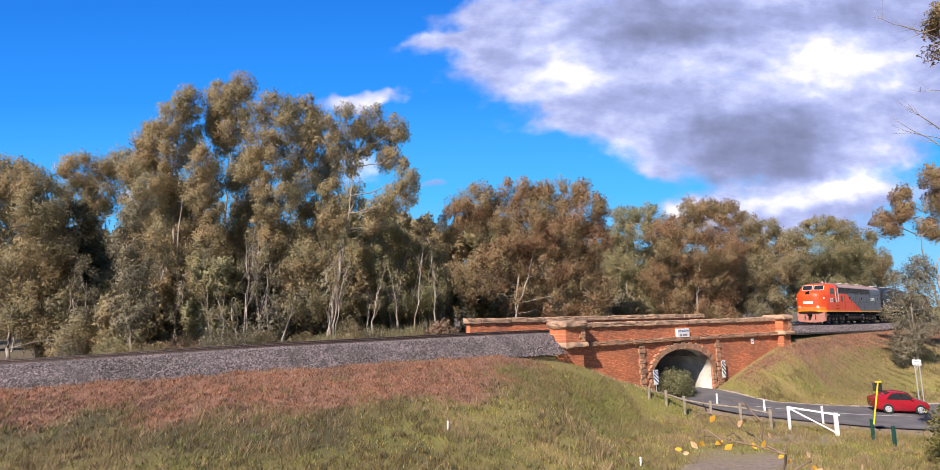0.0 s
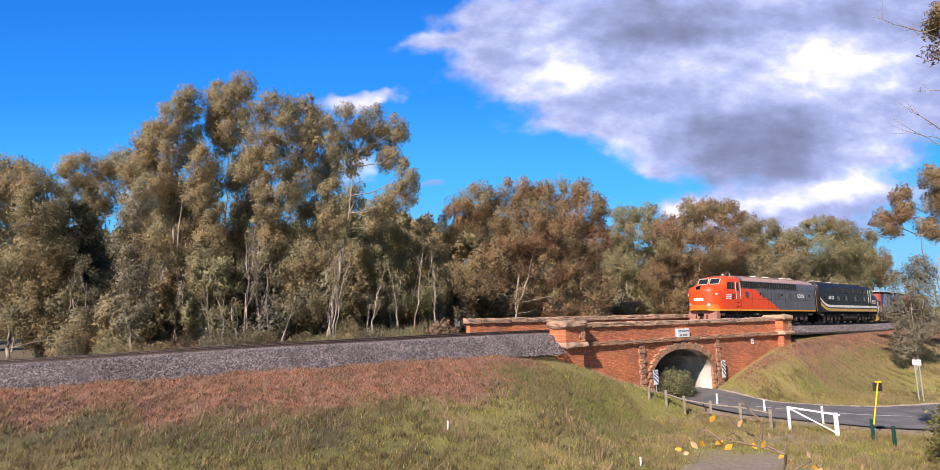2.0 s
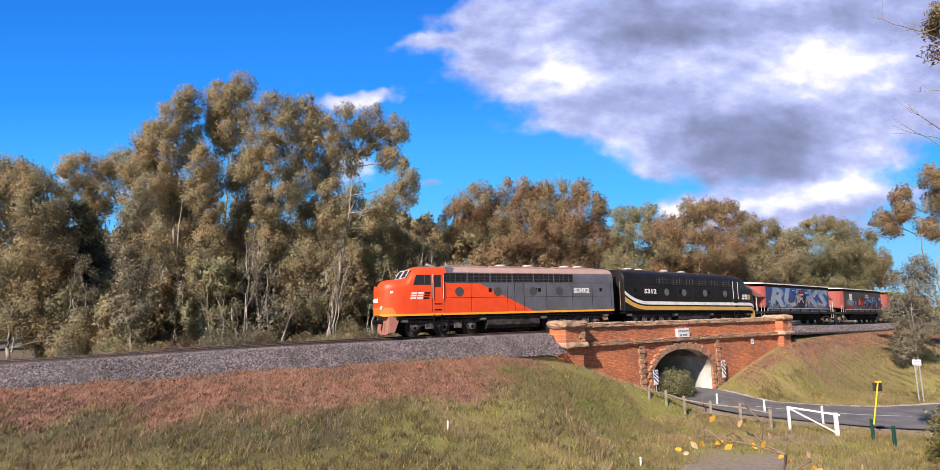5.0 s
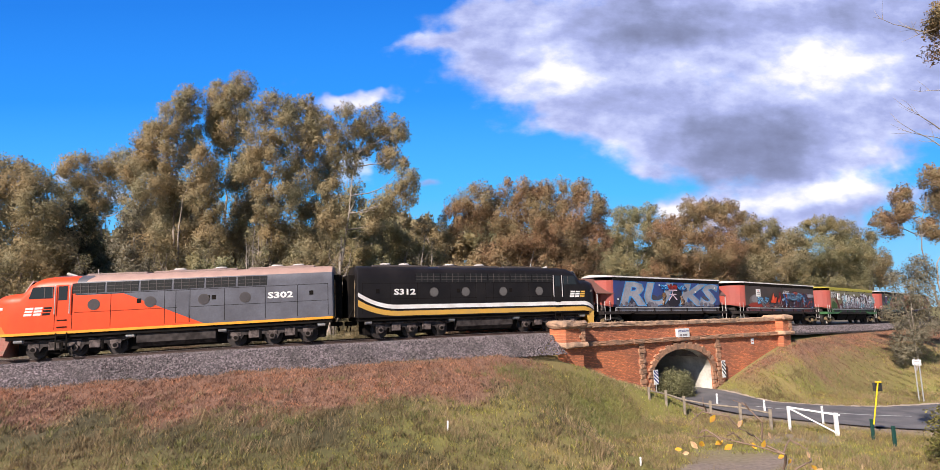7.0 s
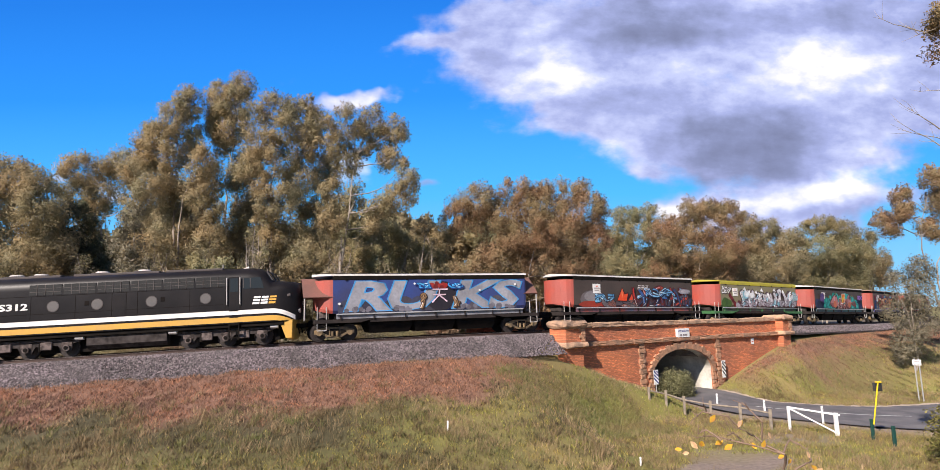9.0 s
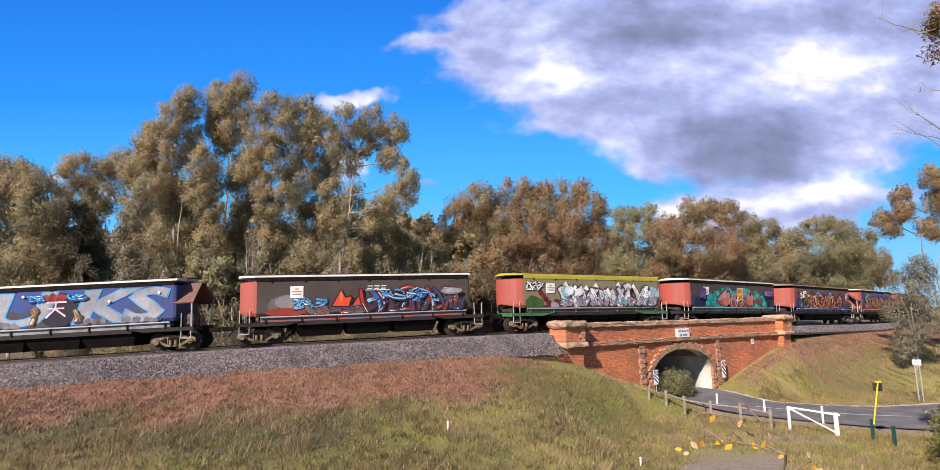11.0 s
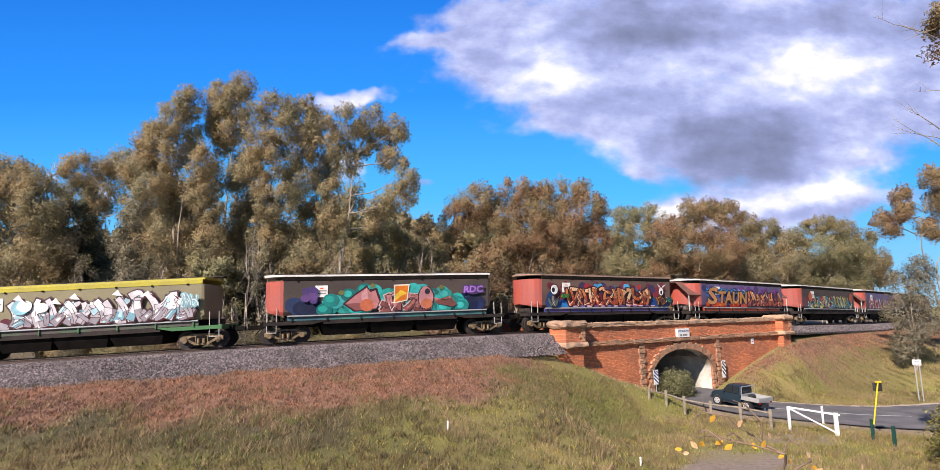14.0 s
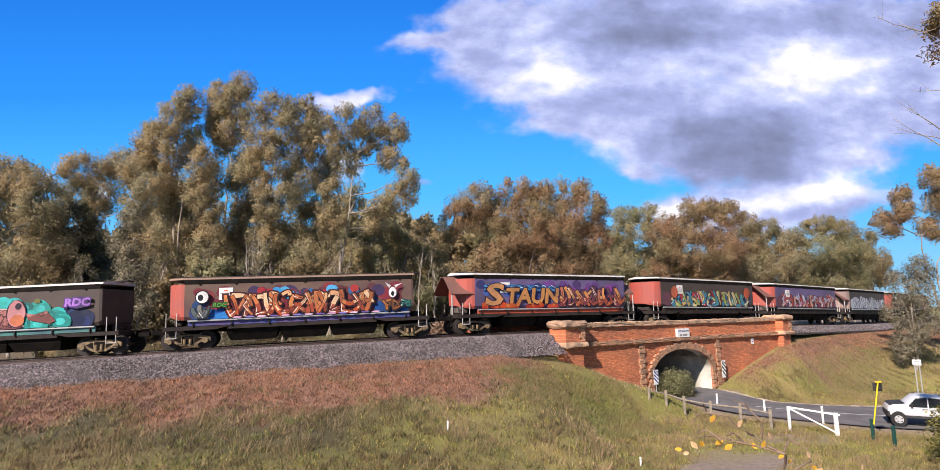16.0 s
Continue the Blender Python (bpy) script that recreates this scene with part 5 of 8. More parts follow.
class Mural:
    """Layers of paint on a wagon's flank, each a little proud of the one below."""

    def __init__(self, seed):
        self.rnd, self.bm, self.mats, self.layer = random.Random(seed), bmesh.new(), [], 0

    def slot(self, colour):
        m = ink(hexc(colour))
        if m not in self.mats:
            self.mats.append(m)
        return self.mats.index(m)

    def poly(self, pts, colour):
        self.layer += 1
        off = 0.004 + 0.0004 * self.layer
        vs = []
        for x, z in pts:
            z = min(max(z, 1.57), 3.42)
            vs.append(self.bm.verts.new((min(max(x, -6.05), 6.05), side_y(z) + off, z)))
        f = self.bm.faces.new(vs)
        f.material_index = self.slot(colour)
        f.normal_update()
        if f.normal.y < 0:
            f.normal_flip()

    def blob(self, x, z, w, h, colour, n=14, rough=0.16):
        self.poly([(x + w / 2 * math.cos(a) * (1 + self.rnd.uniform(-rough, rough)), z + h / 2 * math.sin(a) * (1 + self.rnd.uniform(-rough, rough))) for a in (2 * math.pi * i / n for i in range(n))], colour)

    def stroke(self, a, b, w0, w1, colour, out=0.0):
        a, b = Vector(a), Vector(b)
        d = (b - a).normalized()
        q = Vector((-d.y, d.x))
        a, b = a - d * (w0 * 0.2 + out), b + d * (w1 * 0.2 + out)
        self.poly([tuple(a + q * (w0 / 2 + out)), tuple(a - q * (w0 / 2 + out)), tuple(b - q * (w1 / 2 + out)), tuple(b + q * (w1 / 2 + out))], colour)

    def ribbon(self, pts, w0, w1, colour, out=0.0, low=None, turn=0.0):
        """A tapered band along a curve; low: its colour below the height turn."""
        n = len(pts)
        P = [Vector(p) for p in pts]
        d0, d1 = (P[1] - P[0]).normalized(), (P[-1] - P[-2]).normalized()
        P[0], P[-1] = P[0] - d0 * out, P[-1] + d1 * out
        up, dn = [], []
        for i, p in enumerate(P):
            t = (P[min(i + 1, n - 1)] - P[max(i - 1, 0)]).normalized()
            q = Vector((-t.y, t.x)) * ((w0 + (w1 - w0) * i / (n - 1)) / 2 + out)
            up.append(p + q), dn.append(p - q)
        self.layer += 1
        off = 0.004 + 0.0004 * self.layer
        k, k2 = self.slot(colour), self.slot(low) if low else None
        lim = lambda p: (min(max(p.x, -6.05), 6.05), min(max(p.y, 1.57), 3.40))
        V = []
        for a, b in zip(up, dn):
            (ax, az), (bx, bz) = lim(a), lim(b)
            V.append((self.bm.verts.new((ax, side_y(az) + off, az)), self.bm.verts.new((bx, side_y(bz) + off, bz))))
        for (a, b), (c, d) in zip(V, V[1:]):
            f = self.bm.faces.new((a, b, d, c))
            f.material_index = k2 if low and (a.co.z + d.co.z) / 2 < turn else k
            f.normal_update()
            if f.normal.y < 0:
                f.normal_flip()

    def wild(self, x0, x1, z0, z1, fills, line_c, halo=None, count=6, w=0.26, shine="ffffff", low=None):
        """Interlocking curved letter shapes with an outline, a shadow and highlights; low: colours of their lower halves."""
        r = self.rnd
        count = max(count, int(abs(x1 - x0) / 0.62))
        step = (x1 - x0) / count
        H = z1 - z0
        w *= 0.86
        bands = []
        for i in range(count):
            cx = x0 + (i + 0.5) * step
            hgt = H * r.uniform(0.78, 1.06)
            sw, bow = r.uniform(-0.9, 0.9) * step, r.uniform(-0.4, 0.4) * step
            stem = [(cx - 0.3 * step + sw * t + bow * math.sin(3.1 * t), z0 + hgt * t) for t in (0, 0.2, 0.4, 0.6, 0.8, 1)]
            group = [(stem, w * r.uniform(0.9, 1.4), w * r.uniform(0.6, 1.1))]
            for k in range(r.randint(3, 4)):
                a = Vector((cx - 0.35 * step, z0 + hgt * r.choice((0.05, 0.5, 0.95))))
                b = Vector((cx + r.uniform(0.1, 1.0) * step, z0 + hgt * r.choice((0.05, 0.45, 0.9))))
                c = (a + b) / 2 + Vector((r.uniform(0.1, 0.5) * step, r.uniform(-0.4, 0.4) * hgt))
                pts = [tuple(a * (1 - t) ** 2 + c * 2 * t * (1 - t) + b * t * t) for t in (0, 0.2, 0.4, 0.6, 0.8, 1)]
                group.append((pts, w * r.uniform(0.6, 1.2), w * r.uniform(0.25, 0.9)))
            bands.append(group)
        if halo:
            for group in bands:
                for p, a, b in group:
                    self.ribbon(p, a, b, halo, 0.09)
        for k, group in enumerate(bands):
            for p, a, b in group:
                self.ribbon([(x - 0.05, z - 0.05) for x, z in p], a, b, line_c, 0.035)
            for i, (p, a, b) in enumerate(group):
                self.ribbon(p, a, b, line_c, 0.028)
                self.ribbon(p, a, b, fills[(i + k) % len(fills)], 0.0, low[(i + k) % len(low)] if low else None, z0 + 0.42 * H)
                if r.random() < 0.55:
                    self.ribbon(p[1:4], a * 0.42, b * 0.2, r.choice(fills))
                if r.random() < 0.5:
                    self.ribbon(p[2:5], 0.035, 0.02, line_c)
                if r.random() < 0.3:
                    self.ribbon([(x + a * 0.28, z) for x, z in p[:3]], 0.035, 0.02, shine)
                if r.random() < 0.25:
                    self.blob(p[0][0], p[0][1], a * 0.5, a * 0.4, r.choice(fills), 8, 0.3)

    def bubbles(self, x0, x1, z0, z1, size, colours, n):
        """Overlapping sprayed discs with a darker rim."""
        for i in range(n):
            x, z = self.rnd.uniform(min(x0, x1), max(x0, x1)), self.rnd.uniform(z0, z1)
            d = size * self.rnd.uniform(0.6, 1.2)
            self.blob(x, z, d, d * 0.9, self.rnd.choice(colours), 14, 0.05)

    def word(self, body, x, z, size, wide, fill, edge, fat=0.05, lean=0.15):
        """Fat letters with an edge, reading left to right from outside."""
        for col, off in ((edge, fat + 0.045), (fill, fat)):
            cu = bpy.data.curves.new("letters", "FONT")
            cu.body, cu.size, cu.align_x, cu.align_y, cu.offset, cu.resolution_u, cu.shear = body, size, "CENTER", "CENTER", off, 2, lean
            ob = bpy.data.objects.new("letters", cu)
            scene.collection.objects.link(ob)
            me = bpy.data.meshes.new_from_object(ob.evaluated_get(bpy.context.evaluated_depsgraph_get()))
            bpy.data.objects.remove(ob)
            self.layer += 4
            o = 0.004 + 0.0004 * self.layer
            vs = []
            for v in me.vertices:
                zz = min(max(z + v.co.y, 1.57), 3.42)
                vs.append(self.bm.verts.new((x - v.co.x * wide, side_y(zz) + o, zz)))
            for p in me.polygons:
                f = self.bm.faces.new([vs[i] for i in p.vertices])
                f.material_index = self.slot(col)
                f.normal_update()
                if f.normal.y < 0:
                    f.normal_flip()
            bpy.data.meshes.remove(me)

    def done(self, wagon, label):
        return tagged(part("graffiti", self.bm, self.mats, wagon, label), kind="stuff")


def side_y(z):
    return 1.40 + 0.05 * (z - 1.55) / 1.9


def wagon(label, side_paint, end_paint, lid_paint, sill_paint, hood_front=False, hood_rear=False, chute="black_gear", band=None):
    """A bogie grain hopper, +x towards the front of the train, flank y > 0 to the road."""
    w = thing("hopper_wagon", label, "hopper wagon", "grain wagons in the train")
    rings = []
    H = 6.15
    ends = ((7.08, 0.10, 1.80), (7.03, 0.36, 1.76), (6.88, 0.64, 1.70), (6.62, 0.86, 1.63), (6.32, 0.97, 1.57), (H, 1.0, 1.55))
    for x, k, lo in ends + ((-H + 0.05, 1.0, 1.55), (-H - 0.08, 0.97, 1.62)):
        half = [(side_y(lo) * k * 0.93, lo), (side_y(lo + 0.18) * k, lo + 0.18), (side_y(2.5) * k, 2.5), (1.45 * k, 3.46)]
        rings.append([(x, y, z) for y, z in half] + [(x, -y, z) for y, z in half[::-1]])
    bm = loft(rings)
    for f in bm.faces:
        f.normal_update()
        f.material_index = 1 if f.calc_center_median().x > H and abs(f.normal.z) < 0.9 else 0
    body = part("hopper_body", bm, [side_paint, end_paint], w, smooth=False)
    for s in (-1, 1):
        part("top_rail", boxm(-H - 0.02, H + 0.02, *sorted((s * 1.40, s * 1.475)), 3.46, 3.70, bevel=0.015), M["black_gear"] if lid_paint != M["lid_yellow"] else lid_paint, w)
        for i in range(7):
            x = -5.4 + 1.8 * i
            part("lid_clamp", boxm(x - 0.05, x + 0.05, *sorted((s * 1.47, s * 1.50)), 3.42, 3.50), M["black_gear"], w)
    lid = [(-1.46, 3.70), (1.46, 3.70), (1.45, 3.79), (1.2, 3.82), (0.6, 3.86), (0, 3.88), (-0.6, 3.86), (-1.2, 3.82), (-1.45, 3.79)]
    part("roof_lid", loft([[(x, y * k, z) for y, z in lid] for x, k in ((7.16, 0.12), (7.08, 0.42), (6.9, 0.70), (6.62, 0.90), (6.25, 1.0), (-6.28, 1.0))]), lid_paint, w)
    for s in (-1, 1):
        part("lower_panel", boxm(-5.95, 5.95, *sorted((s * 1.34, s * 1.398)), 1.24, 1.50), band or M["sill_dark"], w, "sprayed panel below the side")
    part("walkway", boxm(-H - 0.7, H + 0.5, -0.3, 0.3, 3.86, 3.93, bevel=0.01), M["gear_grey"], w)
    for x in (-4.4, -1.5, 1.5, 4.4):
        part("hatch", boxm(x - 0.5, x + 0.5, -0.85, -0.35, 3.80, 3.92, bevel=0.03), lid_paint, w)
    for s in (-1, 1):
        for e in (-1, 1):
            pts = [(e * (H + 0.9), 1.02), (e * 4.6, 1.02), (e * 3.7, 1.22), (e * (H + 0.9), 1.22)]
            part("sill", prism(pts, "y", *sorted((s * 1.18, s * 1.41))), sill_paint, w)
        part("side_sill", boxm(-4.0, 4.0, *sorted((s * 1.26, s * 1.385)), 1.02, 1.36), M["sill_dark"], w)
        part("side_rail", rodm((-H + 0.2, s * 1.47, 1.50), (H - 0.2, s * 1.47, 1.50), 0.045, n=6), M["sill_bright"], w, "bright side rail below the hopper")
        for i in range(7):
            x = -5.7 + 1.9 * i
            part("rail_bracket", boxm(x - 0.03, x + 0.03, *sorted((s * 1.36, s * 1.47)), 1.2, 1.56), sill_paint, w)
        for e in (-1, 1):
            for k in (0.25, 0.75):
                part("step_iron", rodm((e * (H + 0.1 + k), s * 1.38, 1.1), (e * (H + 0.1 + k), s * 1.38, 0.62), 0.022, n=5), M["hand_rail"], w)
                part("handrail", rodm((e * (H + 0.1 + k), s * 1.38, 1.2), (e * (H + 0.1 + k), s * 1.38, 1.95), 0.024, n=5), M["hand_rail"], w)
            part("step_iron", rodm((e * (H + 0.35), s * 1.38, 0.62), (e * (H + 0.85), s * 1.38, 0.62), 0.022, n=5), M["hand_rail"], w)
    part("end_sheet", prism([(H - 0.1, 2.0), (H - 0.1, 1.2), (H - 1.9, 1.2)], "y", -1.15, 1.15), M["black_gear"], w)
    part("end_sheet", prism([(-H + 0.1, 2.0), (-H + 0.1, 1.2), (-H + 1.9, 1.2)], "y", -1.15, 1.15), M["black_gear"], w)
    for x in (-2.75, 0.0, 2.75):
        rg = [[(x + a * 1.36, y * 1.24, 1.56) for a, y in ((-1, -1), (1, -1), (1, 1), (-1, 1))], [(x + a * 1.33, y * 1.18, 0.80) for a, y in ((-1, -1), (1, -1), (1, 1), (-1, 1))], [(x + a * 1.15, y * 0.95, 0.36) for a, y in ((-1, -1), (1, -1), (1, 1), (-1, 1))]]
        part("discharge_chute", loft(rg), M[chute], w, "dark discharge chute")
    part("centre_sill", boxm(-H - 1.2, H + 1.2, -0.22, 0.22, 0.86, 1.16), M["black_gear"], w)
    for e in (-1, 1):
        part("headstock", boxm(*sorted((e * (H + 0.85), e * (H + 1.0))), -1.4, 1.4, 0.98, 1.24, bevel=0.02), sill_paint, w)
        part("coupler", boxm(*sorted((e * (H + 1.0), e * (H + 1.85))), -0.11, 0.11, 0.82, 1.06, bevel=0.03), M["black_gear"], w)
        part("brake_gear", boxm(*sorted((e * (H + 0.15), e * (H + 0.6))), -0.5, 0.7, 1.22, 1.55, bevel=0.08), M["gear_grey"], w)
        part("air_hose", rodm((e * (H + 1.1), 0.5, 0.95), (e * (H + 1.45), 0.45, 0.5), 0.03, n=5), M["black_gear"], w)
        c = e * 6.0
        bog = part("bogie", boxm(c - 0.3, c + 0.3, -0.95, 0.95, 0.48, 0.86, bevel=0.04), M["black_gear"], w)
        for s in (-1, 1):
            y0, y1 = sorted((s * 0.97, s * 1.09))
            top = [(c - 1.12, 0.62), (c - 0.95, 0.70), (c - 0.45, 0.80), (c + 0.45, 0.80), (c + 0.95, 0.70), (c + 1.12, 0.62), (c + 1.12, 0.42), (c + 0.75, 0.42), (c + 0.34, 0.20), (c - 0.34, 0.20), (c - 0.75, 0.42), (c - 1.12, 0.42)]
            inner1 = [(c - 0.72, 0.55), (c - 0.42, 0.66), (c - 0.32, 0.66), (c - 0.32, 0.34)]
            part("sideframe", prism(top, "y", y0, y1), M["frame_tan"], bog, "tan dusty cast bogie frame")
            for m in (1, -1):
                pts = [(c + m * (x - c), z) for x, z in inner1]
                part("frame_opening", prism(pts, "y", *sorted((s * 1.085, s * 1.096))), M["black_gear"], bog)
                part("axlebox", rodm((c + m * 0.86, s * 1.05, 0.47), (c + m * 0.86, s * 1.17, 0.47), 0.15, n=10), M["frame_tan"], bog)
            part("spring_nest", boxm(c - 0.27, c + 0.27, *sorted((s * 1.08, s * 1.13)), 0.30, 0.70, bevel=0.03), M["black_gear"], bog)
            for m in (-0.14, 0.14):
                part("spring", rodm((c + m, s * 1.13, 0.3), (c + m, s * 1.13, 0.56), 0.075, n=8), M["frame_tan"], bog)
        for m in (0.86, -0.86):
            wheelset(w, c + m, 0.475)
    for flag, e in ((hood_front, 1), (hood_rear, -1)):
        if flag:
            x0, x1 = e * (H - 0.1), e * (H + (1.62 if e > 0 else 0.95))
            for s in (-1, 1):
                rg = [[(x0, s * 1.44, 2.5), (x0, s * 0.25, 3.6), (x0, 0, 3.6), (x0, 0, 3.54), (x0, s * 0.22, 3.54), (x0, s * 1.41, 2.45)], [(x1, s * 1.44, 2.5), (x1, s * 0.25, 3.6), (x1, 0, 3.6), (x1, 0, 3.54), (x1, s * 0.22, 3.54), (x1, s * 1.41, 2.45)]]
                part("end_hood", loft(rg), M["hood_brown"], w, "brown sheet hood over the end platform")
                part("hood_post", rodm((x1 - e * 0.08, s * 1.36, 1.2), (x1 - e * 0.08, s * 1.36, 2.5), 0.04, n=6), M["hand_rail"], w)
            part("compressor", boxm(*sorted((e * (H + 0.2), e * (H + 0.75))), -0.2, 0.9, 1.24, 1.95, bevel=0.1), M["gear_dust"], w)
    VEHICLES.append((w, 1, 0.0, (6.0, -6.0)))
    return w


def placard(w, x, z=3.0):
    p = part("placard", boxm(x - 0.35, x + 0.35, side_y(z) + 0.004, side_y(z) + 0.034, z - 0.33, z + 0.33), M["white_paint"], w, "white notice plate with illegible lines")
    for k, (zz, ww) in enumerate(((0.17, 0.2), (0.03, 0.54), (-0.12, 0.44))):
        part("print_line", boxm(x - ww / 2, x + ww / 2, side_y(z) + 0.030, side_y(z) + 0.039, z + zz - 0.03, z + zz + 0.03), M["print_grey"] if k else M["orange_paint"], p)


M["lid_white"] = plain("lid_white", (0.66, 0.64, 0.61), 0.7, second=(0.50, 0.45, 0.40), scale=0.8, var=0.2)
M["lid_yellow"] = plain("lid_yellow", (0.42, 0.36, 0.03), 0.6, second=(0.33, 0.28, 0.05), scale=0.8, var=0.2)
M["lid_brown"] = plain("lid_brown", (0.30, 0.19, 0.14), 0.7, second=(0.22, 0.15, 0.11), scale=0.8, var=0.2)
M["hopper_brown"] = plain("hopper_brown", (0.056, 0.042, 0.037), 0.65, second=(0.08, 0.058, 0.05), scale=0.5, var=0.2)
M["hopper_olive"] = plain("hopper_olive", (0.235, 0.205, 0.12), 0.6, second=(0.19, 0.165, 0.10), scale=0.5, var=0.15)
M["hopper_blue"] = plain("hopper_blue", (0.032, 0.06, 0.22), 0.55, second=(0.04, 0.048, 0.13), scale=0.4, var=0.2)
M["hopper_purple"] = plain("hopper_purple", (0.14, 0.10, 0.22), 0.6, second=(0.09, 0.07, 0.13), scale=0.4, var=0.25)
M["end_red"] = plain("end_red", (0.42, 0.075, 0.05), 0.65, second=(0.33, 0.085, 0.068), scale=0.7, var=0.2)
M["end_grey"] = plain("end_grey", (0.24, 0.17, 0.15), 0.7, second=(0.34, 0.22, 0.19), scale=0.8, var=0.2)
M["hood_brown"] = plain("hood_brown", (0.19, 0.085, 0.065), 0.7, second=(0.14, 0.075, 0.06), scale=0.8, var=0.2)
M["sill_bright"] = plain("sill_bright", (0.42, 0.42, 0.43), 0.45, 0.3, var=0.2)
M["sill_dark"] = plain("sill_dark", (0.024, 0.019, 0.018), 0.75, var=0.25, second=(0.036, 0.028, 0.025), spec=0.2, scale=2.0)
M["band_silver"] = plain("band_silver", (0.24, 0.24, 0.26), 0.5, second=(0.12, 0.11, 0.12), scale=1.2, var=0.25)
M["band_red"] = plain("band_red", (0.28, 0.07, 0.05), 0.6, second=(0.10, 0.11, 0.17), scale=0.9, var=0.3)
M["band_green"] = plain("band_green", (0.07, 0.045, 0.05), 0.6, second=(0.05, 0.10, 0.05), scale=0.6, var=0.3)
M["band_teal"] = plain("band_teal", (0.06, 0.19, 0.16), 0.6, second=(0.03, 0.05, 0.10), scale=0.5, var=0.3)
M["band_blue"] = plain("band_blue", (0.03, 0.06, 0.22), 0.6, second=(0.11, 0.06, 0.16), scale=0.8, var=0.3)
M["band_orange"] = plain("band_orange", (0.42, 0.075, 0.03), 0.6, second=(0.28, 0.05, 0.03), scale=0.8, var=0.3)
M["hopper_tan"] = plain("hopper_tan", (0.15, 0.095, 0.07), 0.65, second=(0.10, 0.055, 0.055), scale=0.5, var=0.2)
M["sill_green"] = plain("sill_green", (0.05, 0.15, 0.055), 0.6, var=0.2)
M["print_grey"] = plain("print_grey", (0.25, 0.22, 0.22), 0.7)


def build_wagons():
    # silver letters with a blue ground
    w = wagon("blue hopper wagon with big silver letters and brown end hoods", M["hopper_blue"], M["end_red"], M["lid_white"], M["sill_dark"], True, True, band=M["band_silver"])
    m = Mural(1)
    m.bubbles(-5.6, 5.6, 1.6, 1.95, 1.1, ("4a4650", "3c3a48", "56505a", "46485c"), 26)
    m.blob(-0.35, 2.45, 2.0, 1.75, "2a2630", 16, 0.08)
    for body, x in (("R", 4.35), ("U", 1.75), ("K", -2.35), ("S", -4.45)):
        m.word(body, x, 2.42, 2.3, 1.9, "a2a2aa", "4aa0e0", 0.07, 0.2)
    for x, z, ww in ((4.5, 1.75, 1.9), (2.0, 1.72, 1.5), (-2.3, 1.74, 1.8), (-4.5, 1.72, 1.8)):
        m.bubbles(x - ww / 2, x + ww / 2, z - 0.1, z + 0.1, 0.3, ("74707a", "68646c", "7c7a84"), 9)
    m.bubbles(-0.9, 0.25, 2.95, 3.2, 0.32, ("9a2a24", "b03830", "7a2020"), 9)
    for a, b, t in (((0.25, 2.84), (-0.75, 2.84), .09), ((0.15, 2.52), (-0.65, 2.52), .08), ((-0.25, 2.84), (-0.22, 2.5), .09), ((-0.22, 2.5), (0.22, 2.06), .09), ((-0.22, 2.5), (-0.72, 2.1), .09)):
        m.stroke(a, b, t, t, "f2d4e4")
    for x in (0.85, -1.35):
        m.wild(x + 0.15, x - 0.15, 1.75, 2.6, ["b08a64", "8a6a4c"], "3a2c28", None, 1, 0.16)
    for x0, x1 in ((1.1, 0.4), (-1.0, -1.7)):
        m.wild(x0, x1, 2.95, 3.25, ["3fa0e0", "58b8f0"], "24407c", None, 2, 0.10)
    for x, z in ((1.35, 3.2), (-5.4, 3.1), (-2.9, 2.75), (5.8, 2.1)):
        m.blob(x, z, 0.15, 0.15, "ffffff", 8)
    m.done(w, "spray-painted silver letters edged in light blue")

    # red and blue lettering on brown
    w = wagon("brown grain hopper wagon with red and blue graffiti", M["hopper_brown"], M["end_red"], M["lid_white"], M["sill_dark"], band=M["band_red"])
    m = Mural(2)
    m.bubbles(-5.6, 5.4, 1.58, 1.72, 0.45, ("a53226", "8a2a22", "b8402c", "7a2824"), 40)
    m.blob(4.45, 2.1, 2.3, 1.25, "6e6668", 18, 0.03)
    m.blob(4.3, 2.3, 1.8, 0.8, "8c8688", 16, 0.04)
    m.blob(4.6, 1.75, 2.2, 0.5, "9a3a2c", 14, 0.1)
    m.wild(4.3, 2.5, 1.95, 2.5, ["7fb8dc", "a8d4ec", "5c98c4"], "24344c", None, 3, 0.16)
    m.wild(3.1, 0.2, 1.6, 2.1, ["6a6468", "8a5a50", "544c52"], "2c1c22", None, 4, 0.30)
    m.poly([(2.2, 2.0), (1.62, 3.0), (1.35, 2.55), (1.0, 2.62), (0.95, 2.2), (0.3, 2.05), (0.5, 2.7), (0.85, 2.4), (1.2, 1.9)], "3c1c22")
    m.poly([(2.1, 2.02), (1.62, 2.9), (1.40, 2.45), (1.05, 2.52), (1.2, 2.0)], "e0502e")
    m.poly([(0.95, 2.05), (0.55, 2.62), (0.32, 2.55), (0.38, 2.1)], "d84a30")
    m.poly([(1.62, 2.9), (1.52, 2.5), (1.62, 2.2), (1.72, 2.5)], "f07a50")
    m.wild(0.2, -5.7, 1.6, 2.95, ["b8362e", "3f6fb8", "86bce4", "34446c", "cc5038", "4c4854"], "221e2e", "5c2428", 9, 0.24, low=["6a3434", "3a4a70", "4a4450", "50343c"])
    m.wild(-0.6, -3.6, 2.35, 2.95, ["86c4ee", "5c9cd8", "b4dcf4"], "1f2c48", None, 4, 0.12)
    m.blob(-5.0, 2.72, 1.4, 0.42, "8e8a92", 14, 0.12)
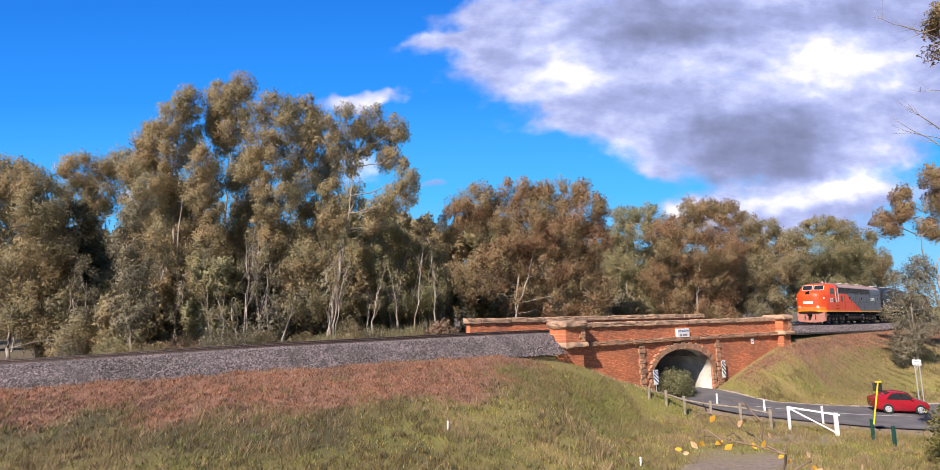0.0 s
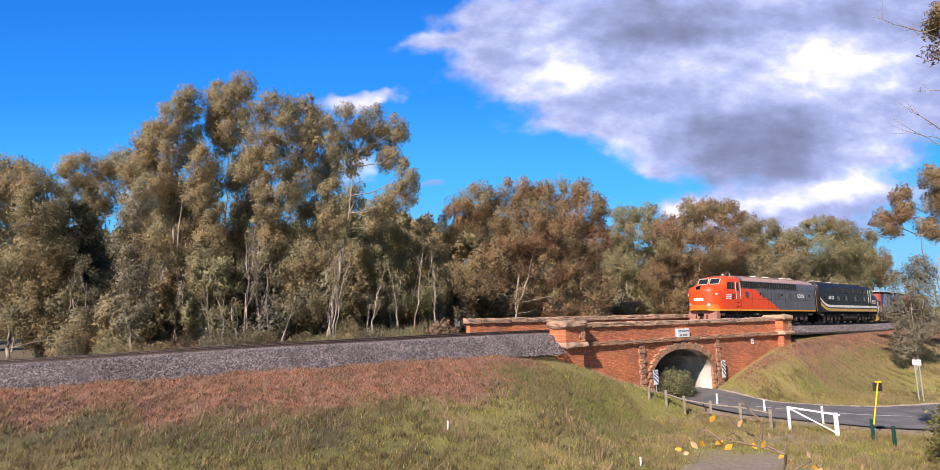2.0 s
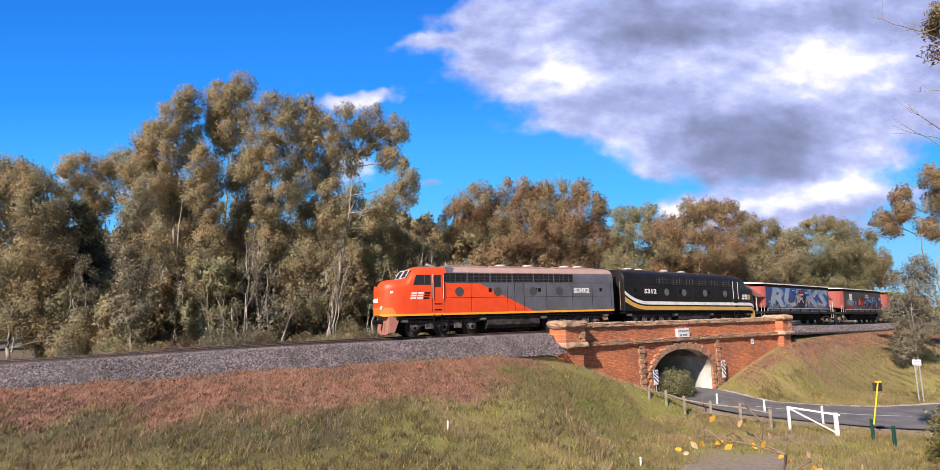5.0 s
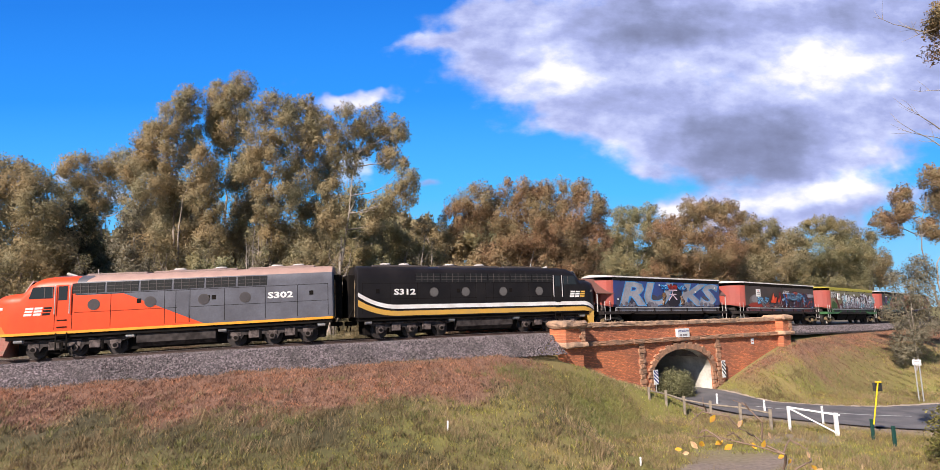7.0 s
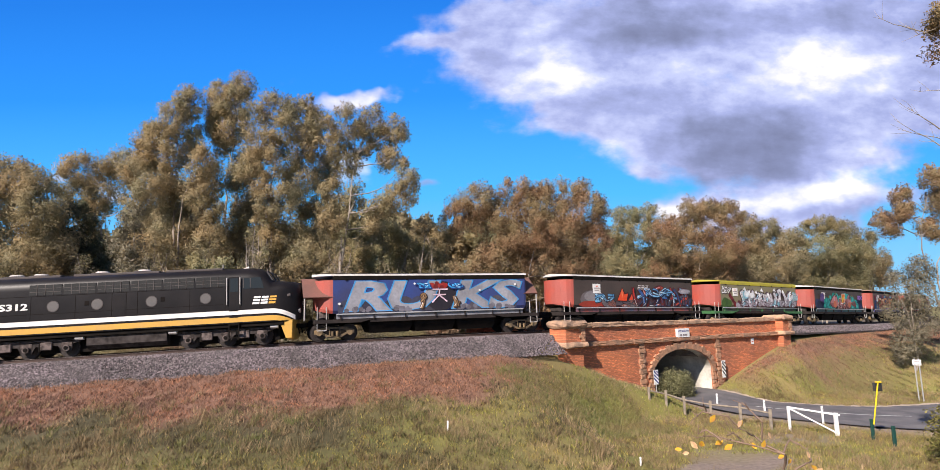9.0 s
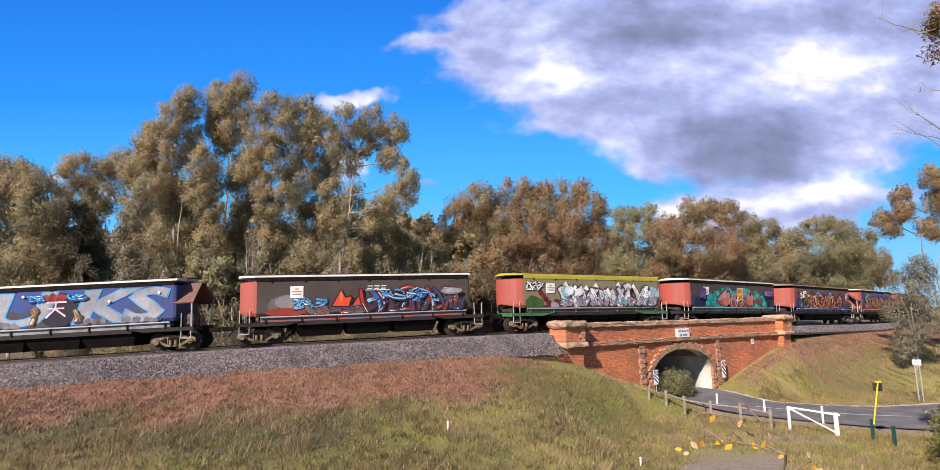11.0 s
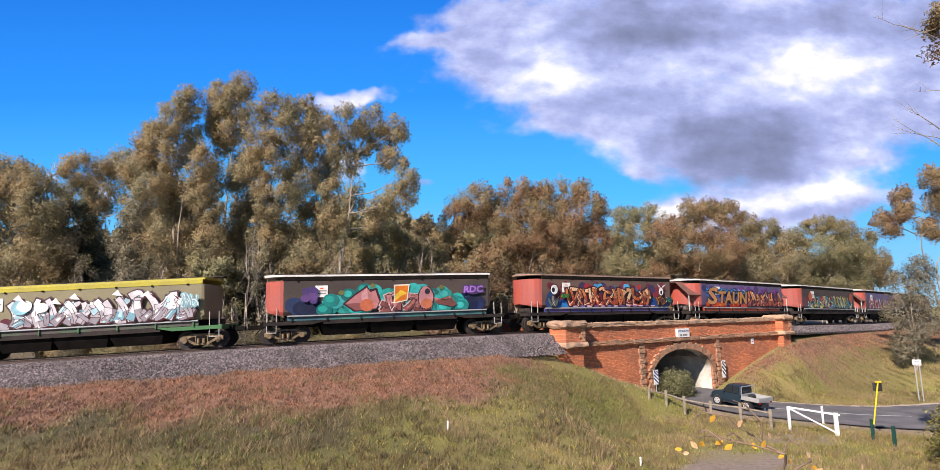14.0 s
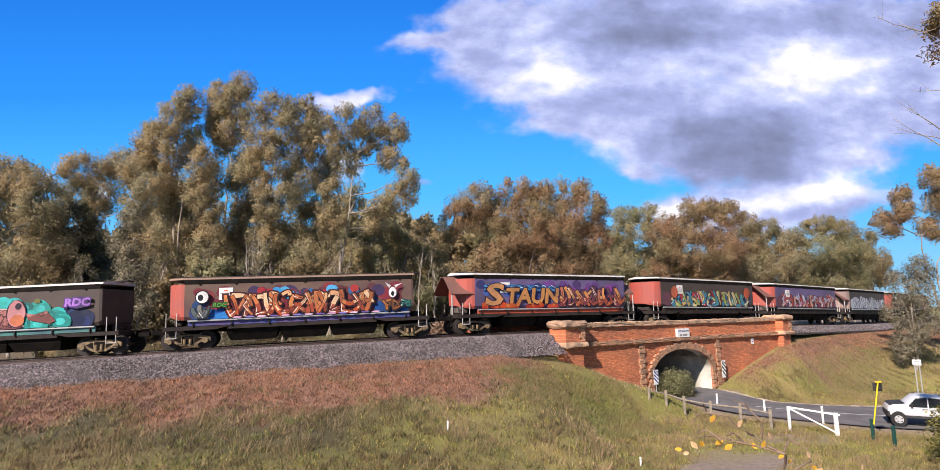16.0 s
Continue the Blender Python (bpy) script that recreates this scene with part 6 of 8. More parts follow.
    m.blob(-5.1, 2.75, 1.1, 0.25, "a8a4ac", 12, 0.1)
    for k in range(3):
        m.stroke((0.15 - 0.40 * k, 2.96), (-0.13 - 0.40 * k, 2.96), 0.05, 0.05, "f4f0f0")
        m.stroke((0.12 - 0.40 * k, 3.10), (-0.16 - 0.40 * k, 3.10), 0.05, 0.05, "f4f0f0")
    m.stroke((0.25, 2.87), (-1.15, 2.87), 0.035, 0.035, "f4f0f0")
    m.done(w, "red, orange and blue spray-painted lettering")
    placard(w, 4.05, 2.85)

    # white and grey on olive
    w = wagon("olive grain hopper wagon with white graffiti and a yellow lid", M["hopper_olive"], M["end_red"], M["lid_yellow"], M["sill_green"], band=M["band_green"])
    m = Mural(3)
    m.bubbles(4.9, 5.9, 1.7, 2.2, 0.6, ("3a5a2a", "2f5228", "46642c"), 14)
    m.wild(6.0, 4.7, 2.72, 3.25, ["f6f4f4", "ffffff"], "3a2c2c", None, 3, 0.11)
    for k in range(5):
        m.blob(4.85 - 0.22 * k, 2.55 - 0.22 * k, 0.42, 0.36, ("6a2028", "7a2832", "54201f")[k % 3], 10, 0.12)
    m.bubbles(-5.6, 4.0, 1.62, 1.85, 0.6, ("8e8890", "a09aa2", "787078", "5c2a34"), 34)
    m.wild(3.2, -5.6, 1.65, 3.0, ["f6f4f6", "e9e4ea", "ffffff", "d9d4da", "b8dcea"], "4a2028", "5c4a50", 12, 0.42, low=["a39ca4", "8f8890", "b4adb4", "7ca8b8", "9a939c"])
    m.blob(2.75, 2.65, 0.9, 0.75, "9fd4e4", 16, 0.04)
    m.blob(2.55, 2.72, 0.75, 0.6, "eef4f6", 16, 0.04)
    m.blob(1.75, 2.6, 0.7, 0.5, "f8f8f8", 14, 0.06)
    for x, z in ((2.9, 3.2), (1.1, 2.95), (0.2, 3.15), (-1.9, 3.22), (-3.4, 3.1), (-4.6, 2.95)):
        m.poly([(x + 0.22, z - 0.12), (x - 0.05, z + 0.12), (x - 0.32, z - 0.22), (x - 0.05, z - 0.2)], "ffffff")
        m.poly([(x - 0.1, z), (x - 0.32, z - 0.22), (x - 0.5, z - 0.35), (x - 0.3, z - 0.1)], "5c1c28")
    m.wild(-5.1, -5.95, 2.3, 2.95, ["c4ecf6", "f0fafc"], "8ab4c0", None, 3, 0.08)
    m.done(w, "white and grey spray-painted lettering with pale blue fades")
    placard(w, 4.03, 2.85)

    # teal clouds and pink letters
    w = wagon("brown grain hopper wagon with teal clouds and pink graffiti", M["hopper_brown"], M["end_red"], M["lid_white"], M["sill_dark"], band=M["band_teal"])
    m = Mural(4)
    navy = ("1f2848", "26305e", "2c3a60", "1a2240")
    m.bubbles(3.9, 5.7, 1.7, 2.2, 0.85, navy, 24)
    m.bubbles(-3.9, -5.7, 1.7, 2.3, 0.85, navy, 26)
    for i in range(80):
        u = m.rnd.random()
        x = 4.1 - 8.4 * u
        z = m.rnd.uniform(1.7, 1.8 + 1.28 * math.sin(math.pi * u) ** 0.5)
        m.blob(x, z, 0.95, 0.78, ("1e6e6c", "2c9c92", "34aca6", "1f837e", "40b4b4")[i % 5], 14, 0.05)
        m.blob(x + 0.08, z + 0.08, 0.5, 0.38, ("2c9c92", "44bcb8", "38aea4")[i % 3], 12, 0.05)
    for x, z in ((3.0, 2.75), (-3.0, 2.95), (1.2, 3.12)):
        m.blob(x, z, 0.36, 0.26, "7a7a44", 9, 0.1)
    m.poly([(2.95, 2.1), (2.2, 2.7), (1.55, 3.15), (1.4, 2.9), (0.95, 3.0), (0.7, 2.2), (0.9, 1.75), (2.3, 1.65)], "40202c")
    m.poly([(2.8, 2.1), (2.15, 2.62), (1.55, 3.02), (1.35, 2.75), (1.05, 2.85), (0.82, 2.2), (1.0, 1.8), (2.2, 1.7)], "b87a7c")
    m.poly([(1.55, 3.02), (1.9, 2.6), (1.8, 2.2), (1.45, 2.3)], "d49a9c")
    m.poly([(2.8, 2.1), (1.9, 2.15), (1.6, 1.75), (2.2, 1.7)], "8a5454")
    m.blob(1.55, 2.0, 0.8, 0.75, "c06a4c", 16, 0.05)
    m.wild(0.8, -1.9, 1.62, 2.55, ["a86a68", "c48484", "8a5250", "b4746c"], "40202c", "d8b4ac", 4, 0.34, low=["7a4644", "8c5450"])
    m.poly([(-0.05, 3.15), (-1.0, 3.18), (-0.85, 2.2), (-0.05, 2.05)], "f0e4d0")
    m.poly([(-0.12, 3.08), (-0.93, 3.1), (-0.8, 2.25), (-0.1, 2.12)], "e07a24")
    m.poly([(-0.12, 2.55), (-0.45, 2.85), (-0.85, 2.62), (-0.5, 2.5), (-0.1, 2.2)], "f4c83a")
    m.blob(-2.0, 2.35, 1.0, 1.45, "40202c", 18, 0.05)
    m.blob(-2.0, 2.35, 0.9, 1.35, "cc8c90", 18, 0.05)
    m.blob(-2.05, 2.0, 0.75, 0.6, "c07050", 14, 0.06)
    m.blob(-2.1, 2.72, 0.34, 0.36, "2a1c30", 12, 0.05)
    m.poly([(-2.5, 2.3), (-3.3, 2.15), (-3.55, 2.4), (-4.0, 1.9), (-3.7, 1.75), (-2.6, 2.0)], "7c4a46")
    m.poly([(-2.5, 2.34), (-3.3, 2.2), (-3.55, 2.44), (-3.6, 2.3), (-2.6, 2.15)], "b87c74")
    m.bubbles(4.5, 5.2, 2.3, 2.9, 0.5, ("6a4a88", "8a62a8", "54407c"), 8)
    m.blob(-5.05, 2.78, 1.2, 0.62, "4a3468", 16, 0.14)
    m.word("RDC", -5.05, 2.78, 0.55, 1.15, "a878cc", "5c3c84", 0.02, 0.1)
    m.done(w, "pink letters among teal and navy spray-painted bubbles")
    placard(w, 4.1, 2.85)

    # orange lettering over blue and maroon
    w = wagon("brown grain hopper wagon with orange and blue graffiti", M["hopper_tan"], M["end_red"], M["lid_brown"], M["sill_dark"], band=M["band_blue"])
    m = Mural(5)
    m.bubbles(-5.6, 5.7, 2.3, 3.05, 0.75, ("74303a", "823440", "6a3a44", "46365c", "8a3c40"), 50)
    m.bubbles(-5.6, 5.6, 1.7, 2.3, 0.8, ("2a4878", "38457a", "742c36", "8a3436"), 40)
    m.bubbles(3.4, 5.8, 1.65, 1.95, 0.6, ("1f5cb0", "2f7cc4", "1c4a94"), 14)
    m.bubbles(-5.8, -4.0, 1.65, 2.0, 0.6, ("1f4a8c", "284a80", "206070"), 12)
    m.bubbles(-3.0, 2.6, 2.7, 3.05, 0.55, ("3a96d0", "54aee0", "2f74b0", "a83038"), 16)
    m.blob(-1.45, 3.0, 0.55, 0.5, "58b4e8", 14, 0.03)
    m.blob(-2.75, 3.0, 0.5, 0.45, "c03c3c", 14, 0.03)
    m.wild(3.9, -3.9, 1.68, 2.95, ["d08450", "e8b080", "c8784a", "f0c8a0", "b4643c"], "301820", "4a2028", 11, 0.27, low=["b05030", "8a3c2c", "a04a34", "c06a40"])
    m.blob(5.25, 2.75, 0.70, 0.74, "20161c", 18, 0.03)
    m.blob(5.25, 2.75, 0.60, 0.64, "f4f4f2", 18, 0.03)
    m.blob(5.33, 2.72, 0.28, 0.34, "20222c", 12, 0.03)
    m.wild(5.5, 4.9, 1.68, 2.3, ["5c6a6c", "84807c"], "20242c", None, 2, 0.2)
    m.blob(-4.95, 2.7, 0.46, 0.62, "f0eef0", 14, 0.03)
    m.blob(-4.95, 2.62, 0.2, 0.3, "20222c", 10, 0.03)
    m.poly([(-4.75, 2.95), (-4.5, 3.3), (-4.85, 3.1)], "e4dce4")
    m.poly([(-5.1, 2.95), (-5.5, 3.22), (-5.05, 3.12)], "e4dce4")
    m.wild(-4.5, -5.3, 1.7, 2.3, ["a86a3c", "7a4a30"], "2c2020", None, 2, 0.14)
    m.word("RDC", 4.4, 2.3, 0.3, 1.1, "5aa044", "24482c", 0.006, 0.2)
    m.wild(-5.4, -6.0, 1.9, 2.3, ["3c9a8c", "2c7a74"], "143030", None, 2, 0.09)
    for i in range(13):
        m.blob(3.5 - 0.62 * i, 1.62, 0.5, 0.10, ("d8a6c8", "8a80c8", "e0c0d8", "6a5aa0")[i % 4], 8, 0.1)
    m.done(w, "orange lettering with pale round faces on blue and maroon")
    placard(w, 4.1, 2.9)

    # yellow to brown letters on purple, red sill
    w = wagon("purple hopper wagon with yellow letters and red sill", M["hopper_purple"], M["end_red"], M["lid_white"], M["sill_dark"], True, True, band=M["band_orange"])
    m = Mural(6)
    m.bubbles(1.0, 5.8, 2.5, 3.1, 0.7, ("3c4a80", "4a62a8", "54509a", "3a3c6c"), 20)
    m.bubbles(-5.6, 1.0, 2.4, 3.15, 0.7, ("6a4486", "7a4a96", "94489c", "583c78"), 26)
    m.wild(5.6, -0.2, 2.75, 3.1, ["4f9ad2", "6cb4e4", "3f78b4"], "2a3a6c", None, 9, 0.10)
    m.bubbles(-5.6, 5.6, 1.6, 1.75, 0.45, ("b83c20", "c84a2c", "a0301c"), 40)
    m.word("S", 4.85, 2.38, 1.85, 1.55, "c89060", "241a24", 0.06, 0.1)
    m.word("TAUN", 1.9, 2.3, 1.35, 1.12, "bc8450", "241a24", 0.055, 0.12)
    m.bubbles(0.2, 5.6, 1.72, 1.85, 0.26, ("c8703c", "b8582c"), 12)
    m.wild(-0.2, -5.7, 1.68, 2.95, ["c8785a", "e0985c", "8a4c58", "d8a06a", "6a4254"], "241a24", "4a3058", 8, 0.27, low=["9a4a3c", "7a3c48", "b05a3c"])
    m.done(w, "yellow and brown lettering over blue and purple, red along the sill")
    placard(w, 3.95, 2.9)

    # the further wagons, seen smaller
    far = ((7, "yellow, red and teal lettering", "grain hopper wagon with yellow and teal graffiti", "hopper_brown", "end_red", ["c8b070", "d8c890", "b03444", "4a8a98", "3f7fa0", "9aa85c"], False, False),
           (8, "pale blue and red lettering", "maroon grain hopper wagon with pale graffiti", "hopper_purple", "end_red", ["b8c4dc", "9a4a5c", "c8b4c4", "b8483c", "d0a088"], True, True),
           (9, "white panel with grey letters", "grey-brown grain hopper wagon with a white painted panel", "hopper_brown", "end_grey", ["dcdce0", "c8ccd4", "b8bcc8"], True, False),
           (10, "red and cream lettering", "brown grain hopper wagon with red graffiti", "hopper_brown", "end_red", ["a8483c", "c8a890", "7a6a70"], False, False),
           (11, "blue and grey lettering", "brown grain hopper wagon with blue graffiti", "hopper_brown", "end_grey", ["6a86b0", "a0a8b0", "50587c"], False, False),
           (12, "green and white lettering", "olive grain hopper wagon with green graffiti", "hopper_olive", "end_red", ["c8d0c8", "5a8a64", "90a890"], False, False))
    for seed, art, label, side, end, cols, hf, hr in far:
        w = wagon(label, M[side], M[end], M["lid_white"], M["sill_dark"], hf, hr)
        m = Mural(seed)
        for i in range(12):
            m.blob(5.4 - 0.97 * i, 2.15 + 0.2 * math.sin(i * 1.9), 1.3, 1.1, cols[(i * 2 + 1) % len(cols)] if seed == 9 else ("6a4450", "7c4244", "505672")[i % 3], 12, 0.1)
        m.wild(5.0, -5.2, 1.7, 2.85, cols, "4a5068" if seed == 9 else "2c2430", None, 8, 0.34)
        if seed == 7:
            m.blob(4.7, 2.7, 0.8, 0.9, "c86a4c", 12, 0.08)
            m.blob(-5.0, 2.75, 0.9, 1.0, "b8583c", 12, 0.08)
        m.done(w, art)
        if seed != 9:
            placard(w, 3.9, 2.9)


build_wagons()


# ---------------------------------------------------------------- road vehicles
M["car_red"] = plain("car_red", (0.30, 0.010, 0.02), 0.22, var=0.05, spec=0.6, bump=0)
M["car_navy"] = plain("car_navy", (0.016, 0.030, 0.045), 0.25, var=0.05, spec=0.6, bump=0)
M["car_silver"] = plain("car_silver", (0.62, 0.62, 0.65), 0.3, 0.1, var=0.05, bump=0)
M["tyre"] = plain("tyre", (0.022, 0.021, 0.021), 0.85)
M["alloy"] = plain("alloy", (0.62, 0.62, 0.63), 0.35, 0.5, var=0.05)
M["tray_alloy"] = plain("tray_alloy", (0.45, 0.44, 0.43), 0.5, 0.4, var=0.15)
M["trim_black"] = plain("trim_black", (0.03, 0.03, 0.032), 0.6)
M["lamp_red"] = plain("lamp_red", (0.35, 0.01, 0.012), 0.2)
CAR_WHEELS = []


def car_wheel(car, x, y, r, rim_scale=0.66):
    s = 1 if y > 0 else -1
    w = part("wheel", rodm((0, -0.11, 0), (0, 0.11, 0), r, n=28), M["tyre"], car)
    w.matrix_basis = pose(x, y, r)
    bm = rodm((0, s * 0.10, 0), (0, s * 0.122, 0), r * rim_scale, r * rim_scale * 0.92, n=20)
    part("rim", bm, M["alloy"], w, "alloy rim")
    for k in range(5):
        a = k * 2 * math.pi / 5
        part("rim_gap", rodm((r * 0.4 * math.cos(a), s * 0.118, r * 0.4 * math.sin(a)), (r * 0.4 * math.cos(a), s * 0.127, r * 0.4 * math.sin(a)), r * 0.10, n=6), M["trim_black"], w)
    CAR_WHEELS.append((w, x, y, r))


def shell(sections, material, car, name="body"):
    """A car body lofted from cross-sections (x, half width at sill, half width at waist, half width at top, sill z, waist z, top z)."""
    rings = []
    for x, ws, ww, wt, z0, z1, z2 in sections:
        half = [(ws * 0.93, z0), (ws, z0 + 0.08), (ww, (z0 + z1) / 2), (ww * 0.985, z1), (ww * 0.93, z1 + 0.03), (wt, z2 - 0.04), (wt * 0.86, z2), (0, z2 + 0.015)]
        rings.append([(x, y, z) for y, z in half] + [(x, -y, z) for y, z in half[-2::-1]])
    ob = part(name, loft(rings), material, car, smooth=True)
    ob.data.set_sharp_from_angle(angle=radians(40))
    return ob


def arch(car, x, y, r):
    s = 1 if y > 0 else -1
    part("wheel_arch", rodm((x, s * (abs(y) - 0.2), r * 1.0), (x, s * (abs(y) + 0.118), r * 1.0), r * 1.17, n=24), M["trim_black"], car)


def sedan():
    c = thing("sedan_car", "red sedan car driving along the road", "car")
    S = [(-1.0, .72, .74, .66, .42, .78, .86), (-0.92, .80, .82, .70, .30, .90, .98), (-0.6, .84, .86, .72, .25, .94, 1.05), (-0.15, .85, .88, .66, .22, .95, 1.20), (0.45, .85, .89, .62, .20, .95, 1.42), (1.15, .85, .89, .62, .20, .94, 1.46), (1.75, .85, .89, .62, .20, .93, 1.38), (2.35, .85, .88, .70, .22, .92, 1.02), (2.95, .84, .86, .74, .24, .84, .90), (3.35, .80, .80, .70, .26, .72, .78), (3.5, .66, .68, .60, .36, .62, .68)]
    shell(S, M["car_red"], c)
    for s in (-1, 1):
        part("side_window", prism([(-0.05, .97), (0.52, 1.36), (1.12, 1.40), (1.12, .97)], "y", *sorted((s * .70, s * .885))), M["window_glass"], c)
        part("side_window", prism([(1.2, .97), (1.2, 1.40), (1.65, 1.34), (2.2, 1.0), (2.2, .97)], "y", *sorted((s * .70, s * .885))), M["window_glass"], c)
        part("mirror", boxm(1.95, 2.1, *sorted((s * .88, s * 1.02)), .94, 1.06, bevel=.03), M["car_red"], c)
        part("tail_lamp", boxm(-1.0, -0.8, *sorted((s * .55, s * .80)), .74, .90, bevel=.03), M["lamp_red"], c)
        part("door_line", boxm(1.15, 1.165, *sorted((s * .86, s * .894)), .3, .93), M["trim_black"], c)
        part("door_handle", boxm(0.75, 0.95, *sorted((s * .88, s * .90)), .80, .84), M["car_red"], c)
        for x in (0.0, 2.65):
            arch(c, x, s * .78, .32)
            car_wheel(c, x, s * .80, .32)
    part("rear_window", prism([(-0.35, 1.06), (0.38, 1.40), (0.36, 1.42), (-0.40, 1.08)], "y", -.58, .58), M["window_glass"], c)
    part("windscreen", prism([(2.40, 1.0), (1.82, 1.38), (1.80, 1.40), (2.38, 1.03)], "y", -.58, .58), M["window_glass"], c)
    return c


def utility():
    c = thing("utility_truck", "dark blue-green dual-cab utility with an aluminium tray", "utility truck")
    S = [(0.62, .78, .80, .66, .45, 1.05, 1.62), (0.70, .80, .83, .68, .42, 1.08, 1.72), (1.6, .80, .84, .68, .40, 1.08, 1.75), (2.05, .80, .84, .66, .40, 1.08, 1.68), (2.55, .80, .84, .72, .40, 1.06, 1.20), (3.1, .80, .83, .74, .42, .98, 1.08), (3.6, .79, .80, .70, .45, .90, .98), (3.75, .70, .72, .62, .5, .82, .88)]
    shell(S, M["car_navy"], c)
    for s in (-1, 1):
        part("side_window", prism([(0.80, 1.12), (0.84, 1.62), (1.38, 1.65), (1.38, 1.12)], "y", *sorted((s * .70, s * .835))), M["window_glass"], c)
        part("side_window", prism([(1.46, 1.12), (1.46, 1.65), (1.98, 1.60), (2.42, 1.15), (2.42, 1.12)], "y", *sorted((s * .70, s * .835))), M["window_glass"], c)
        part("mirror", boxm(2.2, 2.32, *sorted((s * .84, s * 1.0)), 1.1, 1.27, bevel=.03), M["trim_black"], c)
        part("side_step", rodm((0.7, s * .84, .38), (2.4, s * .84, .38), .04, n=8), M["trim_black"], c)
        part("tray_side", boxm(-1.25, 0.5, *sorted((s * .87, s * .90)), .82, 1.06, bevel=.01), M["tray_alloy"], c)
        part("tail_lamp", boxm(-1.27, -1.22, *sorted((s * .6, s * .8)), .66, .78), M["lamp_red"], c)
        for x in (0.45, -1.15):
            part("tray_post", boxm(x, x + .05, *sorted((s * .82, s * .87)), .8, 1.7 if x > 0 else 1.08), M["tray_alloy"], c)
        for x in (0.0, 3.0):
            arch(c, x, s * .74, .36)
            car_wheel(c, x, s * .78, .36)
    part("tray_floor", boxm(-1.27, 0.52, -.9, .9, .76, .83), M["tray_alloy"], c)
    part("tail_gate", boxm(-1.29, -1.25, -.9, .9, .82, 1.06, bevel=.01), M["tray_alloy"], c)
    part("head_board", boxm(0.46, 0.5, -.85, .85, 1.66, 1.72), M["tray_alloy"], c)
    part("head_board", boxm(0.46, 0.5, -.85, .85, .83, 1.15), M["tray_alloy"], c)
    part("chassis", boxm(-1.2, 3.4, -.45, .45, .36, .60), M["trim_black"], c)
    part("bumper", boxm(3.66, 3.85, -.8, .8, .45, .68, bevel=.04), M["trim_black"], c)
    part("windscreen", prism([(2.58, 1.18), (2.10, 1.62), (2.08, 1.64), (2.56, 1.21)], "y", -.6, .6), M["window_glass"], c)
    part("rear_window", boxm(0.60, 0.625, -.55, .55, 1.2, 1.6), M["window_glass"], c)
    part("toolbox", boxm(-0.2, 0.25, -.2, .3, .83, 1.12, bevel=.03), M["trim_black"], c)
    return c


def crew_cab():
    c = thing("pickup_truck", "silver four-door pickup with dark bonnet and trim", "pickup truck")
    S = [(-1.1, .80, .84, .80, .55, 1.0, 1.10), (0.3, .80, .85, .80, .48, 1.02, 1.12), (0.42, .80, .85, .68, .48, 1.08, 1.70), (1.6, .80, .85, .68, .46, 1.08, 1.76), (2.0, .80, .85, .66, .46, 1.08, 1.68), (2.5, .80, .85, .72, .46, 1.10, 1.28), (3.2, .80, .84, .74, .46, 1.07, 1.21), (3.42, .78, .80, .70, .5, 1.02, 1.15), (3.54, .70, .72, .62, .55, .94, 1.02)]
    shell(S, M["car_silver"], c)
    part("bonnet", prism([(2.56, 1.30), (3.2, 1.24), (3.44, 1.175), (3.44, 1.13), (2.56, 1.25)], "y", -.70, .70), M["trim_black"], c)
    for s in (-1, 1):
        part("side_window", prism([(0.55, 1.12), (0.62, 1.62), (1.28, 1.65), (1.28, 1.12)], "y", *sorted((s * .70, s * .845))), M["window_glass"], c)
        part("side_window", prism([(1.36, 1.12), (1.36, 1.65), (1.95, 1.60), (2.38, 1.15), (2.38, 1.12)], "y", *sorted((s * .70, s * .845))), M["window_glass"], c)
        part("mirror", boxm(2.15, 2.28, *sorted((s * .85, s * 1.02)), 1.1, 1.28, bevel=.03), M["trim_black"], c)
        part("flare", boxm(-0.5, 3.45, *sorted((s * .80, s * .862)), .46, .62, bevel=.02), M["trim_black"], c)
        part("headlamp", boxm(3.34, 3.50, *sorted((s * .45, s * .74)), .90, 1.06, bevel=.03), M["alloy"], c)
        for x in (0.0, 3.0):
            arch(c, x, s * .76, .38)
            car_wheel(c, x, s * .80, .38, 0.6)
    part("bumper", boxm(3.42, 3.60, -.8, .8, .45, .8, bevel=.05), M["trim_black"], c)
    part("windscreen", prism([(2.53, 1.2), (2.06, 1.62), (2.04, 1.64), (2.50, 1.23)], "y", -.6, .6), M["window_glass"], c)
    return c


def shorten(car, k):
    """Closes a car up along its length; the wheels stay round."""
    for ch in car.children:
        if ch.name.split(".")[0] == "wheel":
            for i, (w, x, y, r) in enumerate(CAR_WHEELS):
                if w == ch:
                    CAR_WHEELS[i] = (w, x * k, y, r)
                    w.matrix_basis = pose(x * k, y, r)
        else:
            ch.data.transform(Matrix.Diagonal((k, 1, 1, 1)))
    return car


CARS = [shorten(sedan(), 0.70), shorten(utility(), 0.78), shorten(crew_cab(), 0.84)]
CARS[0].scale = (0.88, 0.88, 0.88)
CARS[1].scale = (0.86, 0.86, 0.86)
CARS[2].scale = (0.94, 0.94, 0.94)


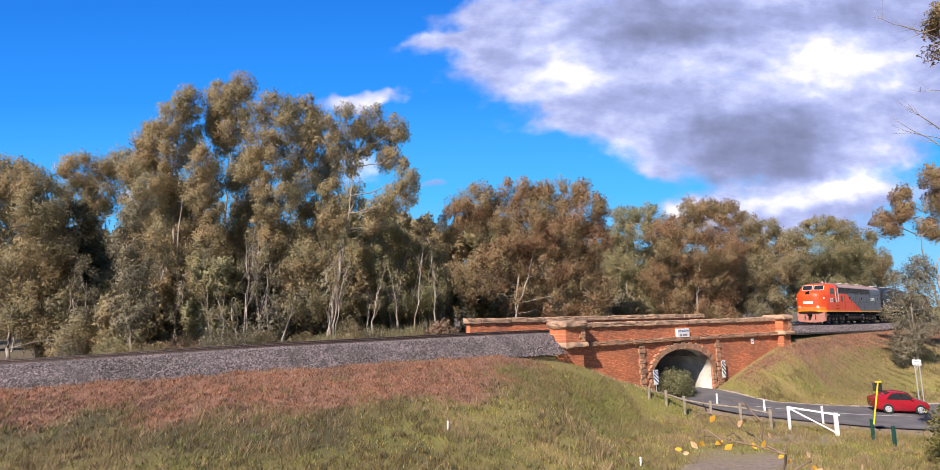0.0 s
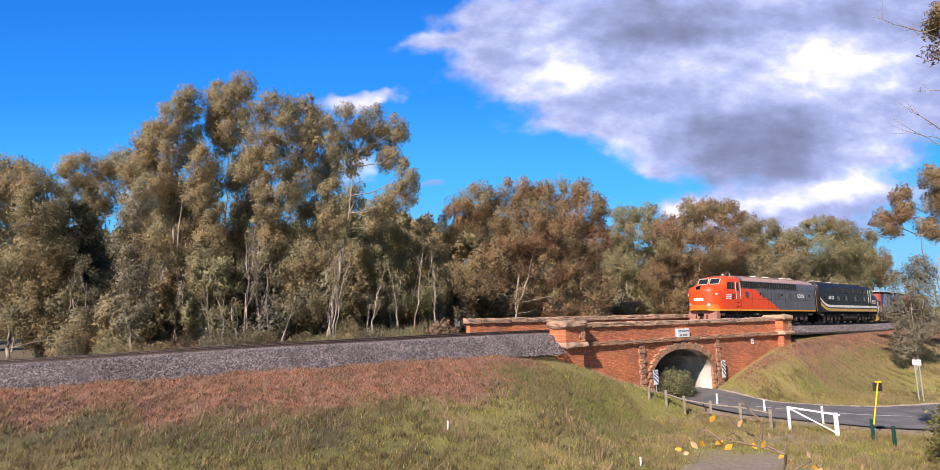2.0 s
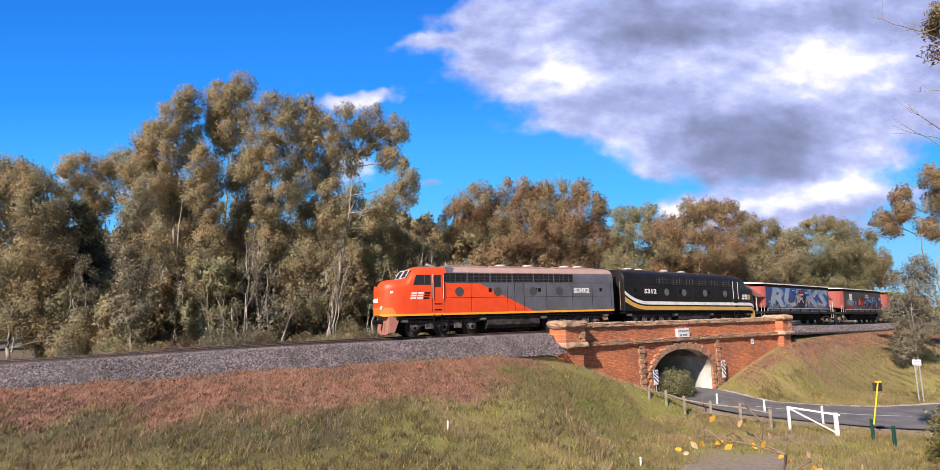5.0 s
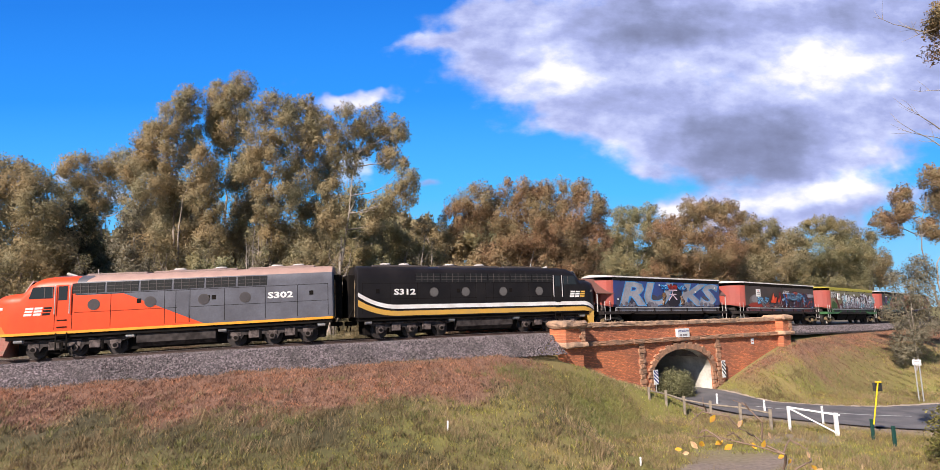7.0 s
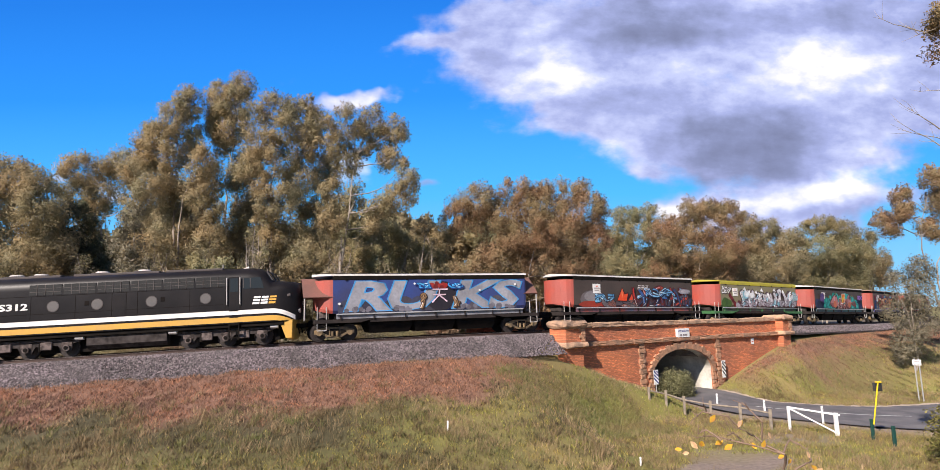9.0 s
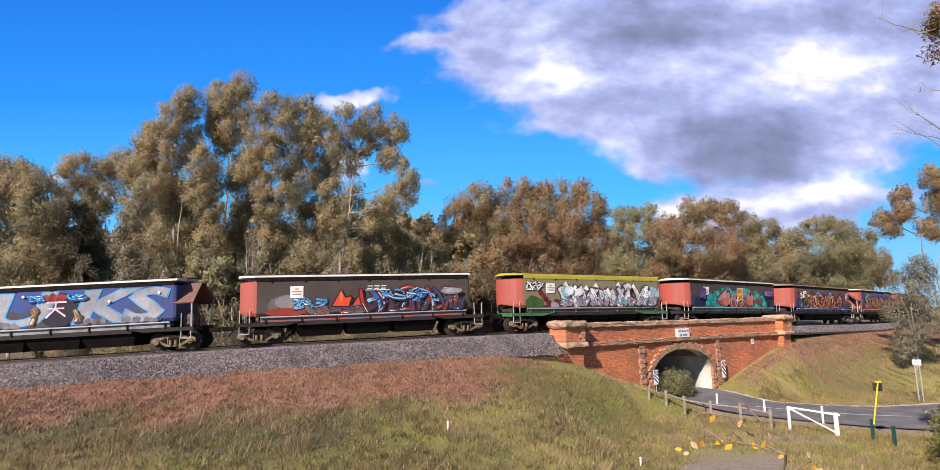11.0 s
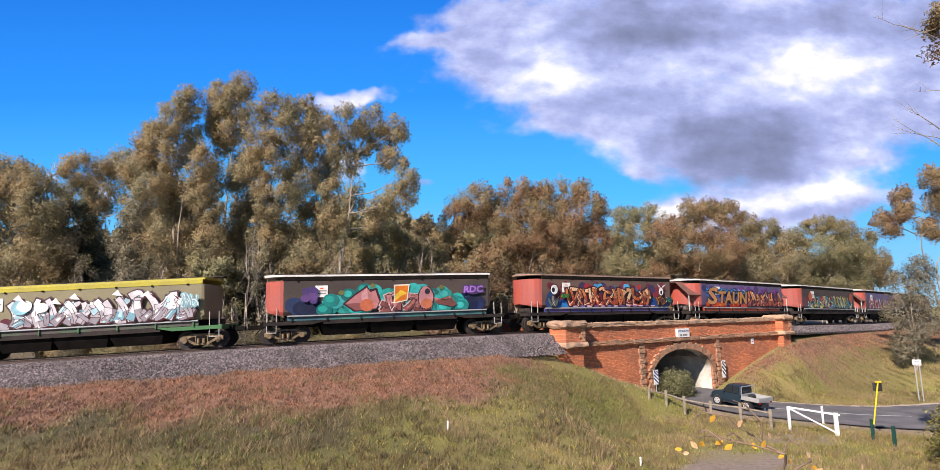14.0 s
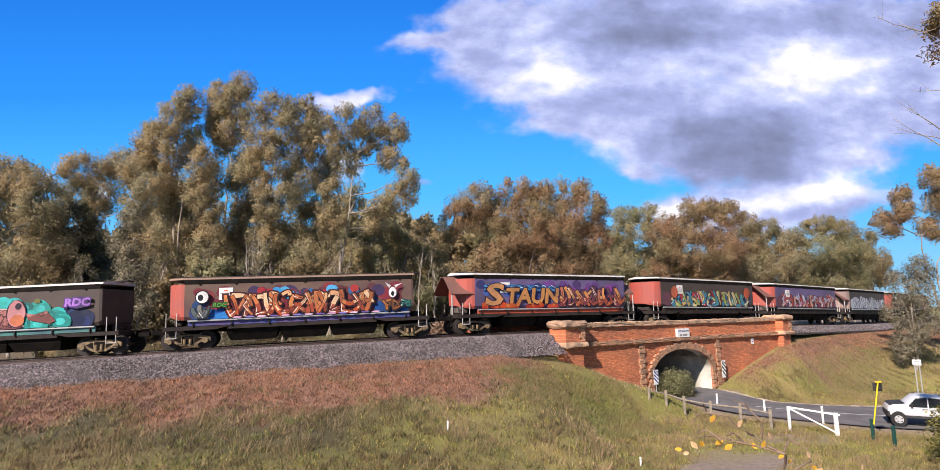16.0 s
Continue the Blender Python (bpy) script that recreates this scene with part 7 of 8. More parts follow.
# ---------------------------------------------------------------- road-side things
M["leaf_conifer"] = mat("leaf_conifer", (0.27, 0.23, 0.06), 0.7, var=0.3, scale=1.2, fine=4.0, bump=0, second=(0.11, 0.115, 0.03), island=0.4, transl=0.2)
M["leaf_yellow"] = mat("leaf_yellow", (0.80, 0.50, 0.03), 0.6, var=0.2, scale=20, fine=60, bump=0, second=(0.70, 0.30, 0.06), obrand=0.25, transl=0.35)
M["leaf_peach"] = mat("leaf_peach", (0.72, 0.42, 0.24), 0.6, var=0.2, scale=20, fine=60, bump=0, second=(0.80, 0.56, 0.30), transl=0.3)
M["bark_twig"] = mat("bark_twig", (0.26, 0.17, 0.12), 0.8, var=0.3, scale=10, fine=60, bump=0.3)
M["old_timber"] = mat("old_timber", (0.30, 0.25, 0.19), 0.9, var=0.3, scale=4, fine=25, bump=0.4, second=(0.20, 0.165, 0.13))
M["post_white"] = plain("post_white", (0.80, 0.80, 0.79), 0.6, var=0.08, second=(0.68, 0.66, 0.62), scale=4)
M["steel_green"] = plain("steel_green", (0.012, 0.055, 0.045), 0.5)
M["sign_yellow"] = plain("sign_yellow", (0.78, 0.56, 0.02), 0.5, var=0.08)
M["sign_blue"] = plain("sign_blue", (0.03, 0.045, 0.20), 0.5, var=0.08)
M["galvanised"] = plain("galvanised", (0.50, 0.50, 0.50), 0.45, 0.5)


def timber_fence():
    spots = [(11.04, 34.5), (12.14, 34.65), (13.07, 34.15), (14.09, 32.8), (15.28, 31.65), (16.27, 30.35)]
    f = thing("timber_fence", "weathered timber post-and-rail fence along the road verge", "fence")
    tops = []
    for i, (x, y) in enumerate(spots):
        z = gz(x, y)
        h = (0.72, 0.92, 1.12, 1.14, 1.16, 1.12)[i]
        part("post", boxm(x - .07, x + .07, y - .07, y + .07, z - 0.3, z + h, bevel=.02), M["old_timber"], f)
        tops.append(Vector((x, y, z + h - 0.22)))
    for a, b in zip(tops, tops[1:]):
        part("rail", rodm(a, b, .05, .045, n=6), M["old_timber"], f)


def barrier():
    a, b = Vector((17.08, 30.0, gz(17.08, 30.0))), Vector((18.62, 28.5, gz(18.62, 28.5)))
    g = thing("access_barrier", "white painted triangular timber access barrier", "gate")
    for p, h, w in ((a, 1.28, .06), (b, 1.12, .08)):
        part("post", boxm(p.x - w, p.x + w, p.y - w, p.y + w, p.z - .3, p.z + h, bevel=.015), M["post_white"], g)
    part("top_bar", rodm(a + Vector((0, 0, 1.24)), b + Vector((0.15, -0.1, 1.02)), .05, n=6), M["post_white"], g)
    part("brace", rodm(a + Vector((0, 0, 1.2)), b + Vector((0, 0, 0.12)), .045, n=6), M["post_white"], g)


def guide_post(x, y, h):
    z = gz(x, y)
    g = thing("guide_post", "white plastic road guide post", "guide post", "guide posts along the road", m=pose(x, y, z))
    part("blade", boxm(-.06, .06, -.03, .03, -.2, h, bevel=.015), M["post_white"], g)
    part("reflector", boxm(-.035, .035, -.036, -.03, h - .2, h - .12), M["galvanised"], g)


def marker():
    x, y = 19.8, 27.62
    z = gz(x, y)
    m = thing("marker_post", "leaning yellow marker post clamped to a dark green stake", "marker post", m=pose(x, y, z))
    part("stake", boxm(-.08, .08, -.05, .05, -.3, 1.0, bevel=.02), M["steel_green"], m, "dark green steel stake")
    part("pole", rodm((0.04, -.08, .75), (0.48, -.08, 2.75), .034, n=8), M["sign_yellow"], m)
    part("head", boxm(.26, .70, -.06, .04, 2.34, 2.76, bevel=.03), M["trim_black"], m, "dark back of the marker plate")
    part("cap", boxm(.32, .64, -.14, -.07, 2.74, 2.82, bevel=.02), M["sign_yellow"], m)
    s = thing("steel_stake", "dark green steel stake in the grass", "stake", m=pose(19.62, 26.02, gz(19.62, 26.02)))
    part("shaft", boxm(-.08, .08, -.05, .05, -.3, 1.0, bevel=.02), M["steel_green"], s)


def road_sign():
    x, y = 32.3, 39.8
    z = gz(x, y)
    s = thing("road_sign", "small white sign on two pale steel posts", "road sign", m=pose(x, y, z, 0, 0, -30))
    for d in (-.13, .13):
        part("post", rodm((d, 0, -.3), (d, 0, 3.0), .04, n=8), M["galvanised"], s)
    p = part("board", boxm(-.25, .25, -.07, -.04, 2.52, 2.93, bevel=.02), M["post_white"], s)
    for zz in (2.78, 2.62):
        part("print_line", boxm(-.18, .16, -.078, -.07, zz - .03, zz + .03), M["print_grey"], p)


def hazard_board(a, out, z0, z1, label, post):
    """A striped board by the arch; a is its place along the bridge's face."""
    p = BR @ Vector((a, -out, 0))
    b = thing("hazard_board", label, "hazard board", "striped boards at the arch", m=pose(p.x, p.y, 0, 0, 0, math.degrees(BH)))
    part("board", boxm(-.24, .24, -.03, 0, z0, z1, bevel=.01), M["post_white"], b)
    n = 4
    hgt = (z1 - z0) / n
    for i in range(n):
        za = z0 + i * hgt
        q = [(-.235, min(z1, za + hgt * 1.45)), (.235, za + 0.01), (.235, za + hgt * .5), (-.235, min(z1 + .001, za + hgt * 1.95))]
        part("stripe", prism(q, "y", -.036, -.03), M["sign_blue"] if post else M["trim_black"], b)
    if post:
        part("post", rodm((0, .02, 0.0), (0, .02, z1), .035, n=6), M["galvanised"], b)


def clearance_sign():
    p = BR @ Vector((11.6, -0.19, 0))
    s = thing("clearance_sign", "white low clearance sign fixed to the bridge parapet", "sign", m=pose(p.x, p.y, 0, 0, 0, math.degrees(BH)))
    b = part("board", boxm(-.68, .68, -.03, 0.17, 4.46, 5.1, bevel=.01), M["post_white"], s)
    lettering("sign_text", "LOW CLEARANCE", 0.17, pose(0, -.034, 4.92, 90), M["sign_blue"], s, "dark blue lettering", 0.92)
    for x, w in ((-.3, .22), (0.0, .2), (.28, .26)):
        part("print_line", boxm(x - w / 2, x + w / 2, -.036, -.03, 4.56, 4.70), M["print_grey"], b)
    q = BR @ Vector((20.6, -0.03, 0))
    t = thing("notice_plate", "small white notice plate on the bridge wall", "sign", m=pose(q.x, q.y, 0, 0, 0, math.degrees(BH)))
    part("plate", boxm(-.22, .22, -.02, 0, 3.55, 4.05, bevel=.01), M["post_white"], t)
    part("print_line", boxm(-.14, .14, -.026, -.02, 3.75, 3.82), M["end_red"], t)


timber_fence()
barrier()
for gx_, gy_, gh_ in ((16.46, 37.2, .80), (18.6, 35.3, .80), (20.1, 31.9, .98)):
    guide_post(gx_, gy_, gh_)
marker()
road_sign()
hazard_board(AC - AW - 0.35, 0.55, 1.35, 2.35, "blue and white striped hazard board on a post", True)
hazard_board(AC + AW + 1.15, 0.28, 1.2, 2.5, "black and white striped hazard board on the pier", False)
clearance_sign()
for sx_, sy_, sh_ in ((-1.03, 22.8, .42), (7.0, 23.5, .4)):
    st_ = thing("survey_stake", "short white stake in the grass", "stake", "white stakes in the grass", m=pose(sx_, sy_, gz(sx_, sy_)))
    part("shaft", boxm(-.035, .035, -.025, .025, -.2, sh_, bevel=.01), M["post_white"], st_)

up_ = thing("utility_pole", "timber power pole with a crossarm beyond the trees", "utility pole", m=pose(-11.3, 61.0, gz(-11.3, 61.0)))
part("pole", rodm((0, 0, -.5), (0, 0, 10.4), .16, .11, n=10), M["old_timber"], up_)
part("crossarm", boxm(-1.1, 1.1, -.06, .06, 9.7, 9.85), M["old_timber"], up_)
for ix_ in (-.95, -.35, .35, .95):
    part("insulator", rodm((ix_, 0, 9.85), (ix_, 0, 10.05), .05, n=8), M["post_white"], up_)

bush(20.25, 22.4, 2.6, 3.5, "conifer", "dense yellow-green conifer-like shrub at the roadside", 570, size=0.12, density=2.2, name="shrub", group="shrubs by the path")
bush(23.6, 24.0, 3.0, 3.2, "conifer", "dense yellow-green conifer-like shrub at the roadside", 571, size=0.12, density=1.6, name="shrub", group="shrubs by the path")


def twig():
    """A nearly bare branch with a few yellow leaves, close to the eye."""
    rnd = random.Random(5)
    b = thing("bare_sapling", "nearly bare sapling twigs holding a few yellow leaves", "sapling")

    def at(u, v, y=4.6):
        return Vector((u * y, y + 0.12 * rnd.uniform(-1, 1), 6.55 + v * y))
    limbs = [[(0.553, -0.291), (0.542, -0.253), (0.514, -0.231), (0.483, -0.215), (0.446, -0.2)], [(0.542, -0.253), (0.49, -0.239), (0.435, -0.229), (0.407, -0.233)], [(0.514, -0.231), (0.511, -0.199), (0.489, -0.169)], [(0.483, -0.215), (0.46, -0.192), (0.423, -0.187), (0.389, -0.203)], [(0.542, -0.253), (0.58, -0.239), (0.602, -0.254)], [(0.49, -0.239), (0.472, -0.223), (0.447, -0.221)], [(0.435, -0.229), (0.417, -0.214), (0.399, -0.22)], [(0.553, -0.291), (0.587, -0.27), (0.617, -0.274)], [(0.446, -0.2), (0.43, -0.187), (0.42, -0.172)]]
    root = at(*limbs[0][0])
    foot = Vector((root.x + 0.3, root.y - 0.2, gz(root.x + 0.3, root.y - 0.2)))
    paths = [bent(foot, root, .018, .014, rnd, .05)]
    for n, limb in enumerate(limbs):
        P = [at(*q) for q in limb]
        if n == 0:
            P[0] = root
        r = 0.012 if n == 0 else 0.008
        for i, (p, q) in enumerate(zip(P, P[1:])):
            paths.append(bent(p, q, r * (1 - 0.2 * i), r * (0.8 - 0.2 * i), rnd, .05, 4))
        for j in range(2):
            q = P[-2].lerp(P[-1], rnd.uniform(.2, 1))
            paths.append(bent(q, q + Vector((rnd.uniform(-.10, .06), rnd.uniform(-.05, .05), rnd.uniform(.02, .10))), .004, .002, rnd, .1, 3))
    V, Fc = tubes(paths, 6)
    mesh_ob("stem", V, Fc, M["bark_twig"], b, smooth=True)
    spots = [at(*q) for q in [(0.37, -0.246), (0.384, -0.254), (0.401, -0.229), (0.406, -0.234), (0.396, -0.236), (0.437, -0.231), (0.447, -0.235), (0.482, -0.202), (0.516, -0.235), (0.507, -0.242), (0.531, -0.222), (0.562, -0.265), (0.576, -0.274), (0.599, -0.277), (0.614, -0.282), (0.487, -0.203), (0.591, -0.253), (0.423, -0.187)]]
    for i, p in enumerate(spots):
        ang, sz = rnd.uniform(-70, 70), rnd.uniform(.05, .085)
        p = p - Vector((0, 0, sz * 0.3))
        n = 7
        out = [(sz * (i / (n - 1) - .5), sz * .27 * math.sin(math.pi * i / (n - 1))) for i in range(n)]
        lo = [(x, -y) for x, y in out[::-1]][1:-1]
        bm = bmesh.new()
        vs = [bm.verts.new((x, .12 * y * y / sz + rnd.uniform(-.003, .003), y)) for x, y in out + lo]
        bm.faces.new(vs)
        lf = part("leaf", bm, M["leaf_peach"] if i % 3 == 1 else M["leaf_yellow"], b, "peach-coloured dying leaf" if i % 3 == 1 else "yellow autumn leaf")
        lf.matrix_basis = Matrix.Translation(p) @ pose(0, 0, 0, 0, ang, rnd.uniform(-30, 30))


twig()


def overhang():
    """Twigs and a leaf tuft of the tree beside the camera, high on the side of the view."""
    rnd, rng = random.Random(15), np.random.default_rng(15)
    t = thing("tree", "tree beside the lookout with bare twigs and a leafy tuft", "tree", "trees by the lookout", m=pose(17.6, 15.0, gz(17.6, 15.0) - .1))
    z0 = gz(17.6, 15.0) - .1

    def at(px, pz, y=15.0):
        return Vector((px * y - 17.6, y - 15.0, 6.55 + pz * y - z0))
    fork = Vector((0.3, 0, 6.0))
    paths = [bent((0, 0, 0), fork, .2, .14, rnd, .04), bent(fork, at(1.05, .62), .13, .04, rnd, .05), bent(fork, at(1.02, .30), .09, .03, rnd, .05)]
    for a, b in (((1.05, .62), (.865, .52)), ((.93, .53), (.815, .575)), ((1.02, .30), (.835, .34)), ((.93, .29), (.83, .36)), ((.93, .33), (.86, .385)), ((1.0, .42), (.87, .42))):
        p = bent(at(*a), at(*b), .02, .004, rnd, .06)
        paths.append(p)
        for j in range(5):
            q = p[rnd.randint(1, 5)][0]
            paths.append(bent(q, q + Vector((rnd.uniform(-.7, .1), rnd.uniform(-.3, .3), rnd.uniform(-.1, .6))), .007, .002, rnd, .1, 3))
    V, Fc = tubes(paths, 5)
    mesh_ob("trunk", V, Fc, M["bark"], t, smooth=True)
    cl = [(*(at(0.943, 0.568) + Vector((rnd.uniform(-.15, .9), rnd.uniform(-.4, .4), rnd.uniform(-.32, .32)))), .22) for _ in range(18)]
    cl += [(*(at(1.03, .56) + Vector((rnd.uniform(-1, 1), rnd.uniform(-.8, .8), rnd.uniform(-.8, .8)))), .4) for _ in range(22)]
    v, f, nn = leaf_cloud(np.array(cl), 150, 0.09, rng)
    quick_mesh("crown", v, f, M["leaf_rust"], t, normals=nn)


overhang()


# ---------------------------------------------------------------- grass, weeds and loose stones
def blades(x, y, z, h, w, lean, rng):
    """One pointed blade at each place."""
    n = len(x)
    a = rng.uniform(0, 2 * math.pi, n)
    dx, dy = np.cos(a), np.sin(a)
    b = rng.uniform(0, 2 * math.pi, n)
    ox, oy = np.cos(b) * lean * h, np.sin(b) * lean * h
    p = np.column_stack([x, y, z - 0.02])
    e = np.column_stack([dx * w, dy * w, 0 * w]) * 1.25
    v = np.stack([p + e, p - e, p + np.column_stack([ox, oy, h])], 1).reshape(-1, 3)
    f = np.arange(3 * n).reshape(n, 3)
    return v, f


def scatter(n, x0, x1, y0, y1, rng):
    x, y = rng.uniform(x0, x1, n), rng.uniform(y0, y1, n)
    z, s, d, r, rw = ground_z(x, y, True)
    keep = (np.abs(x / np.maximum(y, 1)) < 0.98)
    return [q[keep] for q in (x, y, z, s, d, r, rw)]


def clump(x, y, k, spread, rng):
    """k places round every given place."""
    xx = np.repeat(x, k) + rng.normal(0, spread, len(x) * k)
    yy = np.repeat(y, k) + rng.normal(0, spread, len(y) * k)
    return xx, yy


def build_grass():
    rng = np.random.default_rng(31)
    x, y, z, s, d, r, rw = scatter(90000, -30, 46, 15, 60, rng)
    a = (x - BA.x) * BU.x + (y - BA.y) * BU.y
    drive = np.abs(x - 11.2 - 0.55 * (y - 24.0)) / 2.0 + 0.45 * wave(x, y, 2.2)
    worn = np.hypot((x - 16.2) / 2.6, (y - 28.2) / 1.3) + 0.35 * wave(x, y, 3.3)
    b_ = (x - BA.x) * BN.x + (y - BA.y) * BN.y
    ok = ((d > 3.9) | ((a > -0.3) & (a < 26) & (b_ > 0.3) & (d > 0))) & (r > rw + 0.45) & ~((drive < 0.9) & (y < 25.4)) & ~((worn < 0.75) & (rng.uniform(0, 1, len(x)) < 0.8))
    red = red_amount(x, y, s, d)
    ok &= rng.uniform(0, 1, len(x)) > red * 1.0
    dryness = 0.5 + 0.5 * wave(x, y, 1.4) + 0.35 * wave(x + 40, y, 3.7) + 0.42 * step01(-x, -4, 12) + 0.25 * (y > 30)
    pick = rng.uniform(0, 1, len(x))
    dry = ok & (pick < np.clip(dryness * 0.62, 0.06, 0.8))
    green = ok & ~dry
    slope = step01(s, 21.5, 26.0) * step01(d, 3.0, 4.0) * (1 - step01(d + 1.2 * wave(x, y, 1.5), 7.0, 10.5))
    dull = green & (rng.uniform(0, 1, len(x)) < np.maximum(dull_amount(x, y), 0.5 * slope))
    green &= ~dull
    for name, m, mask, k, hh, ww, label in (("grass", "grass", green, 7, 0.115, 0.013, "short green and yellowing grass"), ("dull_grass", "grass_dull", dull, 7, 0.12, 0.013, "worn olive-brown grass"), ("dry_grass", "grass_dry", dry, 6, 0.17, 0.010, "tufts of dry straw-coloured grass")):
        xx, yy = clump(x[mask], y[mask], k, 0.10, rng)
        zz = ground_z(xx, yy)
        h = hh * rng.uniform(0.5, 1.6, len(xx))
        v, f = blades(xx, yy, zz, h, np.full(len(xx), ww) * rng.uniform(0.7, 1.4, len(xx)), rng.uniform(0.1, 0.9, len(xx)), rng)
        tagged(quick_mesh(name, v, f, M[m]), label, "grass", kind="stuff")
    # tall dry stalks here and there
    sx, sy = clump(rng.uniform(-24, 10, 40), rng.uniform(20, 30, 40), 26, 0.3, rng)
    zz, s2, d2, r2, rw2 = ground_z(sx, sy, True)
    m2 = (d2 > 8.0) & (r2 > rw2 + 1)
    n2 = m2.sum()
    v, f = blades(sx[m2], sy[m2], zz[m2], rng.uniform(.35, .75, n2), np.full(n2, .008), rng.uniform(.1, .6, n2), rng)
    tagged(quick_mesh("tall_grass", v, f, M["grass_dry"]), "pale dead grass stalks standing above the turf", "grass", kind="stuff")
    # coarse tussocks, green and straw-coloured, in drifts over the turf
    for name, m, n, k, hi, seed_f, label in (("green_tussocks", "grass_long", 2600, 26, 0.22, 1.1, "coarse green tussocks standing in the turf"), ("straw_tussocks", "grass_dry", 4200, 22, 0.27, 1.7, "straw-coloured grass tussocks in drifts"), ("dark_tussocks", "grass_dull", 2400, 24, 0.17, 2.3, "dull brown-green tufts in the turf")):
        tx, ty = rng.uniform(-30, 40, n * 3), rng.uniform(16, 46, n * 3)
        _, s4, d4, r4, rw4 = ground_z(tx, ty, True)
        drift = 0.5 + 0.5 * wave(tx + 13 * seed_f, ty, seed_f) + 0.3 * wave(ty, tx, 3.3)
        lane = np.abs(tx - 11.2 - 0.55 * (ty - 24.0)) < 2.4
        keep = (d4 > 5.2) & (r4 > rw4 + 0.9) & ((name != "dark_tussocks") | (tx + 3.0 * wave(tx, ty, 1.9) < 6)) & (rng.uniform(0, 1, len(tx)) < drift) & ~(lane & (ty < 26)) & (np.abs(tx / ty) < 0.98) & (rng.uniform(0, 1, len(tx)) > 0.8 * red_amount(tx, ty, s4, d4))
        tx, ty = clump(tx[keep], ty[keep], k, 0.11, rng)
        zz = ground_z(tx, ty)
        n4 = len(tx)
        v, f = blades(tx, ty, zz, hi * rng.uniform(0.4, 1.5, n4), 0.010 * rng.uniform(0.7, 1.4, n4), rng.uniform(0.15, 1.0, n4), rng)
        tagged(quick_mesh(name, v, f, M[m]), label, "grass", kind="stuff")
    # bank weeds
    s0 = np.concatenate([rng.uniform(-42, 1, 15000), rng.uniform(16.0, 62, 19000)])
    d0 = np.where(s0 > 10, rng.uniform(2.6, 10.0, len(s0)), rng.uniform(3.4, 9.6, len(s0)))
    hh = np.interp(s0, SG, TH)
    xx, yy = np.interp(s0, SG, TX) + d0 * np.sin(hh), np.interp(s0, SG, TY) - d0 * np.cos(hh)
    keep = rng.uniform(0, 1, len(s0)) < red_amount(xx, yy, s0, d0)
    xx, yy = clump(xx[keep], yy[keep], 9, 0.11, rng)
    zz = ground_z(xx, yy)
    v, f = blades(xx, yy, zz, 0.10 * rng.uniform(0.4, 1.6, len(xx)), 0.014 * rng.uniform(0.6, 1.5, len(xx)), rng.uniform(0.2, 1.2, len(xx)), rng)
    tagged(quick_mesh("bank_weed", v, f, M["weed_red"]), "reddish dry weeds covering the railway bank", "weeds", kind="stuff")
    # long green growth on the mound by the bridge and on the far slope
    s0 = np.concatenate([rng.uniform(-7, 2.0, 3600), rng.uniform(21, 40, 2400)])
    d0 = np.concatenate([rng.uniform(4.4, 9.5, 3600), rng.uniform(5.5, 10, 2400)])
    hh = np.interp(s0, SG, TH)
    xx, yy = np.interp(s0, SG, TX) + d0 * np.sin(hh), np.interp(s0, SG, TY) - d0 * np.cos(hh)
    xx, yy = clump(xx, yy, 7, 0.14, rng)
    zz, s3, d3, r3, rw3 = ground_z(xx, yy, True)
    a = (xx - BA.x) * BU.x + (yy - BA.y) * BU.y
    ok = (r3 > rw3 + 0.6) & (d3 > 4.2) & ((s3 < 10) | (rng.uniform(0, 1, len(xx)) > 0.55)) & (rng.uniform(0, 1, len(xx)) > red_amount(xx, yy, s3, d3)) & (rng.uniform(0, 1, len(xx)) > 0.3)
    n = ok.sum()
    v, f = blades(xx[ok], yy[ok], zz[ok], rng.uniform(.1, .32, n), np.full(n, .012), rng.uniform(.3, 1.1, n), rng)
    tagged(quick_mesh("long_grass", v, f, M["grass_long"]), "long tangled green grass on the bank beside the bridge", "grass", kind="stuff")
    # understorey litter and low growth behind the track
    s0 = rng.uniform(-44, 2, 5000)
    d0 = -rng.uniform(4.2, 14, 5000)
    hh = np.interp(s0, SG, TH)
    xx, yy = clump(np.interp(s0, SG, TX) + d0 * np.sin(hh), np.interp(s0, SG, TY) - d0 * np.cos(hh), 7, 0.2, rng)
    zz = ground_z(xx, yy)
    n = len(xx)
    v, f = blades(xx, yy, zz, rng.uniform(.12, .6, n), np.full(n, .014), rng.uniform(.2, .9, n), rng)
    tagged(quick_mesh("understorey_grass", v, f, M["undergrowth"]), "dry grass and low growth under the trees", "grass", kind="stuff")


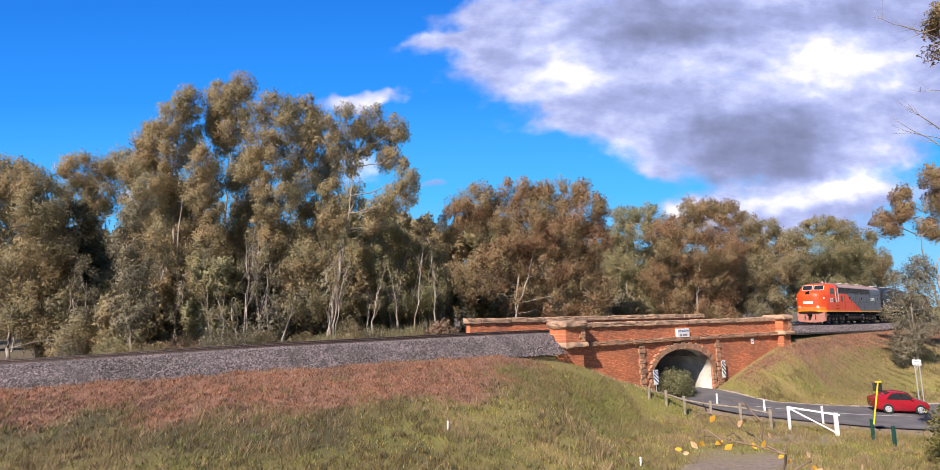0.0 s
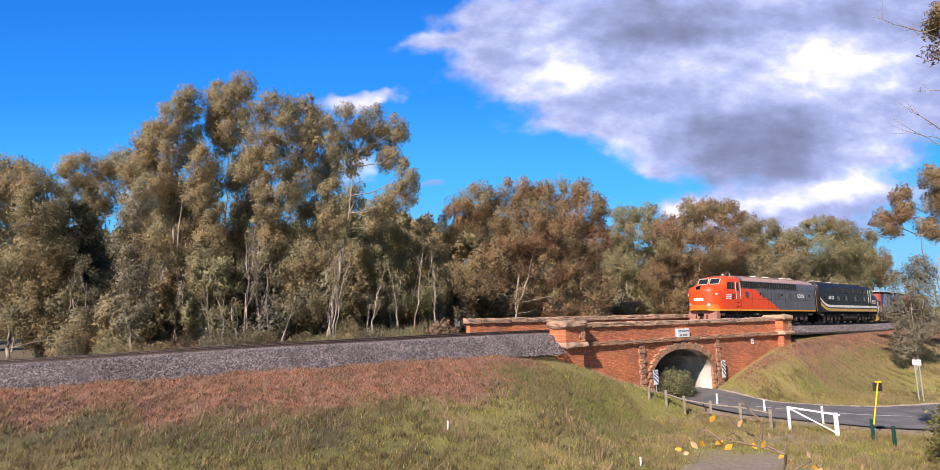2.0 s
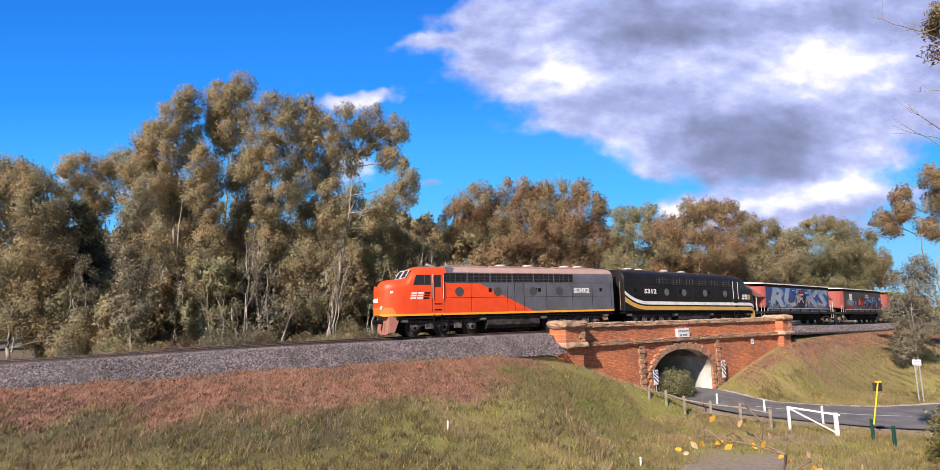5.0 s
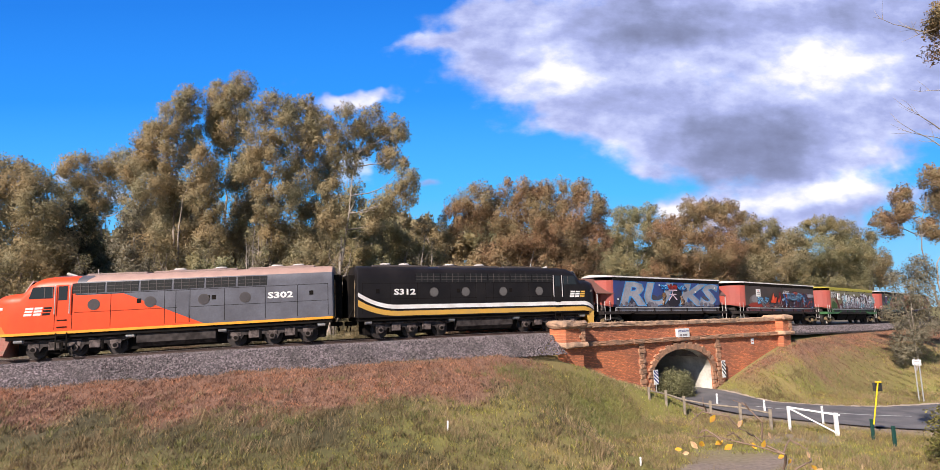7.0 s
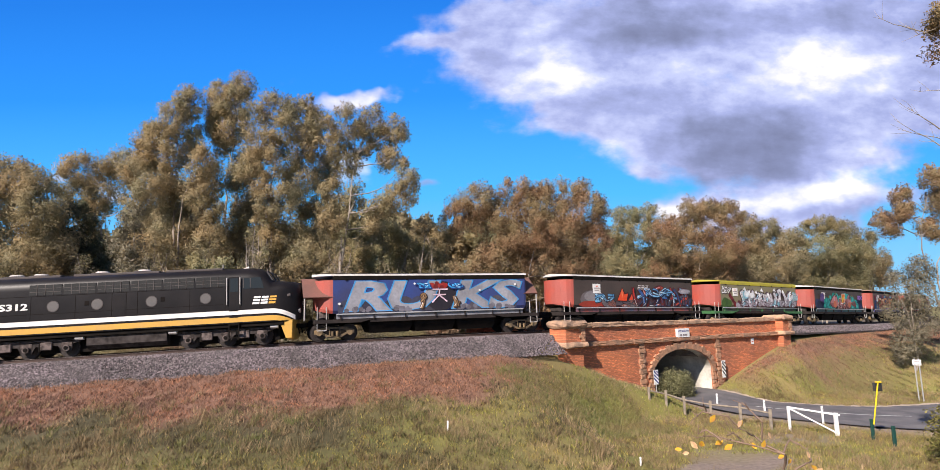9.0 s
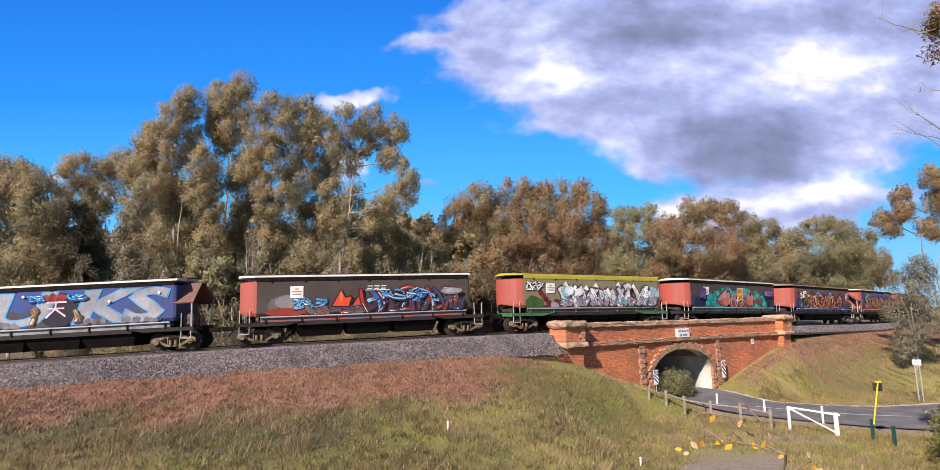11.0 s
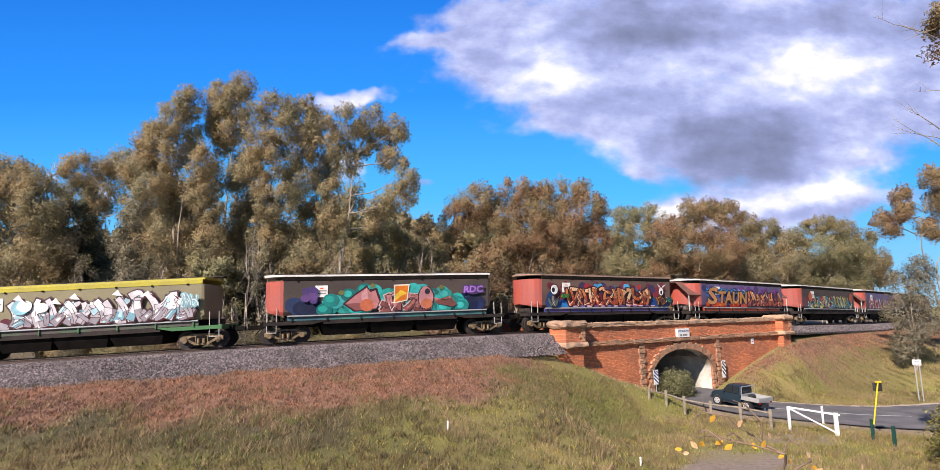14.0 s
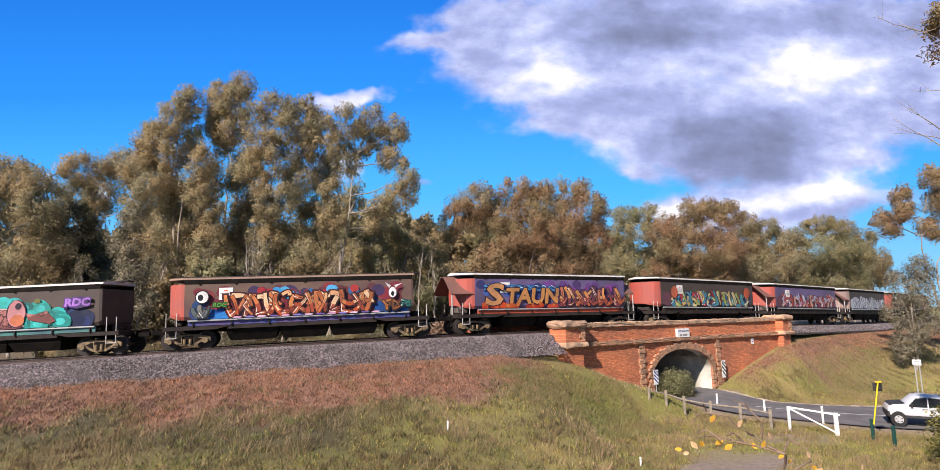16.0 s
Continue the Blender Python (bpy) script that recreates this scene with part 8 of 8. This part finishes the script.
def build_stones():
    rng = np.random.default_rng(8)
    n = 42000
    s0 = np.concatenate([rng.uniform(-40, -1.2, int(n * .75)), rng.uniform(26, 66, n - int(n * .75))])
    d0 = np.where(s0 > 20, rng.uniform(1.0, 2.85, n), rng.uniform(1.0, 3.85, n))
    hh = np.interp(s0, SG, TH)
    z = np.interp(s0, SG, TZ) + np.interp(d0, [0, 1.4, 2.0, 3.75, 3.9], [-.19, -.19, -.22, -1.28, -1.36])
    p = np.column_stack([np.interp(s0, SG, TX) + d0 * np.sin(hh), np.interp(s0, SG, TY) - d0 * np.cos(hh), z + 0.01])
    r = rng.uniform(.035, .085, n)[:, None]
    dirs = rng.normal(0, 1, (n, 3))
    dirs /= np.linalg.norm(dirs, axis=1)[:, None]
    e1 = np.cross(dirs, rng.normal(0, 1, (n, 3)))
    e1 /= np.linalg.norm(e1, axis=1)[:, None]
    e2 = np.cross(dirs, e1)
    tip, low = p + dirs * r * 0.8, p - dirs * r * 0.8
    ring = [p + r * (e1 * math.cos(a) + e2 * math.sin(a)) * rng.uniform(.7, 1.2, (n, 1)) for a in (0, 2.1, 4.2)]
    v = np.stack([tip, low, *ring], 1).reshape(-1, 3)
    b = np.arange(n)[:, None, None] * 5
    f = (b + np.array([[0, 2, 3], [0, 3, 4], [0, 4, 2], [1, 3, 2], [1, 4, 3], [1, 2, 4]])).reshape(-1, 3)
    tagged(quick_mesh("ballast_stones", v, f, M["stone_grey"]), "loose grey ballast stones on the track shoulder", "stones", kind="stuff")


M["stone_grey"] = mat("stone_grey", (0.175, 0.142, 0.148), 0.9, var=0.2, scale=0.8, fine=4, bump=0, second=(0.12, 0.10, 0.10), island=0.75)
M["grass_long"] = mat("grass_long", (0.185, 0.195, 0.062), 0.75, var=0.25, scale=0.6, fine=2, bump=0, second=(0.25, 0.20, 0.085), island=0.35, transl=0.25)
build_grass()
build_stones()



# ---------------------------------------------------------------- clouds
def cloud_material():
    m = bpy.data.materials.new("cloud")
    m.use_nodes = True
    n, l = m.node_tree.nodes, m.node_tree.links
    n.remove(n["Principled BSDF"])

    def op(kind, *v):
        q = n.new("ShaderNodeMath")
        q.operation = kind
        for i, x in enumerate(v):
            if isinstance(x, (int, float)):
                q.inputs[i].default_value = x
            else:
                l.new(x, q.inputs[i])
        return q.outputs[0]
    at = n.new("ShaderNodeAttribute")
    at.attribute_name = "spread"
    sp = n.new("ShaderNodeSeparateXYZ")
    l.new(at.outputs["Vector"], sp.inputs[0])

    def noise_at(scale, detail, rough, sx=1.0, shift=(0.0, 0.0)):
        mp, t = n.new("ShaderNodeMapping"), n.new("ShaderNodeTexNoise")
        mp.inputs["Scale"].default_value = (1.0 / sx, 1.0, 1.0)
        mp.inputs["Location"].default_value = (*shift, 0.0)
        l.new(at.outputs["Vector"], mp.inputs["Vector"]), l.new(mp.outputs["Vector"], t.inputs["Vector"])
        t.inputs["Scale"].default_value, t.inputs["Detail"].default_value, t.inputs["Roughness"].default_value = scale, detail, rough
        return t
    warp = noise_at(5.0, 4.0, 0.6)
    ws = n.new("ShaderNodeSeparateColor")
    l.new(warp.outputs["Color"], ws.inputs[0])
    u = op("MULTIPLY_ADD", op("SUBTRACT", ws.outputs[0], 0.5), 0.20, sp.outputs["X"])
    v = op("MULTIPLY_ADD", op("SUBTRACT", ws.outputs[1], 0.5), 0.12, sp.outputs["Y"])

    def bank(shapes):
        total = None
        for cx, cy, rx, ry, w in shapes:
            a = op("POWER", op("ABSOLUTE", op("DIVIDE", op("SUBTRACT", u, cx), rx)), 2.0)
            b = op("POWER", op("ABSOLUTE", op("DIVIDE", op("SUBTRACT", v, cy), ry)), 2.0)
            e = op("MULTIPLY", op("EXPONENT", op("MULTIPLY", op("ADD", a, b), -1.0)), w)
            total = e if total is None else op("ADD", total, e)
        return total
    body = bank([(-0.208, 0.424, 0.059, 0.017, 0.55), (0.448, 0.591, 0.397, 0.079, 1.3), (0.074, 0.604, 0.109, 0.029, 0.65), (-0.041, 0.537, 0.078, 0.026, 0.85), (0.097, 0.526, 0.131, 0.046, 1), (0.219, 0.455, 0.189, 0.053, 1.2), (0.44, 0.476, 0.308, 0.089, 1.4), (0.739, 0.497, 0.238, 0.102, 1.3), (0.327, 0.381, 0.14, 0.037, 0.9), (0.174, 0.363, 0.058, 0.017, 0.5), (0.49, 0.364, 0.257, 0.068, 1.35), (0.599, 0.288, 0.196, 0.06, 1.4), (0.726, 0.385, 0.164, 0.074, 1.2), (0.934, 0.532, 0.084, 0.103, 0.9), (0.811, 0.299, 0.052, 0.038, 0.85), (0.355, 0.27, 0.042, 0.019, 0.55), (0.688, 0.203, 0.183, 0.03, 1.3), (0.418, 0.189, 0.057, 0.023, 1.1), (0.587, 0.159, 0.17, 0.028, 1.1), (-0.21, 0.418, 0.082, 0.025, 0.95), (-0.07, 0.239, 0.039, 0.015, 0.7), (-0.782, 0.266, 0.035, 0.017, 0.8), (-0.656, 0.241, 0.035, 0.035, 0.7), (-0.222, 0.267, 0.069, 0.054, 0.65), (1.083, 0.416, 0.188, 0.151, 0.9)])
    body = op("MINIMUM", op("MULTIPLY", body, 1.1), 1.35)
    fine = noise_at(8.0, 12.0, 0.60, 1.7)
    wide = noise_at(2.6, 4.0, 0.5, 1.5)
    dens = op("ADD", body, op("MULTIPLY_ADD", fine.outputs["Fac"], 2.0, -0.98))
    dens = op("ADD", dens, op("MULTIPLY_ADD", wide.outputs["Fac"], 0.6, -0.30))
    cover = n.new("ShaderNodeMapRange")
    cover.interpolation_type = "SMOOTHSTEP"
    cover.inputs["From Min"].default_value, cover.inputs["From Max"].default_value = 0.36, 1.08
    l.new(dens, cover.inputs["Value"])
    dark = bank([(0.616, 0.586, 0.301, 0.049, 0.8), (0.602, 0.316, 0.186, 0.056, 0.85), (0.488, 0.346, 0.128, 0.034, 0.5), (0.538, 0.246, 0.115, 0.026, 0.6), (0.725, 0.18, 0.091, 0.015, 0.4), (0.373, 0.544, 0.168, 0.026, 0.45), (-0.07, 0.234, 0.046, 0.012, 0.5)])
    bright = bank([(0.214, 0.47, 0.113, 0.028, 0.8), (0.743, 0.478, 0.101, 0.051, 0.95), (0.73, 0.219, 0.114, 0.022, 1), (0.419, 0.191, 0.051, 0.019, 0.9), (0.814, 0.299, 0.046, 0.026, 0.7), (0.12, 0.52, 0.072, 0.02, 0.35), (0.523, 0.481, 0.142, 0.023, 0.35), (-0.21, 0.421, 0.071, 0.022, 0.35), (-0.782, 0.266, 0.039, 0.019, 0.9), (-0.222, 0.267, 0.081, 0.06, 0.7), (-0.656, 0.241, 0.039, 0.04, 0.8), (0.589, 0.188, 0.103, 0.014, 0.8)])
    lump = noise_at(6.0, 10.0, 0.58, 1.7)
    lit = noise_at(6.0, 10.0, 0.58, 1.7, (0.010, -0.022))
    relief = op("SUBTRACT", lit.outputs["Fac"], lump.outputs["Fac"])
    shade = op("ADD", op("SUBTRACT", op("MULTIPLY", dark, 0.36), op("MULTIPLY", bright, 0.40)), op("MULTIPLY_ADD", lump.outputs["Fac"], 1.15, -0.22))
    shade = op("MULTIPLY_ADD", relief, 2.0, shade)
    ramp = n.new("ShaderNodeValToRGB")
    e = ramp.color_ramp.elements
    e[0].position, e[0].color = 0.04, (1.06, 1.04, 1.12, 1)
    e[1].position, e[1].color = 0.95, (0.21, 0.235, 0.39, 1)
    for at_s, col in ((0.22, (0.66, 0.72, 1.06, 1)), (0.42, (0.43, 0.485, 0.84, 1)), (0.68, (0.285, 0.325, 0.55, 1))):
        e.new(at_s).color = col
    l.new(shade, ramp.inputs["Fac"])
    air = n.new("ShaderNodeValToRGB")
    q = air.color_ramp.elements
    q[0].position, q[0].color = 0.0, (0.36, 0.72, 1.0, 1)
    q[1].position, q[1].color = 0.62, (0.022, 0.232, 0.88, 1)
    for at_v, col in ((0.22, (0.10, 0.55, 1.12, 1)), (0.42, (0.036, 0.335, 1.08, 1))):
        q.new(at_v).color = col
    l.new(sp.outputs["Y"], air.inputs["Fac"])
    mix = n.new("ShaderNodeMix")
    mix.data_type = "RGBA"
    l.new(cover.outputs["Result"], mix.inputs["Factor"]), l.new(air.outputs["Color"], mix.inputs["A"]), l.new(ramp.outputs["Color"], mix.inputs["B"])
    em = n.new("ShaderNodeEmission")
    l.new(mix.outputs["Result"], em.inputs["Color"])
    em.inputs["Strength"].default_value = 0.62
    l.new(em.outputs[0], n["Material Output"].inputs["Surface"])
    return m


def cloud_sheet():
    """A far sheet of sky with clouds on it, well beyond the land."""
    R = 3600.0
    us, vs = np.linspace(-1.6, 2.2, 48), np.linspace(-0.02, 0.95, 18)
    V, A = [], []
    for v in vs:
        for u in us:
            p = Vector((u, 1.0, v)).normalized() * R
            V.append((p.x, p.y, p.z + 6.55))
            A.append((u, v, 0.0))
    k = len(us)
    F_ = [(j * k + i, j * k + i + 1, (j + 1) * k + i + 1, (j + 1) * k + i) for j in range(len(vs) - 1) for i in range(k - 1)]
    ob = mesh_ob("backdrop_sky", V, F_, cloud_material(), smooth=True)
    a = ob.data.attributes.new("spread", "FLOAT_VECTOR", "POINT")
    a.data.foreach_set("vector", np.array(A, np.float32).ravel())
    return tagged(ob, "bank of grey and white cumulus cloud in a blue sky", "clouds", kind="structure")


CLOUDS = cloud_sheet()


# ---------------------------------------------------------------- what moves
def gone(t):
    """Metres that the train has run, from its place at 8 s."""
    return 9.812 * (t - 8) + (0.0468 if t > 8 else 0.0385) * (t - 8) ** 2


PLACES = [-32.85, -14.7] + [1.2 + 16.03 * k for k in range(12)]


def ride(middle, way, bogies):
    """The pose of a vehicle whose two bogie centres stand on the line."""
    a, b = line(middle - way * bogies[0]), line(middle - way * bogies[1])
    fwd = (a - b).normalized()
    left = Vector((0, 0, 1)).cross(fwd).normalized()
    up = fwd.cross(left)
    c = b + fwd * (-bogies[1])
    return Matrix(((fwd.x, left.x, up.x, c.x), (fwd.y, left.y, up.y, c.y), (fwd.z, left.z, up.z, c.z), (0, 0, 0, 1)))


EAST = smooth_path(np.array([(8.0, 52.5), (12.4, 47.3), (16.6, 41.2), (19.3, 38.2), (22.2, 35.8), (25.2, 34.6), (28.0, 33.9), (33.0, 34.8), (45.0, 41.5), (70.0, 53.0), (100.0, 64.0), (160.0, 84.0)]), 16)
WEST = smooth_path(np.array([(150.0, 58.0), (100.0, 47.0), (70.0, 37.0), (45.0, 30.2), (36.0, 28.5), (29.0, 28.6), (25.6, 30.0), (23.6, 31.1), (21.6, 32.3), (19.9, 33.6), (18.1, 35.6), (16.4, 38.4), (14.5, 41.9), (11.0, 47.6), (7.0, 54.0), (1.0, 63.0), (-6.0, 75.0)]), 16)


def along(path):
    return np.concatenate([[0], np.cumsum(np.hypot(*np.diff(path, axis=0).T))])


def drive(path, u, base):
    """The pose of a car with its rear axle u metres along a path."""
    ln = along(path)

    def at(q):
        x, y = float(np.interp(q, ln, path[:, 0])), float(np.interp(q, ln, path[:, 1]))
        near = float(fields([x], [y])[2][0]) < 4.5
        return Vector((x, y, (float(road_z(x, y)) if near else max(0.0, float(ground_z([x], [y])[0]))) + 0.07))
    a, b = at(u), at(u + base)
    fwd = (b - a).normalized()
    left = Vector((0, 0, 1)).cross(fwd).normalized()
    up = fwd.cross(left)
    return Matrix(((fwd.x, left.x, up.x, a.x), (fwd.y, left.y, up.y, a.y), (fwd.z, left.z, up.z, a.z), (0, 0, 0, 1)))


def motions():
    runs = ((EAST, 1.63, lambda t: 25.65 + 4.45 * t + 0.06 * t * t),
            (WEST, 2.01, lambda t: 130.6 + (4.05 * (t - 12.5) + 0.67 * (t - 12.5) ** 2 if t > 12.5 else 3.35 * (t - 12.5))),
            (WEST, 2.37, lambda t: 128.48 + 3.1 * (t - 16.0)))
    for car, (path, base, u) in zip(CARS, runs):
        walk(car, [(t, drive(path, max(0.0, u(t)), base)) for t in (0.25 * i for i in range(65))])
        fine = [2 * i / FPS for i in range(241)]
        for w, x, y, r in CAR_WHEELS:
            if w.parent == car:
                walk(w, [(t, Matrix.Translation((x, y, r)) @ Matrix.Rotation((max(0.0, u(t)) - max(0.0, u(0))) / r, 4, "Y")) for t in fine])
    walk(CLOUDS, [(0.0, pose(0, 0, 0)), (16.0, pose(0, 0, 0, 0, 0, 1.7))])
    times = [0.5 * i for i in range(33)]
    for (ob, way, _, bogies), place in zip(VEHICLES, PLACES):
        walk(ob, [(t, ride(place - gone(t), way, bogies)) for t in times])
    turned = {ob: way for ob, way, _, _ in VEHICLES}
    fine = [2 * i / FPS for i in range(241)]
    for w, x, r in WHEELS:
        way = turned[w.parent]
        walk(w, [(t, Matrix.Translation((x, 0, r)) @ Matrix.Rotation(way * (gone(t) - gone(0)) / r, 4, "Y")) for t in fine])


motions()
